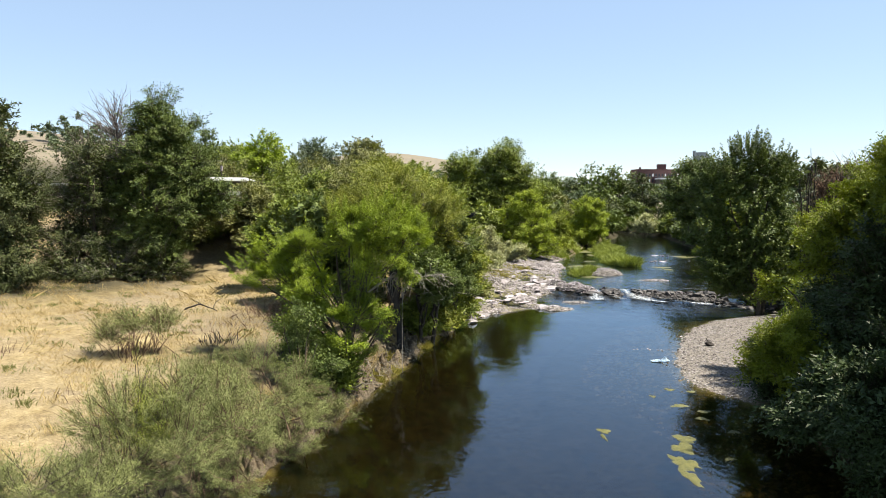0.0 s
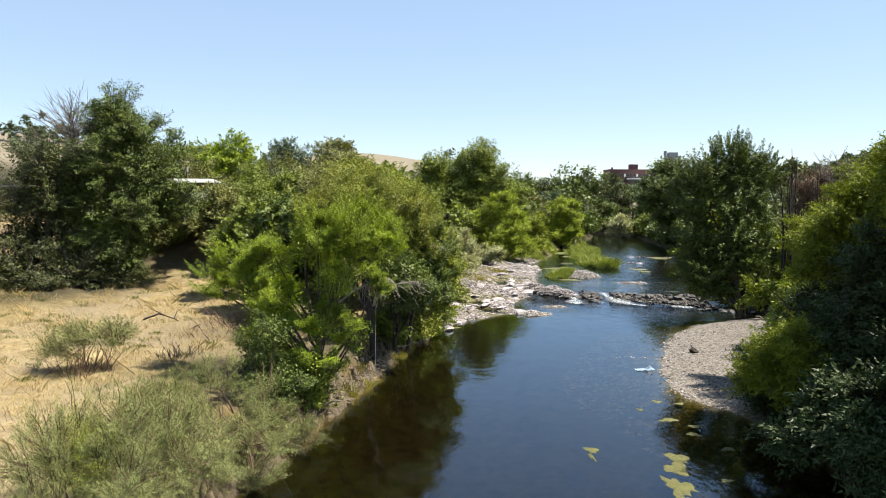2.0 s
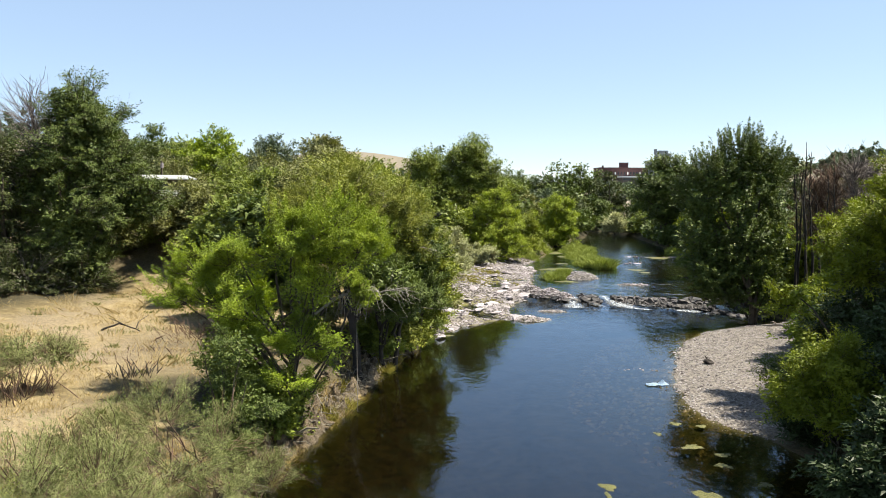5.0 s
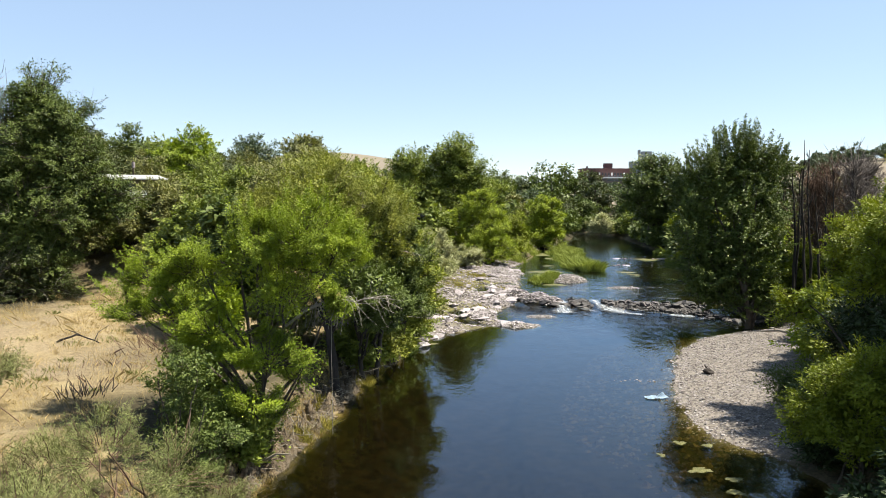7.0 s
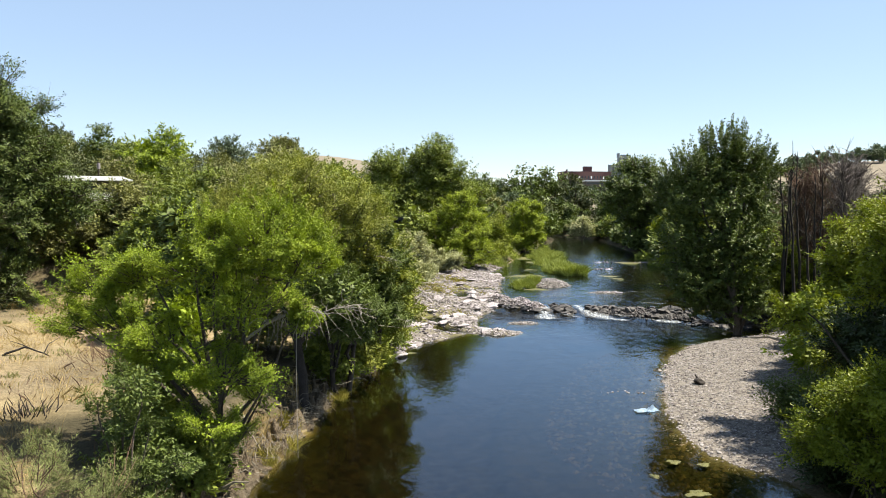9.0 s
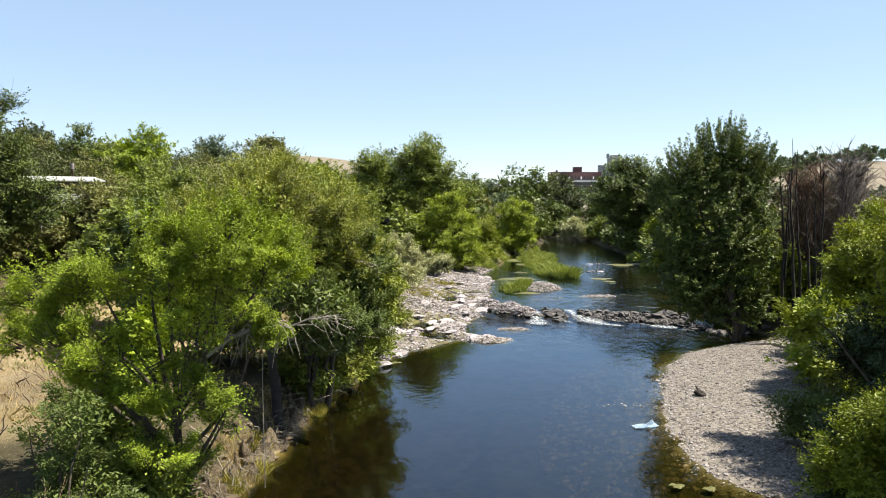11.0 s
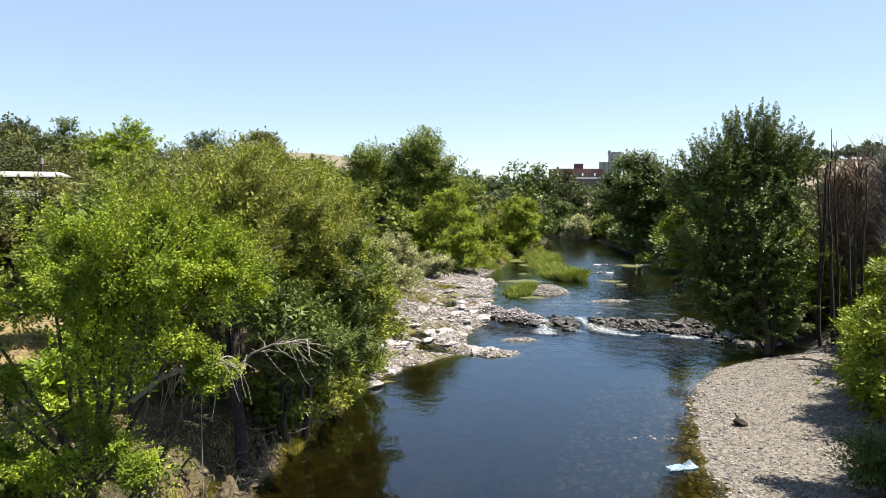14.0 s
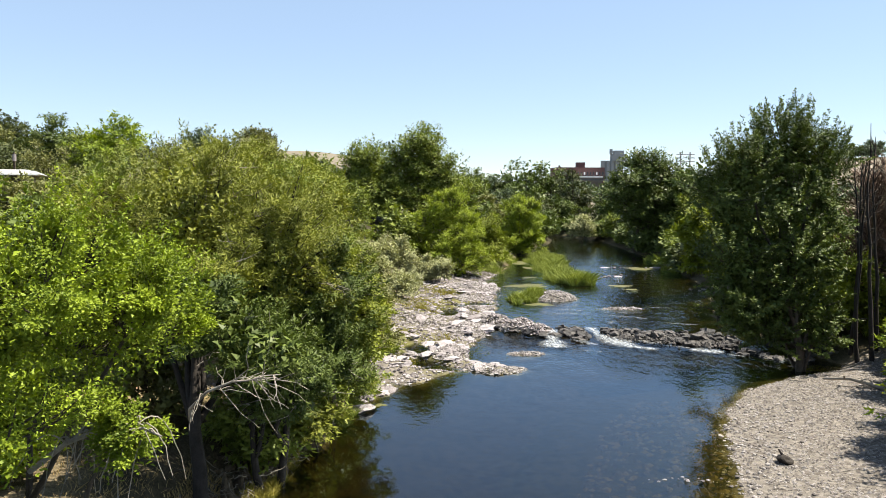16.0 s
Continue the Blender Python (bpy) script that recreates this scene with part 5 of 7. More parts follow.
# ---- trees of the right bank ----
tree("maple_tree", (24.3, 56.6, t_z(24.3, 56.6)),
     [(23.0, 57.0, 11.2, 1.5, 1.6, 1.3), (21.1, 56.8, 10.0, 1.5, 1.6, 1.3), (24.9, 57.0, 10.2, 1.4, 1.6, 1.4), (20.0, 56.8, 8.9, 1.1, 1.4, 1.1), (20.3, 56.8, 7.7, 1.4, 1.6, 1.4), (22.6, 56.2, 8.4, 1.6, 1.6, 1.6), (25.2, 56.8, 7.8, 1.1, 1.5, 1.4), (20.5, 56.4, 5.5, 1.8, 1.7, 1.7),
      (23.4, 55.8, 5.8, 2.2, 1.8, 1.8), (25.2, 56.6, 5.2, 1.3, 1.6, 1.4), (22.0, 56.0, 3.6, 2.2, 1.7, 1.5), (20.4, 56.2, 3.4, 1.5, 1.5, 1.4), (24.0, 55.9, 3.0, 1.7, 1.4, 1.4), (22.2, 56.0, 2.0, 1.7, 1.3, 1.0), (24.4, 55.6, 1.9, 1.3, 1.1, 0.9)],
     "large dark green maple with upright shoots on its top", LEAF_DARK, 800, 130, (0.115, 0.055), 101, trunk=0.24, stems=2, length=1.25, spread=0.062, rise=0.55, droop=0.1, spot=0.6, clump=0.35, bunch=1, deep=0.35, twigs=0.5, core=0.3, shoots=330, shoot=(1.6, 0.06, 100), fan=0.30, gap=-0.3)
tree("boxelder_tree", (31.4, 80.5, t_z(31.4, 80.5)), [(28.2, 79.6, 6.4, 1.7, 1.7, 1.4), (30.2, 80.0, 6.0, 1.8, 1.8, 1.8), (29.0, 79.4, 3.8, 1.9, 1.6, 1.7), (31.6, 80.0, 3.4, 1.8, 1.6, 1.9)],
     "yellow-green box elder behind the big maple", LEAF_LIME, 420, 46, (0.24, 0.13), 102, trunk=0.16, length=1.0, spread=0.2)
tree("boxelder_tree", (30.0, 70.0, t_z(30.0, 70.0)), [(29.6, 69.6, 5.2, 1.8, 1.7, 1.8), (31.0, 69.0, 4.0, 1.6, 1.7, 1.7), (28.6, 69.0, 3.0, 1.6, 1.5, 1.5)],
     "green box elder on the bank", LEAF_GREEN, 420, 46, (0.22, 0.12), 103, trunk=0.16, length=1.0, spread=0.2)
tree("lime_green_tree", (23.6, 43.4, t_z(23.6, 43.4)),
     [(24.0, 43.0, 7.0, 1.7, 1.7, 1.4), (23.0, 43.2, 6.0, 1.1, 1.4, 1.1), (25.6, 42.6, 6.2, 2.0, 2.0, 2.0), (22.9, 43.8, 4.6, 1.0, 1.3, 1.2)],
     "yellow-green tree crowding the gravel bar", LEAF_LIME, 1000, 60, (0.13, 0.06), 104, clump=0.32, trunk=0.18, stems=3, length=0.9, spread=0.15, rise=0.5)
tree("alder_tree", (24.6, 41.8, t_z(24.6, 41.8)),
     [(24.2, 41.6, 3.4, 1.6, 1.4, 1.7), (25.6, 41.4, 4.4, 1.7, 1.5, 1.7), (23.3, 42.2, 2.3, 1.0, 1.1, 1.1)],
     "dark green alder under the yellow-green tree", LEAF_DARK, 520, 60, (0.13, 0.065), 113, clump=0.28, bunch=5, trunk=0.12, stems=2, length=0.8)
tree("lime_green_shrub", (24.8, 45.2, t_z(24.8, 45.2)), [(24.8, 45.2, 2.8, 1.2, 1.2, 1.1), (24.2, 44.8, 1.9, 1.1, 1.1, 0.8)],
     "yellow-green shrub behind the gravel bar", LEAF_LIME, 260, 46, (0.15, 0.06), 105, trunk=0.06, stems=4, length=0.7, category="shrub")
tree("lime_green_tree", (19.0, 32.6, t_z(19.0, 32.6)),
     [(18.5, 30.8, 9.2, 1.5, 1.5, 1.3), (17.2, 31.0, 7.9, 1.2, 1.3, 1.1), (16.3, 31.4, 6.5, 1.0, 1.1, 0.9), (18.4, 36.2, 7.0, 1.1, 1.2, 1.0), (20.4, 33.4, 9.0, 1.7, 1.8, 1.4), (20.9, 31.4, 9.6, 2.1, 2.1, 1.7), (17.1, 37.4, 4.5, 0.7, 0.8, 0.7), (20.4, 36.0, 7.6, 1.7, 1.7, 1.3)],
     "tall yellow-green tree leaning over the gravel bar", LEAF_LIME, 1500, 75, (0.11, 0.05), 106, clump=0.26, bunch=6, trunk=0.18, stems=3, length=0.85, spread=0.11, rise=0.6, core=0.2)
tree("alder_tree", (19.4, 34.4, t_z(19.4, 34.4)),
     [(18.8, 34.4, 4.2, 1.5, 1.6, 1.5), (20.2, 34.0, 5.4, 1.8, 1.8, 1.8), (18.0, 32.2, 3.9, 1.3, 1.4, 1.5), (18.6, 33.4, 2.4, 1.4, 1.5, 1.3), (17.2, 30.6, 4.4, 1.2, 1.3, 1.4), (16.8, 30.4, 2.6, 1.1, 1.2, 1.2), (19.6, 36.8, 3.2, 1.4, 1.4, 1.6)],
     "dense dark green alder in the shade beside the gravel bar", LEAF_ALDER_SHADED, 1200, 62, (0.13, 0.065), 116, clump=0.28, bunch=5, trunk=0.16, stems=3, length=0.8, rise=0.5, core=0.25)
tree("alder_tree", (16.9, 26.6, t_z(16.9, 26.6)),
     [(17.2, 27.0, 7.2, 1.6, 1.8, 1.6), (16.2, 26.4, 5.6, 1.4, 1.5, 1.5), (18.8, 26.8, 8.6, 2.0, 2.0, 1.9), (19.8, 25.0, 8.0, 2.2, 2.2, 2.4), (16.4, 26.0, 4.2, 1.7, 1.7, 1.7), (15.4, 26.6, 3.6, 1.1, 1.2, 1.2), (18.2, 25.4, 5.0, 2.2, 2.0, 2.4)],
     "tall dense dark alder leaning over the shallows", LEAF_ALDER_SHADED, 1700, 75, (0.11, 0.055), 107, core=0.25, bunch=5, clump=0.28, trunk=0.2, stems=3, length=0.95, rise=0.5)
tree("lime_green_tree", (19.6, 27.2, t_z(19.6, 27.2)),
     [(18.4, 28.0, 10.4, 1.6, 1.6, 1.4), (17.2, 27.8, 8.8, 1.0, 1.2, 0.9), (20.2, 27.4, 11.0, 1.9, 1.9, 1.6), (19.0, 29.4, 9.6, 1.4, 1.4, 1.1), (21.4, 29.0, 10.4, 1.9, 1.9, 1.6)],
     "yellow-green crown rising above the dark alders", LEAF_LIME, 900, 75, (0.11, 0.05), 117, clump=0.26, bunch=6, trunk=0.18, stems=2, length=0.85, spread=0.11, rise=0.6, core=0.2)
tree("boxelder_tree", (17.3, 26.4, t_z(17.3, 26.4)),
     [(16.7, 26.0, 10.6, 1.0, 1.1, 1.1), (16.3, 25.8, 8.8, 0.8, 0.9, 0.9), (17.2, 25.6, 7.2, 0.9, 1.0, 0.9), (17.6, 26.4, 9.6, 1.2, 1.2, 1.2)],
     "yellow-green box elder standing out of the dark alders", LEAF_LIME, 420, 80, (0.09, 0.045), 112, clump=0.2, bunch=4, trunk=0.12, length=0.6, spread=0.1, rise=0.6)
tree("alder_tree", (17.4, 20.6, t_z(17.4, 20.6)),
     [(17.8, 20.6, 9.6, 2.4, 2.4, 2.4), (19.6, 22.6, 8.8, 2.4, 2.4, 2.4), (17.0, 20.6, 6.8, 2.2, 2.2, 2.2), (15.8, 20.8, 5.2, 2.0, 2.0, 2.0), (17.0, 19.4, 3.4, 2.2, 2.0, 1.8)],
     "dense dark alder over the shallows", LEAF_ALDER_SHADED, 1100, 80, (0.11, 0.055), 108, core=0.2, bunch=5, clump=0.28, trunk=0.2, stems=3, length=0.95)
tree("lime_green_shrub", (14.6, 28.6, t_z(14.6, 28.6)),
     [(13.6, 27.8, 3.9, 0.9, 1.0, 0.8), (12.9, 28.2, 3.1, 0.7, 0.9, 0.6), (14.4, 27.6, 3.4, 1.1, 1.1, 1.0), (13.4, 27.2, 2.3, 0.8, 1.0, 0.7), (12.7, 28.6, 2.3, 0.5, 0.8, 0.5), (14.8, 29.4, 3.2, 1.0, 1.1, 1.0)],
     "leafy yellow-green shrub spreading over the gravel", LEAF_LIME, 620, 75, (0.085, 0.040), 109, clump=0.2, bunch=4, trunk=0.07, stems=5, length=0.7, spread=0.1, category="shrub")
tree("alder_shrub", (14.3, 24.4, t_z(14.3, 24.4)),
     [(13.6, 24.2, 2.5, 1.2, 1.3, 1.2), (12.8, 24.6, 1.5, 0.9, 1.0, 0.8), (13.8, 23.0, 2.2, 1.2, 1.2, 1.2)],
     "dark leafy shrub at the water's edge", LEAF_ALDER_SHADED, 520, 50, (0.14, 0.065), 110, clump=0.32, trunk=0.07, stems=5, length=0.75, category="shrub")
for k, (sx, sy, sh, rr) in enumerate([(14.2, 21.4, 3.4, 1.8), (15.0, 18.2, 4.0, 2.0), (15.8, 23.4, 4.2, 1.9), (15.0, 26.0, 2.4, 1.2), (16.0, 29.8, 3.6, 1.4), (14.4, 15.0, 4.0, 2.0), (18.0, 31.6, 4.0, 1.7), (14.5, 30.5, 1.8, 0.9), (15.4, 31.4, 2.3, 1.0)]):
    round_tree("alder_shrub", sx, sy, sh, rr, LEAF_ALDER_SHADED, 590 + k, "dense dark leafy shrub hanging over the shallows", 420, 50, (0.12, 0.06), "shrubs over the shallows", "shrub", length=0.75, clump=0.3, foot=0.13, trunk=0.07, stems=5, twigs=0.4)
tree("grey_twig_shrub", (16.8, 36.0, t_z(16.8, 36.0)), [(16.8, 35.9, 1.5, 0.8, 0.8, 0.7), (16.2, 36.1, 1.0, 0.6, 0.6, 0.5)],
     "dark sparse shrub with pale twigs on the gravel", LEAF_DARK, 260, 44, (0.10, 0.05), 111, trunk=0.045, stems=6, length=0.6, category="shrub", bark=DEADWOOD, twigs=0.9, dead=16)
for k, (sx, sy, sh, rr) in enumerate([(26.2, 60.4, 3.4, 1.4), (28.6, 58.4, 4.2, 1.5), (30.4, 55.2, 4.6, 1.7), (28.4, 53.0, 2.8, 1.2), (25.6, 49.6, 3.2, 1.3), (33.6, 60.6, 5.2, 1.9), (31.4, 64.0, 4.8, 1.7), (24.0, 46.0, 3.6, 1.5), (22.0, 43.6, 3.4, 1.5), (21.0, 40.6, 4.4, 1.6)]):
    z0 = t_z(sx, sy)
    tree("bank_shrub", (sx, sy, z0), [(sx, sy, z0 + sh * 0.6, rr, rr, sh * 0.4), (sx + rr * 0.6, sy - 0.3, z0 + sh * 0.4, rr * 0.8, rr * 0.8, sh * 0.35), (sx - rr * 0.5, sy, z0 + sh * 0.35, rr * 0.7, rr * 0.8, sh * 0.3)],
         "yellow-green shrub in the undergrowth of the bank", LEAF_LIME if k % 2 else LEAF_BOXELDER, 260, 44, (0.16, 0.07), 120 + k, trunk=0.06, stems=4, length=0.75, category="shrub", group="bank undergrowth")
snag = "charred snags on the bank"
for k, (sx, sy, sh) in enumerate([(26.9, 55.9, 11.0), (27.5, 55.7, 12.2), (27.2, 57.0, 10.4), (28.2, 56.4, 11.2), (28.9, 55.6, 10.2), (29.6, 56.8, 9.4), (28.6, 58.6, 10.0), (27.9, 54.9, 9.0)]):
    dead_tree("charred_snag", sx, sy, sh, 1.2, 12, 140 + k, CHAR, "thin blackened dead trunk with a few short twigs", snag, trunk=0.12, low=0.5, fan=0.45)
for k, (sx, sy, sh) in enumerate([(31.2, 59.0, 8.6), (32.8, 58.2, 8.8), (34.4, 59.4, 8.4), (36.0, 58.6, 7.8), (33.4, 61.4, 8.0), (37.2, 60.6, 7.4), (30.4, 60.6, 7.8), (35.2, 62.6, 8.0), (38.6, 62.0, 7.6), (31.8, 62.4, 7.6)]):
    dead_tree("bare_thicket_tree", sx, sy, sh + 0.7, 3.0, 260, 150 + k, BROWN_TWIG if k % 3 == 0 else GREY_TWIG, "leafless brown thicket tree with dense fine twigs", "bare brown thicket", trunk=0.13, low=0.1, fan=0.6)

# ---- far trees: four built, the rest copies ----
def far_proto(lf, h, rad, sd):
    rg = np.random.default_rng(sd)
    lobes = [(0, 0, h * 0.74, rad * 0.6, rad * 0.6, h * 0.25)]
    for k in range(6):
        a = k * 1.05 + rg.uniform(-0.3, 0.3)
        lobes.append((np.cos(a) * rad * 0.6, np.sin(a) * rad * 0.6, h * rg.uniform(0.38, 0.62), rad * 0.46, rad * 0.46, h * 0.2))
        lobes.append((np.cos(a + 0.5) * rad * 0.7, np.sin(a + 0.5) * rad * 0.7, h * rg.uniform(0.14, 0.26), rad * 0.42, rad * 0.42, h * 0.14))
    return lobes


far_cw = tree("cottonwood_tree", (38.6, 116.4, t_z(38.6, 116.4)),
     [(37.6, 116.0, 12.4, 2.6, 2.6, 2.2), (35.2, 115.4, 10.2, 2.6, 2.6, 2.2), (40.6, 116.0, 10.8, 2.8, 2.6, 2.4), (33.8, 115.0, 7.6, 2.2, 2.4, 2.0), (37.2, 115.0, 7.8, 2.8, 2.4, 2.2), (41.0, 115.4, 7.4, 2.8, 2.4, 2.4), (43.4, 116.0, 8.8, 2.6, 2.6, 2.4), (38.4, 115.6, 5.2, 2.6, 2.2, 1.6), (42.6, 115.6, 4.8, 2.4, 2.2, 1.8)],
     "broad dark cottonwood over the far river bend", LEAF_DARK, 1300, 46, (0.25, 0.12), 159, trunk=0.36, stems=2, length=1.4, spread=0.26, rise=0.6, clump=0.7, spot=0.8)
far_cw.location.x -= 0.5
far_group = "trees round the far bend"
protos = []
FAR = [(47.0, 111.0, 12.0), (33.0, 176.0, 13.0), (52.0, 118.0, 12.0), (26.0, 190.0, 11.5)]
for k, ((fx, fy, fh), lf) in enumerate(zip(FAR, (LEAF_DARK, LEAF_DARK, LEAF_ELM, LEAF_FAR))):
    z0 = t_z(fx, fy)
    lobes = [(fx + a, fy + b, z0 + c, d, e, g) for a, b, c, d, e, g in far_proto(lf, fh, 5.2, 160 + k)]
    protos.append(tree("far_tree", (fx, fy, z0), lobes, "dark leafy tree round the far river bend", lf, 330, 30, (0.38, 0.2), 160 + k, trunk=0.3, length=1.4, spread=0.28, rise=0.6, group=far_group, twigs=0.12, clump=0.75))
rg = np.random.default_rng(170)
spots = [(43.0, 122.0, 0.75), (43.0, 110.0, 0.95), (52.0, 106.0, 0.9), (44.0, 98.0, 0.7), (39.0, 92.0, 0.62), (37.5, 82.0, 0.55), (47.0, 130.0, 0.8), (56.0, 130.0, 0.8),
         (38.2, 196.0, 1.22), (33.5, 199.0, 1.10), (29.0, 197.0, 1.02), (24.0, 200.0, 1.04), (42.5, 194.0, 0.98), (18.0, 202.0, 0.98), (45.5, 185.0, 0.86), (46.0, 188.0, 0.78), (54.0, 180.0, 0.72), (20.0, 184.0, 0.9), (12.0, 176.0, 0.85), (28.0, 162.0, 0.72), (18.0, 150.0, 0.62), (46.0, 160.0, 0.7), (56.0, 156.0, 0.68),
         (4.0, 170.0, 0.8), (62.0, 170.0, 0.9), (70.0, 150.0, 0.85), (64.0, 120.0, 0.8), (10.0, 130.0, 0.6), (2.0, 122.0, 0.62), (16.0, 140.0, 0.55), (47.5, 146.0, 0.6), (50.0, 144.0, 0.7),
         (78.0, 200.0, 0.9), (92.0, 190.0, 0.9), (8.0, 205.0, 0.9), (60.0, 75.0, 0.5), (70.0, 85.0, 0.55), (58.0, 92.0, 0.55), (80.0, 100.0, 0.6), (95.0, 120.0, 0.7), (75.0, 66.0, 0.5), (50.0, 64.0, 0.45), (46.0, 70.0, 0.45), (92.0, 84.0, 0.6), (112.0, 104.0, 0.65), (62.0, 56.0, 0.5), (120.0, 150.0, 0.75), (62.0, 210.0, 0.75), (47.0, 214.0, 0.8), (30.0, 214.0, 0.9)]
for k, (fx, fy, sc) in enumerate(spots):
    s = sc * rg.uniform(0.92, 1.08)
    copy_thing(protos[k % 4], pose(fx, fy, t_z(fx, fy), 0, 0, rg.uniform(0, 360)) @ Matrix.Diagonal((s * rg.uniform(0.9, 1.1), s * rg.uniform(0.9, 1.1), s, 1)))
tree("pale_willow_shrub", (34.4, 138.0, t_z(34.4, 138.0)), [(34.3, 137.6, 3.2, 2.0, 1.8, 1.5), (35.6, 137.8, 2.4, 1.4, 1.4, 1.3)], "pale yellowish willow shrub on the far shore", LEAF_GREY, 320, 40, (0.22, 0.07), 180, trunk=0.06, stems=5, length=0.9, rise=1.0, category="shrub")


def scatter_trees(name, n, seed, where, label, size):
    """Far woods and bushes past counting: clumps of leaf faces on the hills."""
    rg = np.random.default_rng(seed)
    Vs, Fs, base = [], [], 0
    for _ in range(n):
        x, y = where(rg)
        r = size * rg.uniform(0.6, 1.3)
        z = gz(x, y) - r * 0.25
        lob = [(x, y, z + r * 0.9, r, r, r * 0.85), (x + r * 0.7, y, z + r * 0.6, r * 0.7, r * 0.7, r * 0.6), (x - r * 0.8, y, z + r * 0.6, r * 0.7, r * 0.7, r * 0.6)]
        p0, ax, ln, _i, _d = sprays_in(lob, 60, rg, r * 0.35, clump=r * 0.16)
        V, F = leaves(p0, ax, ln, 10, r * 0.22, r * 0.18, r * 0.09, rg, 0.7, 0.15, True)
        Vs.append(V)
        Fs.append(F + base)
        base += len(V)
    tagged(new(name, mesh_of(name, np.concatenate(Vs), [np.concatenate(Fs)], LEAF_FAR)), label, "trees", kind="stuff")


scatter_trees("hill_trees", 95, 201, lambda r: (r.uniform(380, 660), r.uniform(785, 830)), "grey-green trees along the golden hilltop", 7.5)
scatter_trees("valley_trees", 90, 202, lambda r: (r.uniform(60, 330), r.uniform(230, 520)), "dark valley trees before the town", 4.0)
scatter_trees("ridge_trees", 40, 203, lambda r: (r.uniform(-330, -130), r.uniform(240, 360)), "dark trees on the near hill", 5.0)
scatter_trees("distant_trees", 85, 204, lambda r: (r.uniform(-120, 260), r.uniform(380, 640)), "distant belt of trees", 4.5)

# ---- buildings ----
hx, hy = -21.0, 68.0
hz = gz(-20.5, 67.0)
house = empty_at("house", hx, hy, hz, "low house with a white metal roof behind the trees", "house")
top = 9.95 - hz
part("wall", box_bm(-6.4, -0.9, -0.6, 2.6, 6.0, top, 0.02), SIDING, house, "dark wooden wall")
bm = bmesh.new()
vs = [bm.verts.new(v) for v in [(-7.0, -2.0, top + 0.02), (3.2, -2.0, top + 0.02), (3.2, 6.6, top + 0.02), (-7.0, 6.6, top + 0.02),
                                (-6.4, -1.2, top + 0.34), (2.5, -1.2, top + 0.30), (2.5, 6.0, top + 0.34), (-6.4, 6.0, top + 0.34)]]
for f in [(0, 1, 5, 4), (1, 2, 6, 5), (2, 3, 7, 6), (3, 0, 4, 7), (4, 5, 6, 7), (3, 2, 1, 0)]:
    bm.faces.new([vs[i] for i in f])
roof = part("roof", bm, METAL_ROOF, house, "white metal roof")
for k in range(16):
    part("roof_seam", box_bm(-4.7 + k * 0.5, -1.98, top + 0.04, -4.67 + k * 0.5, -1.9, top + 0.10), METAL_ROOF, roof)
part("fascia", box_bm(-7.02, -2.06, top - 0.05, 3.22, -2.002, top + 0.03), WHITE_PAINT, house, "white fascia board")
part("window", box_bm(-0.4, -0.96, top - 1.05, 1.5, -0.904, top - 0.45), GLASS, house, "dark window under the eaves")
rail = part("railing", box_bm(-4.4, -1.93, top - 1.52, 3.0, -1.87, top - 1.45), WHITE_PAINT, house, "pale slatted porch railing")
for k in range(4):
    part("rail_slat", box_bm(-4.4, -1.92, top - 1.38 + k * 0.13, 3.0, -1.89, top - 1.31 + k * 0.13), WHITE_PAINT, rail)
for k in range(13):
    part("rail_post", box_bm(-4.4 + k * 0.6, -1.95, top - 1.6, -4.35 + k * 0.6, -1.935, top - 0.9), WHITE_PAINT, rail)
for k in (-4.6, -1.6, 2.8):
    part("porch_post", box_bm(k, -1.84, -0.4, k + 0.12, -1.72, top - 0.01), SIDING, house)
house.location = (-21.8, 66.8, hz)
house.rotation_euler = (0, 0, radians(20))
ux, uy = -25.2, 78.0
lamp = empty_at("utility_pole", ux, uy, gz(ux, uy), "short pole with a grey metal can behind the house roof", "utility pole")
cz = 12.0 - gz(ux, uy)
part("pole", box_bm(-0.06, -0.06, -0.3, 0.06, 0.06, cz - 0.2), BARK, lamp)
bm = bmesh.new()
bmesh.ops.create_cone(bm, cap_ends=True, segments=14, radius1=0.15, radius2=0.15, depth=0.5, matrix=Matrix.Translation((0.1, -0.2, cz - 0.6)))
part("can", bm, COBBLE, lamp, "grey cylindrical can")

shed = empty_at("farm_shed", -41.0, 74.0, gz(-41, 74), "pale shed roof glimpsed through the elms", "shed")
part("wall", box_bm(-3, 0, -0.5, 3, 5, 2.6), SIDING, shed)
part("roof", box_bm(-3.5, -0.6, 2.604, 3.5, 5.6, 2.85, 0.03), METAL_ROOF, shed)

bx0, bx1, byy = 131.6, 168.0, 560.0
bz = gz(150, byy) - 0.5
brick = empty_at("brick_building", (bx0 + bx1) / 2, byy, bz, "long red brick building with a flat roof and small windows", "building")
hw = (bx1 - bx0) / 2
H = 25.4 - bz
part("wall", box_bm(-hw, 0, -1, hw, 22, H), BRICK_HAZED, brick)
part("parapet", box_bm(-hw - 0.25, -0.25, H + 0.004, hw + 0.25, 22.25, H + 0.7), BRICK_HAZED, brick, "brick parapet")
part("chimney", box_bm(-1.8, 4, H + 0.71, 4.2, 9, H + 4.6), BRICK_HAZED, brick, "square brick roof house")
part("corner_post", box_bm(-hw + 2, 3, H + 0.71, -hw + 3.2, 4.2, H + 2.2), BRICK_HAZED, brick)
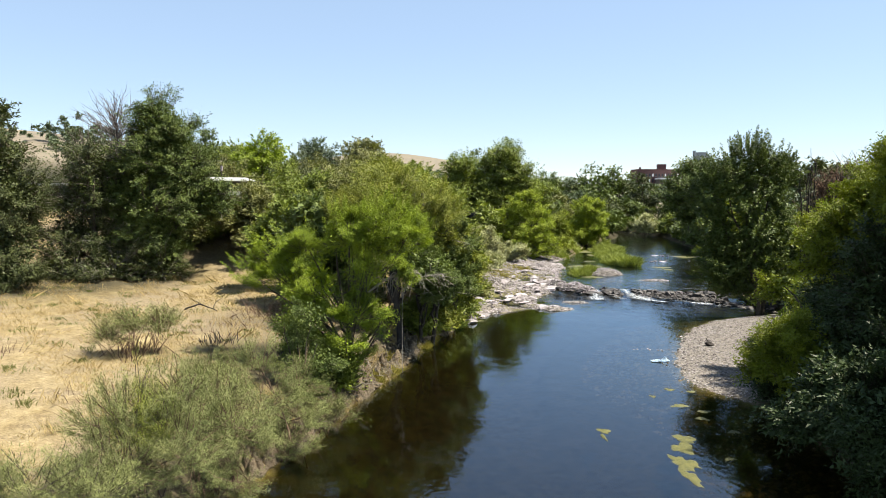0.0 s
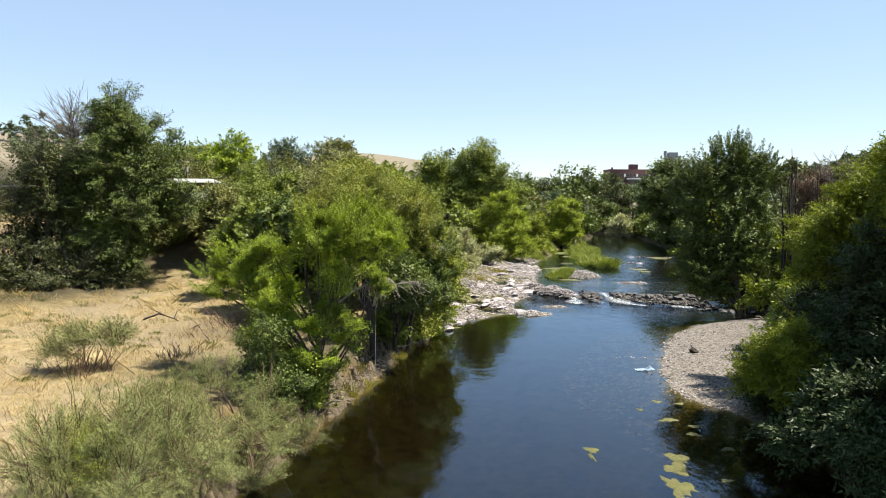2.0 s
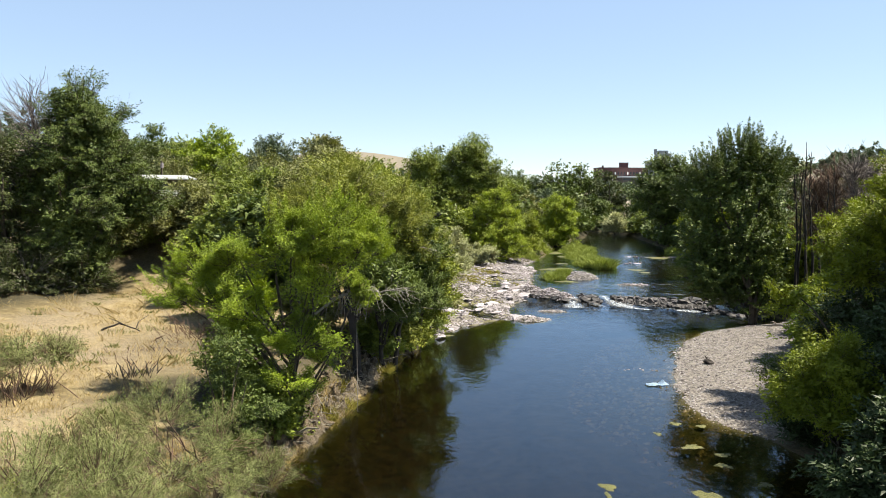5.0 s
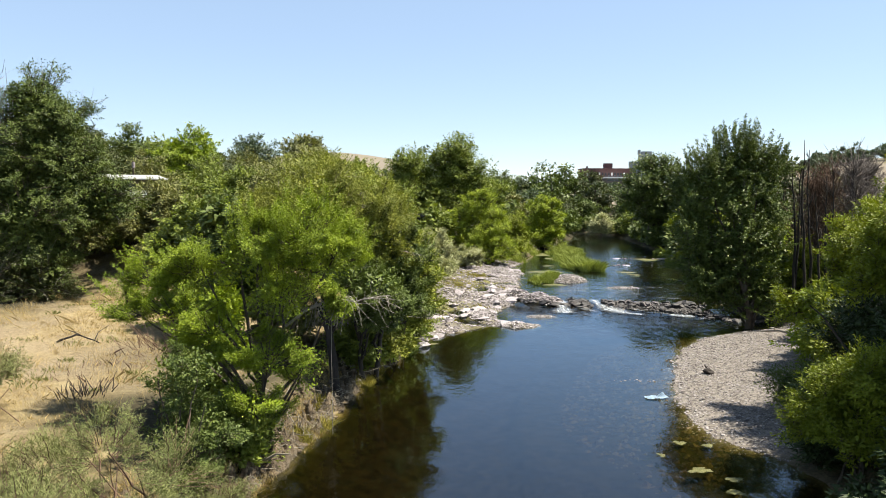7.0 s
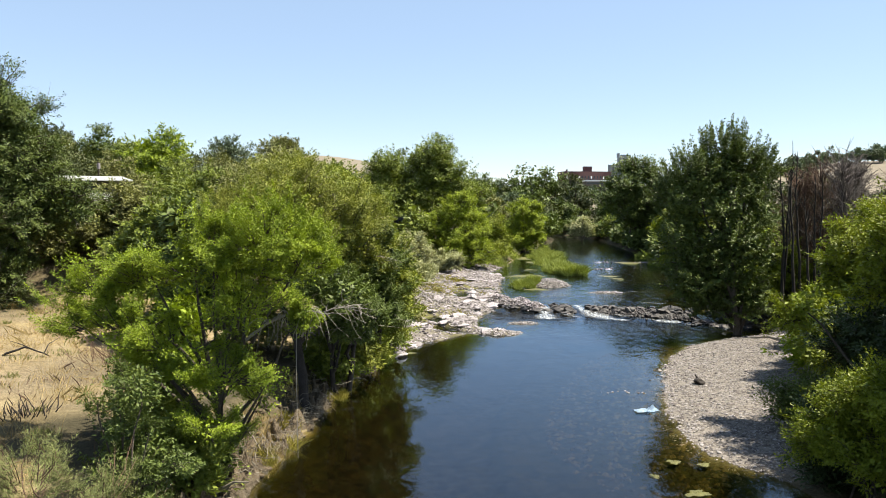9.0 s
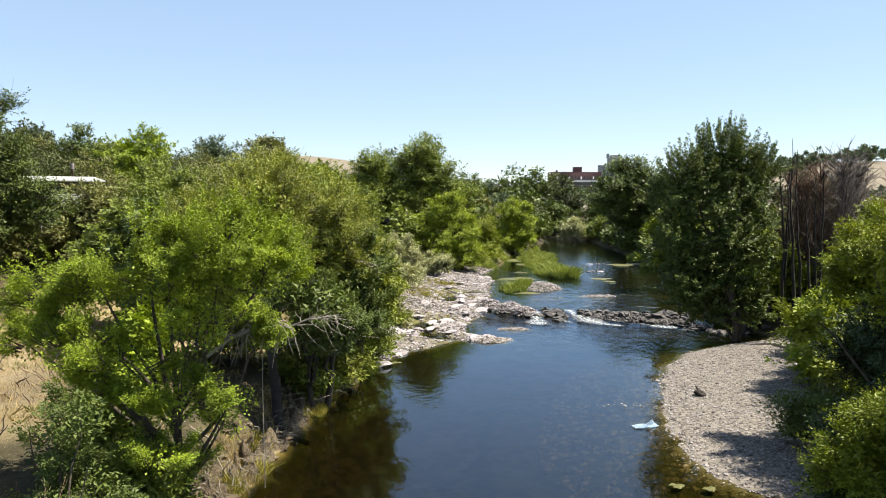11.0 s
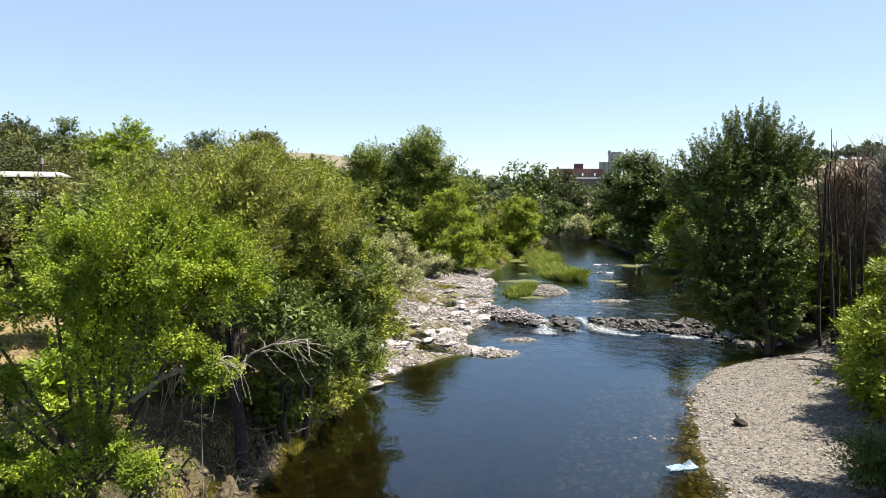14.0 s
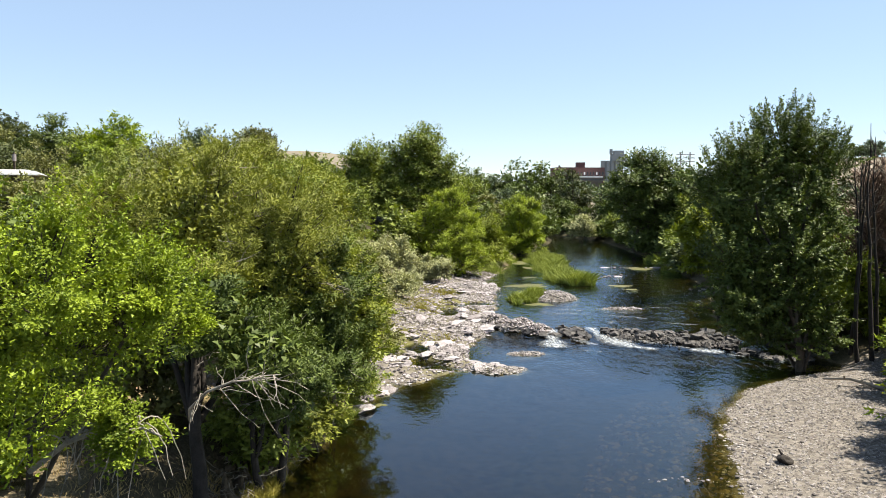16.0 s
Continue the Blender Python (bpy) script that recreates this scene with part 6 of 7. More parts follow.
for r in range(3):
    for k in range(15):
        wx = -hw + 1.6 + k * 2.35
        w = part("window", box_bm(wx, -0.12, H - 4.8 - r * 4.2, wx + 1.05, -0.01, H - 2.7 - r * 4.2), GLASS if (k * 7 + r * 3) % 4 else WHITE_PAINT, brick)
        part("sill", box_bm(wx - 0.1, -0.3, H - 5.0 - r * 4.2, wx + 1.15, -0.13, H - 4.81 - r * 4.2), CONCRETE, w)
annex = empty_at("warehouse", 153.0, 545.0, gz(153, 545) - 0.5, "white flat-roofed warehouse below the brick building", "building")
az = 19.4 - (gz(153, 545) - 0.5)
part("wall", box_bm(-8.5, 0, -1, 8.5, 12, az - 1.1), SIDING, annex)
part("roof", box_bm(-9, -0.6, az - 1.09, 9, 12.6, az), WHITE_PAINT, annex, "white roof edge")
part("window_band", box_bm(-8.0, -0.15, az - 3.2, 8.0, -0.01, az - 1.9), GLASS, annex)
el = empty_at("grain_elevator", 222.0, 700.0, gz(222, 700) - 1, "pale concrete grain elevator with a stepped top", "elevator")
ez = gz(222, 700) - 1
for k in range(5):
    bm = bmesh.new()
    bmesh.ops.create_cone(bm, cap_ends=True, segments=20, radius1=2.3, radius2=2.3, depth=37 - ez, matrix=Matrix.Translation((-11.5 + k * 4.4, 4, (37 - ez) / 2)))
    part("silo", bm, CONCRETE, el)
part("headhouse", box_bm(-3.6, 0, 37.01 - ez, 10.0, 8, 43.5 - ez), CONCRETE, el, "pale concrete headhouse")
part("upper_headhouse", box_bm(-1.5, 1, 43.51 - ez, 7.5, 7, 46.6 - ez), CONCRETE, el)
part("stair_tower", box_bm(-4.9, 2, 43.51 - ez, -3.2, 6, 48.0 - ez), CONCRETE, el)
sg = empty_at("power_pylon", 95.0, 240.0, gz(95, 240), "steel utility frame above the trees", "pylon")
for k in (-1.5, 1.5):
    part("pole", box_bm(k - 0.14, -0.14, -0.5, k + 0.14, 0.14, 20.9 - gz(95, 240)), COBBLE, sg)
for k in range(3):
    part("crossarm", box_bm(-2.9, -0.12 - 0.3, 17.9 + k * 1.1 - gz(95, 240), 2.9, 0.12 - 0.3, 18.1 + k * 1.1 - gz(95, 240)), COBBLE, sg)

# ---- river things ----
rg = np.random.default_rng(301)
shapes_pale = [rock_mesh("stone", STONE_PALE, rg, 0.42, 2, 0.52) for _ in range(8)]
shapes_dark = [rock_mesh("stone", STONE_DARK, rg, 0.55, 2, 0.45) for _ in range(8)]


def put_rock(shape, parent, x, y, z, s, turn, tall=1.0, wide=1.0):
    ob = new("stone", shape)
    ob.parent = parent
    p = parent.location
    ob.location = (x - p[0], y - p[1], z - p[2])
    ob.rotation_euler = (rg.normal(0, 0.10), rg.normal(0, 0.10), turn)
    ob.scale = (s * wide, s, s * tall)
    return ob


ledge = empty_at("rock_ledge", 6.0, 58.0, 0.0, "low shelf of pale broken rock along the shore", "rocks", kind="structure")
n = 0
while n < 290:
    y = rg.uniform(49.5, 92)
    lx = float(np.interp(y, LEFT_Y, LEFT_X))
    x = lx - rg.uniform(-0.4, 6.5) * (1.0 if y < 72 else 0.7)
    if wob(x, y, 0.55, 3.3) < -0.1 or gz(x, y) < float(water_z(x, y)) - 0.06:
        continue
    s = min(rg.lognormal(-1.4, 0.4), 0.55) * (1.0 if y < 75 else 0.75)
    put_rock(shapes_pale[n % 8], ledge, x, y, max(gz(x, y), float(water_z(x, y)) - 0.08) - 0.04 * s, s, rg.uniform(0, 6.3), rg.uniform(0.7, 1.2), rg.uniform(1.0, 1.8))
    n += 1
m = 11000
y = rg.uniform(48.5, 95, m)
x = np.interp(y, LEFT_Y, LEFT_X) - rg.uniform(-0.5, 7.5, m)
wetk = ground_z(x, y) > water_z(x, y) - 0.05
x, y = x[wetk], y[wetk]
size = rg.uniform(0.04, 0.14, len(x))
tagged(new("shore_cobbles", many_rocks("shore_cobbles", x, y, np.maximum(ground_z(x, y), water_z(x, y) - 0.05) + 0.02, size, COBBLE, rg)), "pale cobbles strewn over the rock shelf", "stones", kind="stuff")

rapids = empty_at("rapids_rocks", 16.0, 64.0, 0.2, "line of dark wet boulders across the river", "rocks", kind="structure")
def in_band(x):
    return (13.4 < x < 14.8) or (15.9 < x < 22.8)


k = 0
while k < 290:
    x = rg.uniform(13.4, 22.8)
    if not in_band(x):
        continue
    y = crest(x) + rg.normal(0.0, 0.48) - 0.35 * smooth(19, 23, x)
    s = rg.lognormal(-1.8, 0.38)
    put_rock(shapes_dark[k % 8], rapids, x, y, float(water_z(x, y)) + rg.uniform(-0.02, 0.26) * (1 - min(abs(y - crest(x)), 1)), s, rg.uniform(0, 6.3), rg.uniform(0.8, 1.3), rg.uniform(1, 1.5))
    k += 1
for x, y, s in [(13.8, 64.3, 0.5), (14.5, 63.9, 0.42), (14.2, 63.3, 0.36), (12.9, 64.3, 0.34), (9.6, 66.6, 0.34), (10.6, 65.7, 0.42), (11.5, 65.0, 0.40), (12.2, 64.5, 0.34), (10.0, 66.2, 0.3)]:
    put_rock(shapes_dark[k % 8], rapids, x, y, float(water_z(x, y)) + 0.03, s, rg.uniform(-0.5, 0.2), 0.9, 1.5)
    k += 1
for k in range(50):
    x = rg.uniform(22, 28.5)
    y = rg.uniform(57.5, 64)
    put_rock(shapes_dark[k % 8], rapids, x, y, max(gz(x, y), float(water_z(x, y))) - 0.02, rg.uniform(0.12, 0.42), rg.uniform(0, 6.3))
m = 4200
x = rg.uniform(13.4, 22.9, m)
y = crest(x) + rg.normal(-0.05, 0.45, m) - 0.35 * smooth(19, 23, x)
ok = ((x < 14.8) | (x > 15.9)) & ((x > 16.3) | (rg.random(m) < 0.7))
x, y = x[ok], y[ok]
tagged(new("rapids_cobbles", many_rocks("rapids_cobbles", x, y, water_z(x, y) + rg.uniform(-0.04, 0.10, len(x)), rg.uniform(0.05, 0.17, len(x)), STONE_DARK, rg, 0.8)), "dark wet cobbles in the rapids", "stones", kind="stuff")
# stones on the gravel heaps; dark ones on the hump by the rapids
hx, hy = [], []
for a, b, c, d, e in HEAPS:
    q = int(420 * c * d)
    an, qq = rg.uniform(0, 6.3, q), np.sqrt(rg.random(q)) * 1.05
    hx.append(a + np.cos(an) * qq * c)
    hy.append(b + np.sin(an) * qq * d)
x, y = np.concatenate(hx), np.concatenate(hy)
ok = ground_z(x, y) > water_z(x, y) - 0.08
x, y = x[ok], y[ok]
dark = (np.abs(y - crest(x)) < 1.3) & (x > 8.8) & (rg.random(len(x)) < 0.75)
tagged(new("heap_stones", many_rocks("heap_stones", x[~dark], y[~dark], ground_z(x, y)[~dark] + 0.015, np.clip(rg.lognormal(-2.7, 0.4, (~dark).sum()), 0.03, 0.2), PEBBLE, rg)), "pale stones heaped where they break the water", "stones", kind="stuff")
tagged(new("hump_stones", many_rocks("hump_stones", x[dark], y[dark], ground_z(x, y)[dark] + 0.02, rg.uniform(0.06, 0.16, dark.sum()), COBBLE, rg, 0.7)), "grey stones on a hump at the edge of the rapids", "stones", kind="stuff")


def foam_sheet(name, streaks, label):
    """White water: uneven ribbons laid on the falling surface, thinning out to their edges."""
    Vs, Fs, Es, base = [], [], [], 0
    for pts, width in streaks:
        P = np.array(pts, float)
        t = np.linspace(0, len(P) - 1, 8 * (len(P) - 1) + 6)
        C = np.stack([np.interp(t, np.arange(len(P)), P[:, j]) for j in (0, 1)], 1)
        D = np.gradient(C, axis=0)
        N = np.stack([-D[:, 1], D[:, 0]], 1) / (np.linalg.norm(D, axis=1)[:, None] + 1e-6)
        w = 1.9 * np.interp(t, np.arange(len(P)), width) * (1 + 0.35 * wob(t, t * 0 + P[0, 0], 3.0, P[0, 1]))
        nu = 9
        u = np.linspace(-1, 1, nu)
        XY = C[:, None] + N[:, None] * (u[None, :, None] * w[:, None, None])
        Z = water_z(XY[..., 0], XY[..., 1]) + 0.03 + 0.05 * (1 - u[None] ** 2) + 0.03 * rg.random(XY.shape[:2])
        ends = np.minimum(1, np.minimum(np.arange(len(t)), np.arange(len(t))[::-1]) / 2.5)
        Es.append(((1 - np.abs(u)[None] ** 1.5) * ends[:, None] * (1.0 if max(width) > 0.45 else 0.82)).ravel())
        Vs.append(np.concatenate([XY, Z[..., None]], -1).reshape(-1, 3))
        nt_ = len(t)
        i = (np.arange(nt_ - 1)[:, None] * nu + np.arange(nu - 1)[None]).ravel()
        Fs.append(np.stack([i, i + 1, i + nu + 1, i + nu], 1) + base)
        base += nt_ * nu
    me = mesh_of(name, np.concatenate(Vs), [np.concatenate(Fs)], FOAM, True)
    set_mask(me, "froth", np.concatenate(Es) * 1.0)
    tagged(new(name, me), label, "white water", kind="stuff")


STREAKS = [([(12.9, 65.4), (12.6, 63.8), (12.4, 62.4), (12.3, 61.0)], (0.45, 0.6, 0.8, 0.9)), ([(13.6, 63.2), (14.3, 62.6), (15.0, 61.6)], (0.3, 0.4, 0.35)), ([(15.3, 65.6), (15.4, 64.2), (15.9, 62.6), (16.9, 61.2), (18.2, 60.2)], (0.4, 0.5, 0.75, 0.6, 0.3)),
           ([(17.0, 66.4), (17.3, 67.0), (17.6, 67.6)], (0.2, 0.3, 0.2)), ([(14.8, 72.5), (15.8, 72.2), (17.0, 71.4)], (0.18, 0.32, 0.3)), ([(17.7, 72.3), (18.2, 72.2), (18.9, 71.8)], (0.3, 0.4, 0.2)), ([(18.8, 70.7), (19.3, 70.6), (19.9, 70.3)], (0.2, 0.3, 0.2)),
           ([(19.4, 68.9), (19.8, 68.4), (20.3, 68.2)], (0.2, 0.3, 0.2)), ([(19.6, 60.4), (20.6, 59.8), (21.6, 59.4)], (0.3, 0.5, 0.4)), ([(21.3, 59.0), (21.8, 58.6), (22.3, 58.5)], (0.2, 0.3, 0.2)), ([(10.6, 79.2), (11.5, 79.2), (12.4, 79.6)], (0.2, 0.35, 0.2)),
           ([(17.2, 62.4), (18.0, 61.7), (18.8, 61.6)], (0.16, 0.22, 0.16)), ([(18.6, 61.2), (19.4, 60.8), (20.0, 60.4)], (0.14, 0.2, 0.14)), ([(13.0, 61.0), (13.8, 60.4), (14.8, 60.0)], (0.12, 0.2, 0.12)), ([(22.4, 60.2), (23.2, 59.6), (24.2, 59.3)], (0.15, 0.3, 0.2)),
           ([(13.6, 71.2), (14.6, 70.6), (15.8, 70.4), (17.0, 69.6)], (0.12, 0.22, 0.26, 0.14)), ([(17.6, 69.8), (18.8, 69.0), (20.2, 68.6)], (0.14, 0.26, 0.16)), ([(20.6, 66.8), (21.8, 66.0), (23.0, 65.8)], (0.12, 0.22, 0.14)),
           ([(12.0, 76.8), (12.8, 76.0), (13.2, 75.0)], (0.14, 0.28, 0.2)), ([(21.6, 73.4), (22.6, 72.6), (23.8, 72.4)], (0.12, 0.2, 0.12))]
foam_sheet("white_water", STREAKS, "white foaming water between the boulders")

# gravel bar
m = 22000
y = rg.uniform(31.5, 56.5, m)
x = np.interp(y, RIGHT_Y, RIGHT_X) + rg.uniform(-0.55, 10.5, m)
wet_edge = (x < np.interp(y, RIGHT_Y, RIGHT_X)) & (rg.random(m) < 0.5)
x, y = x[~wet_edge], y[~wet_edge]
tagged(new("gravel_bar", many_rocks("gravel_bar", x, y, ground_z(x, y) + 0.012, np.clip(rg.lognormal(-3.3, 0.34, len(x)), 0.022, 0.12), PEBBLE, rg)), "broad bar of pale river gravel", "gravel", kind="stuff")
bar_near = empty_at("gravel_edge", 13.5, 39.0, gz(13.5, 39), "pale rounded stones along the edge of the gravel bar", "stones", kind="structure")
shapes_peb = [rock_mesh("stone", PEBBLE_ONE, rg, 0.55, 1, 0.16) for _ in range(6)]
for k in range(280):
    y = rg.uniform(33.5, 50.0)
    x = float(np.interp(y, RIGHT_Y, RIGHT_X)) + abs(rg.normal(0, 1.6)) - 0.3
    put_rock(shapes_peb[k % 6], bar_near, x, y, gz(x, y) + 0.02, rg.uniform(0.04, 0.095), rg.uniform(0, 6.3))
# stones on the shallow bed and on the left bank edge
m = 2600
y = rg.uniform(20, 52, m)
x = np.interp(y, RIGHT_Y, RIGHT_X) - rg.uniform(0.2, 5.0, m)
tagged(new("bed_stones", many_rocks("bed_stones", x, y, ground_z(x, y), rg.uniform(0.05, 0.2, m), rough_material("bed_stone", (0.024, 0.018, 0.008), (0.102, 0.076, 0.034), 1.5, 14.0, 0.8, 0.5, 0.03, island=0.6), rg)), "brown algae-coated stones on the shallow bed", "stones", kind="stuff")
bank = empty_at("bank_rocks", -2.6, 36.0, 0.3, "ragged clods and stones of the cut earth bank", "rocks", kind="structure")
bank_shapes = [rock_mesh("clod", BANK_STONE, rg, 0.55, 2, 0.7) for _ in range(6)]
for me in bank_shapes:
    me.shade_smooth()
for k in range(290):
    y = rg.uniform(24, 50)
    x = float(np.interp(y, LEFT_Y, LEFT_X)) - rg.uniform(-0.1, 1.7)
    put_rock(bank_shapes[k % 6], bank, x, y, gz(x, y) + 0.02, min(rg.lognormal(-2.45, 0.4), 0.17), rg.uniform(0, 6.3), rg.uniform(0.7, 1.2), rg.uniform(1.0, 1.4))
flat_stones = [rock_mesh("stone", STONE_PALE, rg, 0.22, 3, 0.42) for _ in range(4)]
white = empty_at("white_rock", 1.45, 50.2, 0.02, "whitish rock standing in the shallow water", "rock")
put_rock(shapes_pale[2], white, 1.45, 50.2, 0.1, 0.36, 0.3, 1.2, 1.4)
for k, (x, y, s, w) in enumerate([(31.0, 82.6, 0.4, 1.6), (33.0, 100.2, 0.5, 1.8), (27.4, 101.0, 0.3, 2.0), (26.0, 92.5, 0.25, 1.6), (24.2, 92.0, 0.2, 1.6)]):
    r = empty_at("river_stone", x, y, float(water_z(x, y)), "flat pale stone breaking the river surface", "rock", "stones in the upper river")
    put_rock(flat_stones[k % 4], r, x, y, float(water_z(x, y)) - 0.02, s, 0.1, 0.8, w)
    for q in range(5):
        put_rock(shapes_peb[q % 6], r, x + rg.normal(0, 0.7) * w, y + rg.normal(0, 0.5), float(water_z(x, y)), rg.uniform(0.1, 0.24), rg.uniform(0, 6))

# islands of reeds
def reed_bed(name, ellipses, count, height, seed, label, mat=None, width=0.05):
    r = np.random.default_rng(seed)
    xs, ys = [], []
    E = np.array(ellipses, float)
    k = r.choice(len(E), count, p=E[:, 2] * E[:, 3] / (E[:, 2] * E[:, 3]).sum())
    a, q = r.uniform(0, 2 * np.pi, count), np.sqrt(r.random(count))
    q = q * (1 + 0.2 * np.sin(a * 5 + k))
    xs = E[k, 0] + np.cos(a) * q * E[k, 2]
    ys = E[k, 1] + np.sin(a) * q * E[k, 3]
    zs = np.maximum(ground_z(xs, ys), water_z(xs, ys) - 0.05)
    lump = np.clip(0.85 + 0.5 * wob(xs, ys, 1.5, float(seed % 7)), 0.45, 1.3)
    V, F = blades(xs, ys, zs, height * (1.1 - 0.45 * q) * lump, np.full(count, width), r, 0.36)
    tagged(new(name, mesh_of(name, V, [F], mat or REED)), label, "reeds", kind="stuff")


reed_bed("reed_island", [(20.5, 87.2, 1.5, 1.6)], 9500, 1.3, 311, "tall round clump of green reeds at the head of the island", width=0.038)
reed_bed("reed_island", [(19.4, 90.0, 1.3, 2.4), (20.4, 92.5, 1.5, 2.6)], 8500, 0.95, 319, "bright green reeds on a mid-river island", width=0.038)
reed_bed("reed_island", [(20.6, 97.0, 1.9, 4.0), (21.6, 105.0, 2.2, 5.5), (23.0, 112.0, 2.0, 5.0)], 13000, 0.9, 318, "low bright green reeds on the back of the island", width=0.038)
reed_bed("reed_islet", [(13.4, 77.0, 1.2, 1.0), (14.4, 78.0, 0.9, 0.8), (12.6, 75.4, 0.35, 0.4)], 2600, 0.8, 312, "small tuft of green reeds on a stony islet")
reed_bed("shore_reeds", [(0.45, 49.4, 0.7, 1.3), (0.9, 50.6, 0.6, 0.8)], 4200, 0.5, 313, "short green reeds at the shore")
reed_bed("shore_grass", [(-1.35, 42.8, 0.6, 1.3), (-2.7, 37.2, 0.35, 0.7), (-2.55, 35.6, 0.35, 0.5), (-3.0, 34.2, 0.3, 0.45), (-1.0, 44.6, 0.5, 0.9)], 4600, 0.5, 314, "yellow-green grass hanging over the bank", BANK_GRASS, 0.03)
reed_bed("shore_grass", [(5.0, 73.0, 1.6, 3.0), (7.0, 80.0, 1.5, 3.0), (8.4, 70.0, 0.7, 1.2), (6.2, 64.0, 0.8, 1.2), (3.8, 58.6, 0.8, 0.8)], 2600, 0.35, 315, "sparse yellow-green grass among the rocks", BANK_GRASS, 0.03)
reed_bed("far_shore_grass", [(33.6, 97.0, 0.9, 2.4), (36.0, 108.0, 1.0, 3.0), (25.6, 66.0, 0.8, 1.4), (17.0, 108.0, 1.1, 3.6), (14.0, 96.4, 0.9, 1.6)], 4200, 0.9, 316, "green grass along the wooded shore", REED, 0.05)
reed_bed("dry_bank_grass", [(-4.4, 30.4, 0.9, 2.2), (-3.2, 35.2, 0.9, 2.0), (-5.9, 25.2, 0.8, 2.4), (-2.6, 40.0, 0.7, 2.0)], 6500, 0.26, 317, "dry straw grass on the bank edge", STRAW, 0.02)

# algae mats: thin, lobed, floating
def algae_mat(x, y, rx, ry, turn, seed):
    r = np.random.default_rng(seed)
    bm = bmesh.new()
    rings, n = 4, 22
    ph = r.uniform(0, 6.3, 3)
    center = bm.verts.new((0, 0, 0.016))
    prev = None
    for k in range(1, rings + 1):
        ring = []
        for i in range(n):
            a = i * 2 * math.pi / n
            rad = (k / rings) * (1 + 0.22 * math.sin(3 * a + ph[0]) + 0.14 * math.sin(7 * a + ph[1]) + 0.10 * r.normal())
            ring.append(bm.verts.new((math.cos(a) * rad * rx, math.sin(a) * rad * ry, 0.004 + 0.008 * (1 - k / rings) + r.uniform(0, 0.008) - (0.02 if k == rings else 0))))
        for i in range(n):
            j = (i + 1) % n
            bm.faces.new([center, ring[i], ring[j]] if prev is None else [prev[i], ring[i], ring[j], prev[j]])
        prev = ring
    me = bpy.data.meshes.new("algae_mat")
    bm.to_mesh(me)
    bm.free()
    me.materials.append(ALGAE)
    ob = new("algae_mat", me)
    ob.location = (x, y, float(water_z(x, y)) + 0.006)
    ob.rotation_euler = (0, 0, turn)
    return tagged(ob, "yellow-green mat of algae floating on the water", "algae", "floating algae")


for k, (x, y, rx, ry, tn) in enumerate([(9.35, 26.7, 0.36, 0.55, 0.2), (9.0, 25.7, 0.42, 0.6, -0.2), (8.6, 24.2, 0.44, 0.75, 0.1), (8.45, 23.0, 0.22, 0.7, 0.15), (6.5, 27.5, 0.24, 0.32, 0.6), (6.35, 26.8, 0.08, 0.45, 0.1), (10.7, 33.6, 0.24, 0.2, 0),
                                        (11.6, 33.3, 0.22, 0.18, 0.5), (10.4, 31.0, 0.42, 0.22, 0.2), (9.6, 32.4, 0.12, 0.2, 0.4), (10.3, 24.7, 0.22, 0.14, 0.3), (11.2, 30.2, 0.3, 0.2, 0.1), (11.5, 27.6, 0.26, 0.18, 0.3), (10.8, 29.2, 0.2, 0.3, 0.9), (2.2, 51.0, 0.3, 0.2, 0.2),
                                        (15.5, 86.0, 1.9, 1.3, 0.1), (19.6, 100.6, 1.6, 1.6, 0.0), (18.2, 106.8, 1.5, 2.0, 0.2), (16.9, 92.1, 0.7, 0.5, -0.3), (24.0, 85.4, 1.0, 0.7, -0.2), (24.2, 83.0, 0.7, 0.5, -0.2), (31.2, 99.6, 1.9, 1.5, 0.0), (14.2, 75.2, 1.0, 0.7, 0.0)]):
    algae_mat(x, y, rx, ry, tn, 400 + k)

# plastic sheet caught at the bar
bm = bmesh.new()
nx, ny = 16, 9
g = [[bm.verts.new(((i / (nx - 1) - 0.5) * 1.5, (j / (ny - 1) - 0.5) * 0.62 * (1 - 0.4 * abs(i / (nx - 1) - 0.35)), 0.04 + 0.10 * abs(noise.noise(Vector((i * 0.45, j * 0.6, 2)))) + (0.22 * math.exp(-((i - 12) / 1.8) ** 2 - ((j - 6) / 2.0) ** 2)))) for j in range(ny)] for i in range(nx)]
for i in range(nx - 1):
    for j in range(ny - 1):
        bm.faces.new([g[i][j], g[i + 1][j], g[i + 1][j + 1], g[i][j + 1]])
bmesh.ops.solidify(bm, geom=bm.faces[:], thickness=0.02)
me = bpy.data.meshes.new("plastic_sheet")
bm.to_mesh(me)
bm.free()
me.materials.append(PLASTIC_SHEET)
bag = new("plastic_sheet", me)
bag.location = (11.75, 39.3, 0.0)
bag.rotation_euler = (0, 0, 0.1)
bag.scale = (0.68, 0.75, 0.9)
tagged(bag, "crumpled pale blue plastic sheet floating by the gravel bar", "plastic sheet")

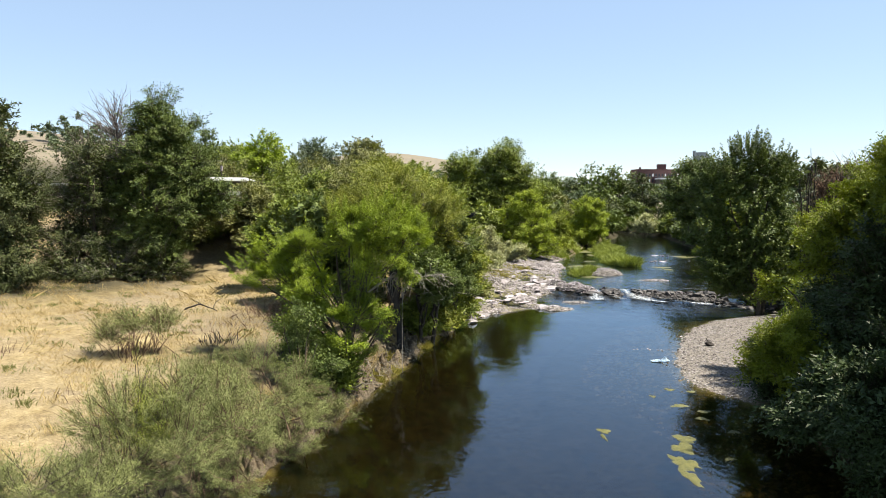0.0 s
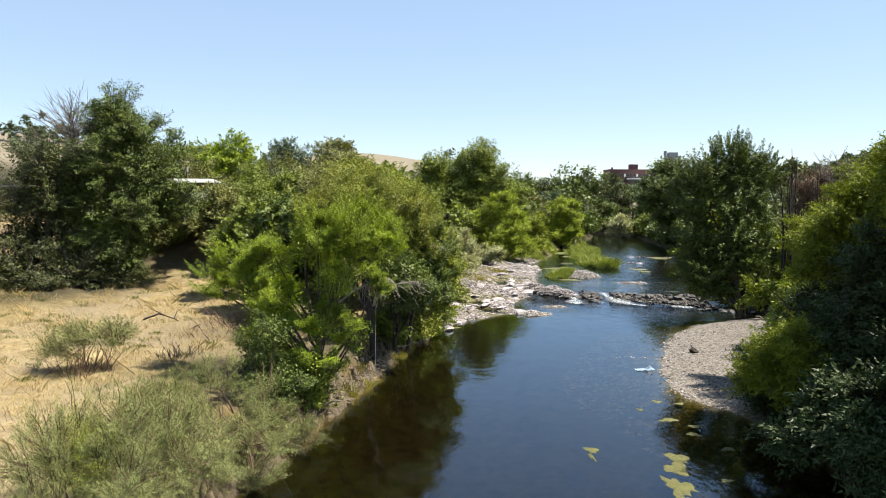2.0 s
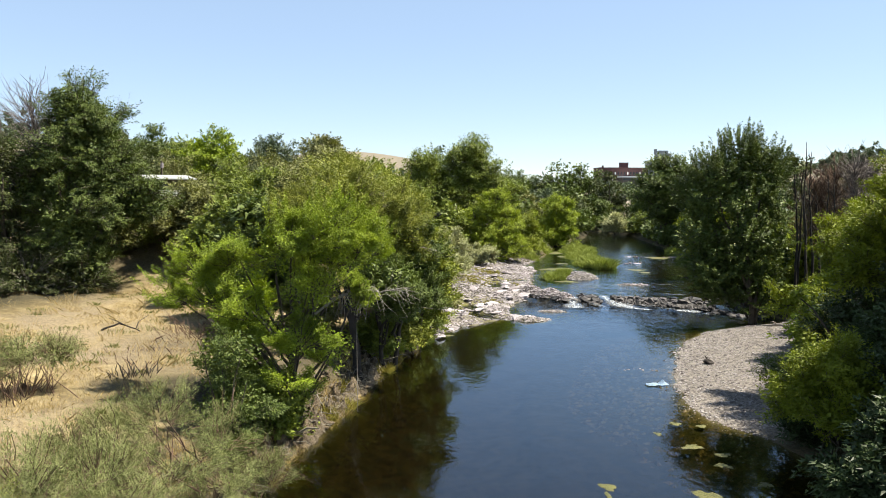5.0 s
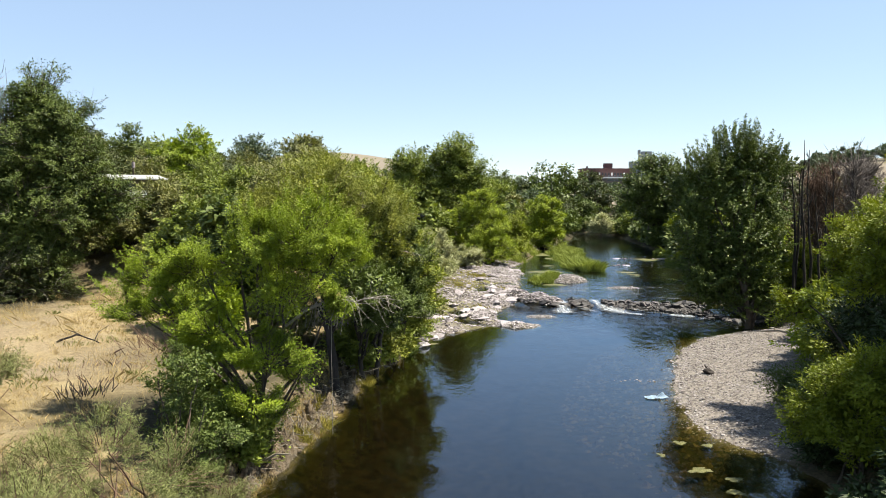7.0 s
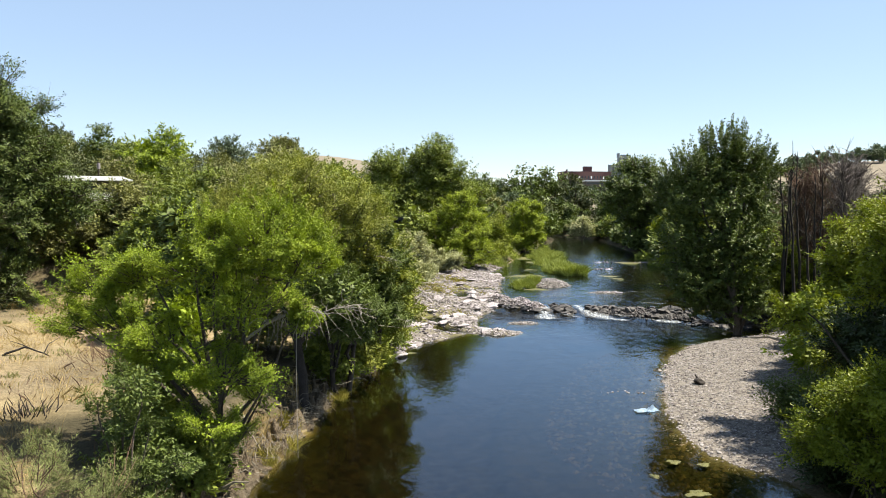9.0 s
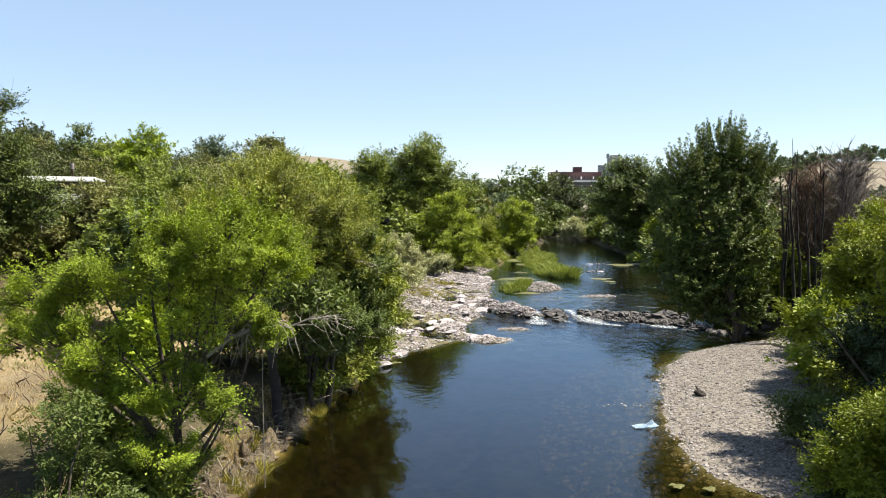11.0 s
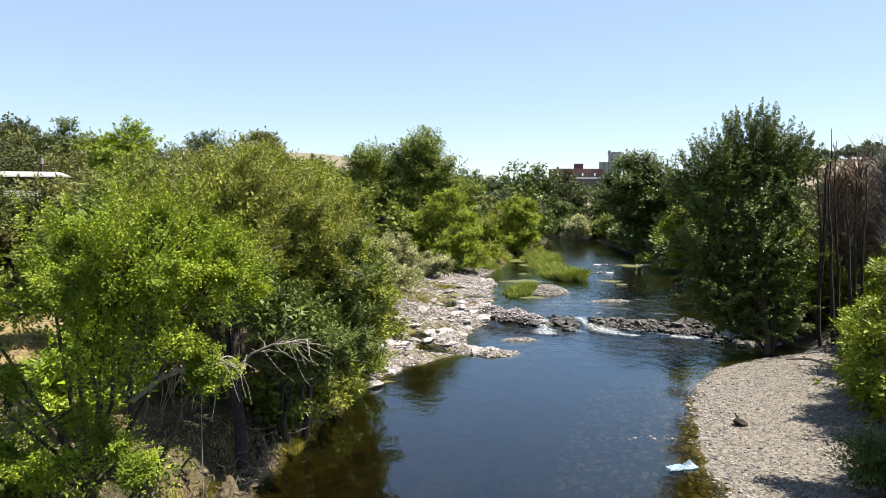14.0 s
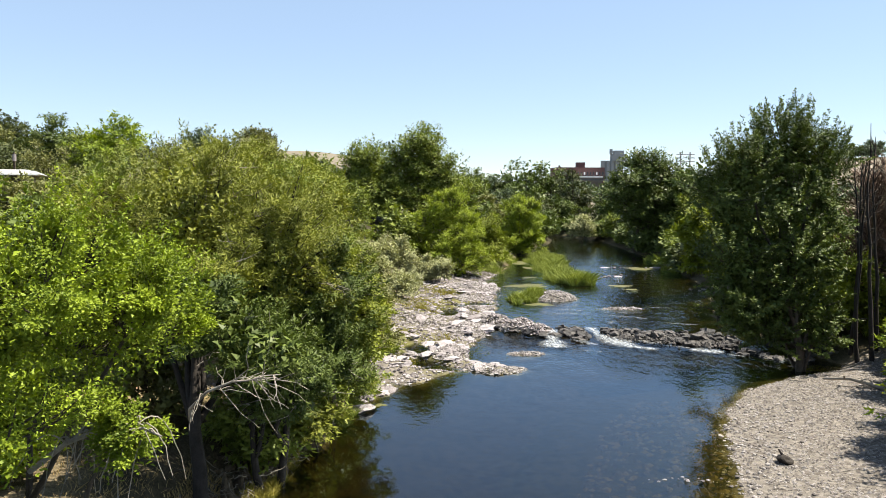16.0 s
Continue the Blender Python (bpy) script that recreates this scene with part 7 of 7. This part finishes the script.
# the dark stump and the logs
st = empty_at("tree_stump", 15.7, 43.2, gz(15.7, 43.2), "small dark driftwood stump on the gravel bar", "stump")
bm = bmesh.new()
bmesh.ops.create_icosphere(bm, subdivisions=3, radius=0.25)
for v in bm.verts:
    v.co *= 1 + 0.5 * noise.noise(v.co * 4)
    v.co.z = max(v.co.z * 0.6 + 0.12, -0.04)
part("root_mass", bm, CHAR, st)
for k in range(5):
    a = 2.2 + k * 1.3
    V, F = tubes([(bent((0, 0, 0.12), (math.cos(a) * 0.26, math.sin(a) * 0.2, 0.42 if k == 0 else 0.04), rg, 0.2, 5), np.linspace(0.06, 0.025, 5))], 6)
    part_mesh("root", mesh_of("root", V, [F], CHAR, True), st)
fallen_branch("driftwood_log", [(24.6, 50.6, gz(24.6, 50.6) + 0.1), (23.6, 51.6, gz(23.6, 51.6) + 0.35), (22.9, 52.6, gz(22.9, 52.6) + 0.2)], 0.12, DEADWOOD, "bleached log lying at the back of the gravel bar", 321, 2, "log")
fallen_branch("driftwood_log", [(26.8, 58.6, gz(26.8, 58.6) + 0.25), (27.8, 59.0, gz(27.8, 59.0) + 0.5), (28.8, 58.6, gz(28.8, 58.6) + 0.4)], 0.16, DEADWOOD, "bleached root wad beneath the big maple", 322, 7, "log")
fallen_branch("driftwood_log", [(25.6, 60.2, 0.5), (26.8, 59.6, 0.7), (28.0, 60.4, 0.9)], 0.10, DEADWOOD, "bleached log beneath the big maple", 323, 4, "log")
fallen_branch("leaning_log", [(14.2, 27.6, 2.2), (15.3, 25.8, 1.3), (16.4, 24.0, gz(16.4, 24.0))], 0.10, BARK_PALE, "leaning pale trunk under the alders", 324, 2, "log")
spit = empty_at("pebble_spit", 12.2, 42.0, 0.0, "string of pale pebbles running out from the gravel bar", "stones")
for k in range(18):
    u = rg.random() ** 0.7
    put_rock(shapes_peb[k % 6], spit, 13.2 - 2.4 * u + rg.normal(0, 0.12), 42.1 + 0.25 * u + rg.normal(0, 0.12), -0.01, rg.uniform(0.03, 0.09), rg.uniform(0, 6.3))
post = empty_at("river_post", 25.3, 68.4, 0.2, "dark wooden post standing in the water's edge", "post")
V, F = tubes([([(0, 0, -0.6), (0.03, 0, 1.0), (0.05, 0.02, 2.6)], [0.16, 0.15, 0.13])], 9)
part_mesh("shaft", mesh_of("shaft", V, [F], CHAR, True), post)
V, F = tubes([([(0.8, 0.4, -0.6), (0.8, 0.4, 1.8), (0.82, 0.4, 3.0)], [0.10, 0.09, 0.07])], 8)
part_mesh("pole", mesh_of("pole", V, [F], BARK_PALE, True), post)

# the broken dead limbs that hang from the dark willow, and the rope
dl = empty_at("dead_limb", -2.25, 37.2, 3.9, "bleached dead limb reaching out of the dark willow", "dead limb")
r = np.random.default_rng(331)
spine = np.array([(-0.1, 1.2, -0.4), (0.1, 0.4, 0.1), (0.6, 0.0, 0.62), (1.2, -0.2, 0.9), (1.6, -0.3, 0.95), (1.95, -0.3, 1.05), (2.3, -0.2, 1.05)])
V, F = tubes([(spine, [0.045, 0.04, 0.034, 0.028, 0.02, 0.014, 0.008])], 7)
part_mesh("main_limb", mesh_of("main_limb", V, [F], DEADWOOD, True), dl)
for k in range(34):
    u = r.uniform(1.0, 5.8)
    a = spine[int(u)] + (spine[int(u) + 1] - spine[int(u)]) * (u % 1)
    e = a + np.array([r.uniform(-0.4, 0.95), r.normal(0, 0.5), r.normal(-0.12, 0.5)])
    V, F = tubes([(bent(a, e, r, 0.22, 6), np.linspace(0.014, 0.004, 6))], 4)
    part_mesh("twig", mesh_of("twig", V, [F], DEADWOOD, True), dl)
dr_limb = empty_at("drooping_dead_limb", -3.3, 32.4, 4.6, "bleached dead bough with long drooping branches in the leaning tree", "dead limb")
spine = np.array([(0.0, 0.0, 0.0), (0.7, -0.3, 0.55), (1.4, -0.7, 0.9), (2.0, -1.0, 1.05), (2.5, -1.4, 1.0)])
V, F = tubes([(spine, [0.05, 0.042, 0.034, 0.026, 0.014])], 7)
part_mesh("main_limb", mesh_of("main_limb", V, [F], DEADWOOD, True), dr_limb)
for k in range(20):
    u = r.uniform(1.0, 3.9)
    a = spine[int(u)] + (spine[int(u) + 1] - spine[int(u)]) * (u % 1)
    out = r.uniform(-0.9, 0.55)
    mid = a + np.array([out * 0.6, r.normal(-0.1, 0.25), r.uniform(0.0, 0.3)])
    end = mid + np.array([out * 0.5, r.normal(0, 0.2), -r.uniform(0.5, 1.25)])
    q = np.linspace(0, 1, 9)[:, None]
    line = (1 - q) ** 2 * a + 2 * q * (1 - q) * (mid + (0, 0, 0.25)) + q ** 2 * end + r.normal(0, 0.02, (9, 3)) * q
    V, F = tubes([(line, np.linspace(0.016, 0.005, 9))], 4)
    part_mesh("branch", mesh_of("branch", V, [F], DEADWOOD, True), dr_limb)
rope = empty_at("rope_swing", -1.7, 31.7, 0.7, "thin pale rope hanging from the leaning tree", "rope")
V, F = tubes([([(0.03, 0, 5.2), (0.0, 0, 3.0), (0.02, 0.02, 0.4)], [0.009, 0.009, 0.011])], 6)
part_mesh("cord", mesh_of("cord", V, [F], DEADWOOD, True), rope)
fallen_branch("dead_bough", [(-5.2, 36.6, gz(-5.2, 36.6)), (-4.0, 35.2, gz(-4.0, 35.2) + 0.35), (-3.2, 34.4, gz(-3.2, 34.4) + 0.1)], 0.05, BARK_PALE, "bleached bough lying on the bank", 332, 6)
fallen_branch("fallen_log", [(-5.1, 31.6, gz(-5.1, 31.6) + 0.12), (-4.5, 31.2, gz(-4.5, 31.2) + 0.14), (-4.0, 30.8, gz(-4.0, 30.8) + 0.12)], 0.17, BARK_PALE, "thick brown log lying on the bank under the trees", 333, 1, "log")

# roots and drift twigs caught in the face of the cut bank
r = np.random.default_rng(337)
lines = []
for _ in range(420):
    y = r.uniform(26.5, 46.0)
    x = float(np.interp(y, LEFT_Y, LEFT_X)) - abs(r.normal(0.2, 0.55))
    a = np.array([x, y, gz(x, y) + r.uniform(0.15, 0.75)])
    b = a + np.array([r.normal(0.15, 0.30), r.normal(0, 0.35), r.uniform(-0.45, 0.12)])
    lines.append((bent(a, b, r, 0.4, 5), r.uniform(0.006, 0.020) * np.linspace(1.0, 0.35, 5)))
V, F = tubes(lines, 4)
tagged(new("bank_roots", mesh_of("bank_roots", V, [F], BARK_PALE, True)), "pale bare roots and twigs sticking out of the earth bank", "roots", kind="stuff")

# ---- grass of the meadow ----
r = np.random.default_rng(341)
m = 105000
x = r.uniform(-34, -3, m)
y = 11 + (62 - 11) * r.random(m) ** 1.25
dlm, _ = shore(x, y)
keep = (dlm > 1.6) & (wob(x, y, 0.45, 1.0) + 0.6 * wob(x, y, 1.7, 2.0) > -0.15 + 0.5 * r.random(m)) & (np.hypot((x + 25.5) / 7, (y - 57) / 6) > 1)
x, y = x[keep], y[keep]
V, F = blades(x, y, ground_z(x, y) - 0.02, np.full(len(x), 0.17), np.full(len(x), 0.016), r, 0.6)
tagged(new("dry_grass", mesh_of("dry_grass", V, [F], STRAW)), "thin dry golden grass over the meadow", "grass", kind="stuff")
for name, n, mat, lab, hh in (("green_weeds", 150, WEED, "small green weeds dotted over the meadow", 0.22), ("straw_tussocks", 170, STRAW, "straw-coloured tussocks of taller grass", 0.55)):
    cx, cy = r.uniform(-33, -8, n), r.uniform(16, 54, n)
    ii = np.repeat(np.arange(n), 46)
    sx = r.uniform(0.12, 0.5, n)[ii]
    x, y = cx[ii] + r.normal(0, 1, len(ii)) * sx, cy[ii] + r.normal(0, 1, len(ii)) * sx * 0.7
    V, F = blades(x, y, ground_z(x, y) - 0.02, np.full(len(x), hh), np.full(len(x), 0.03 if mat is WEED else 0.010), r, 0.4)
    tagged(new(name, mesh_of(name, V, [F], mat)), lab, "weeds" if mat is WEED else "grass", kind="stuff")
cx, cy = r.uniform(-13, -8, 18), r.uniform(34, 45, 18)
ii = np.repeat(np.arange(18), 26)
x, y = cx[ii] + r.normal(0, 0.3, len(ii)), cy[ii] + r.normal(0, 0.3, len(ii))
V, F = blades(x, y, ground_z(x, y) - 0.02, np.full(len(x), 0.38), np.full(len(x), 0.010), r, 0.5)
tagged(new("dead_stalks", mesh_of("dead_stalks", V, [F], BROWN_TWIG)), "brown dead stalks standing in the dry grass", "stalks", kind="stuff")
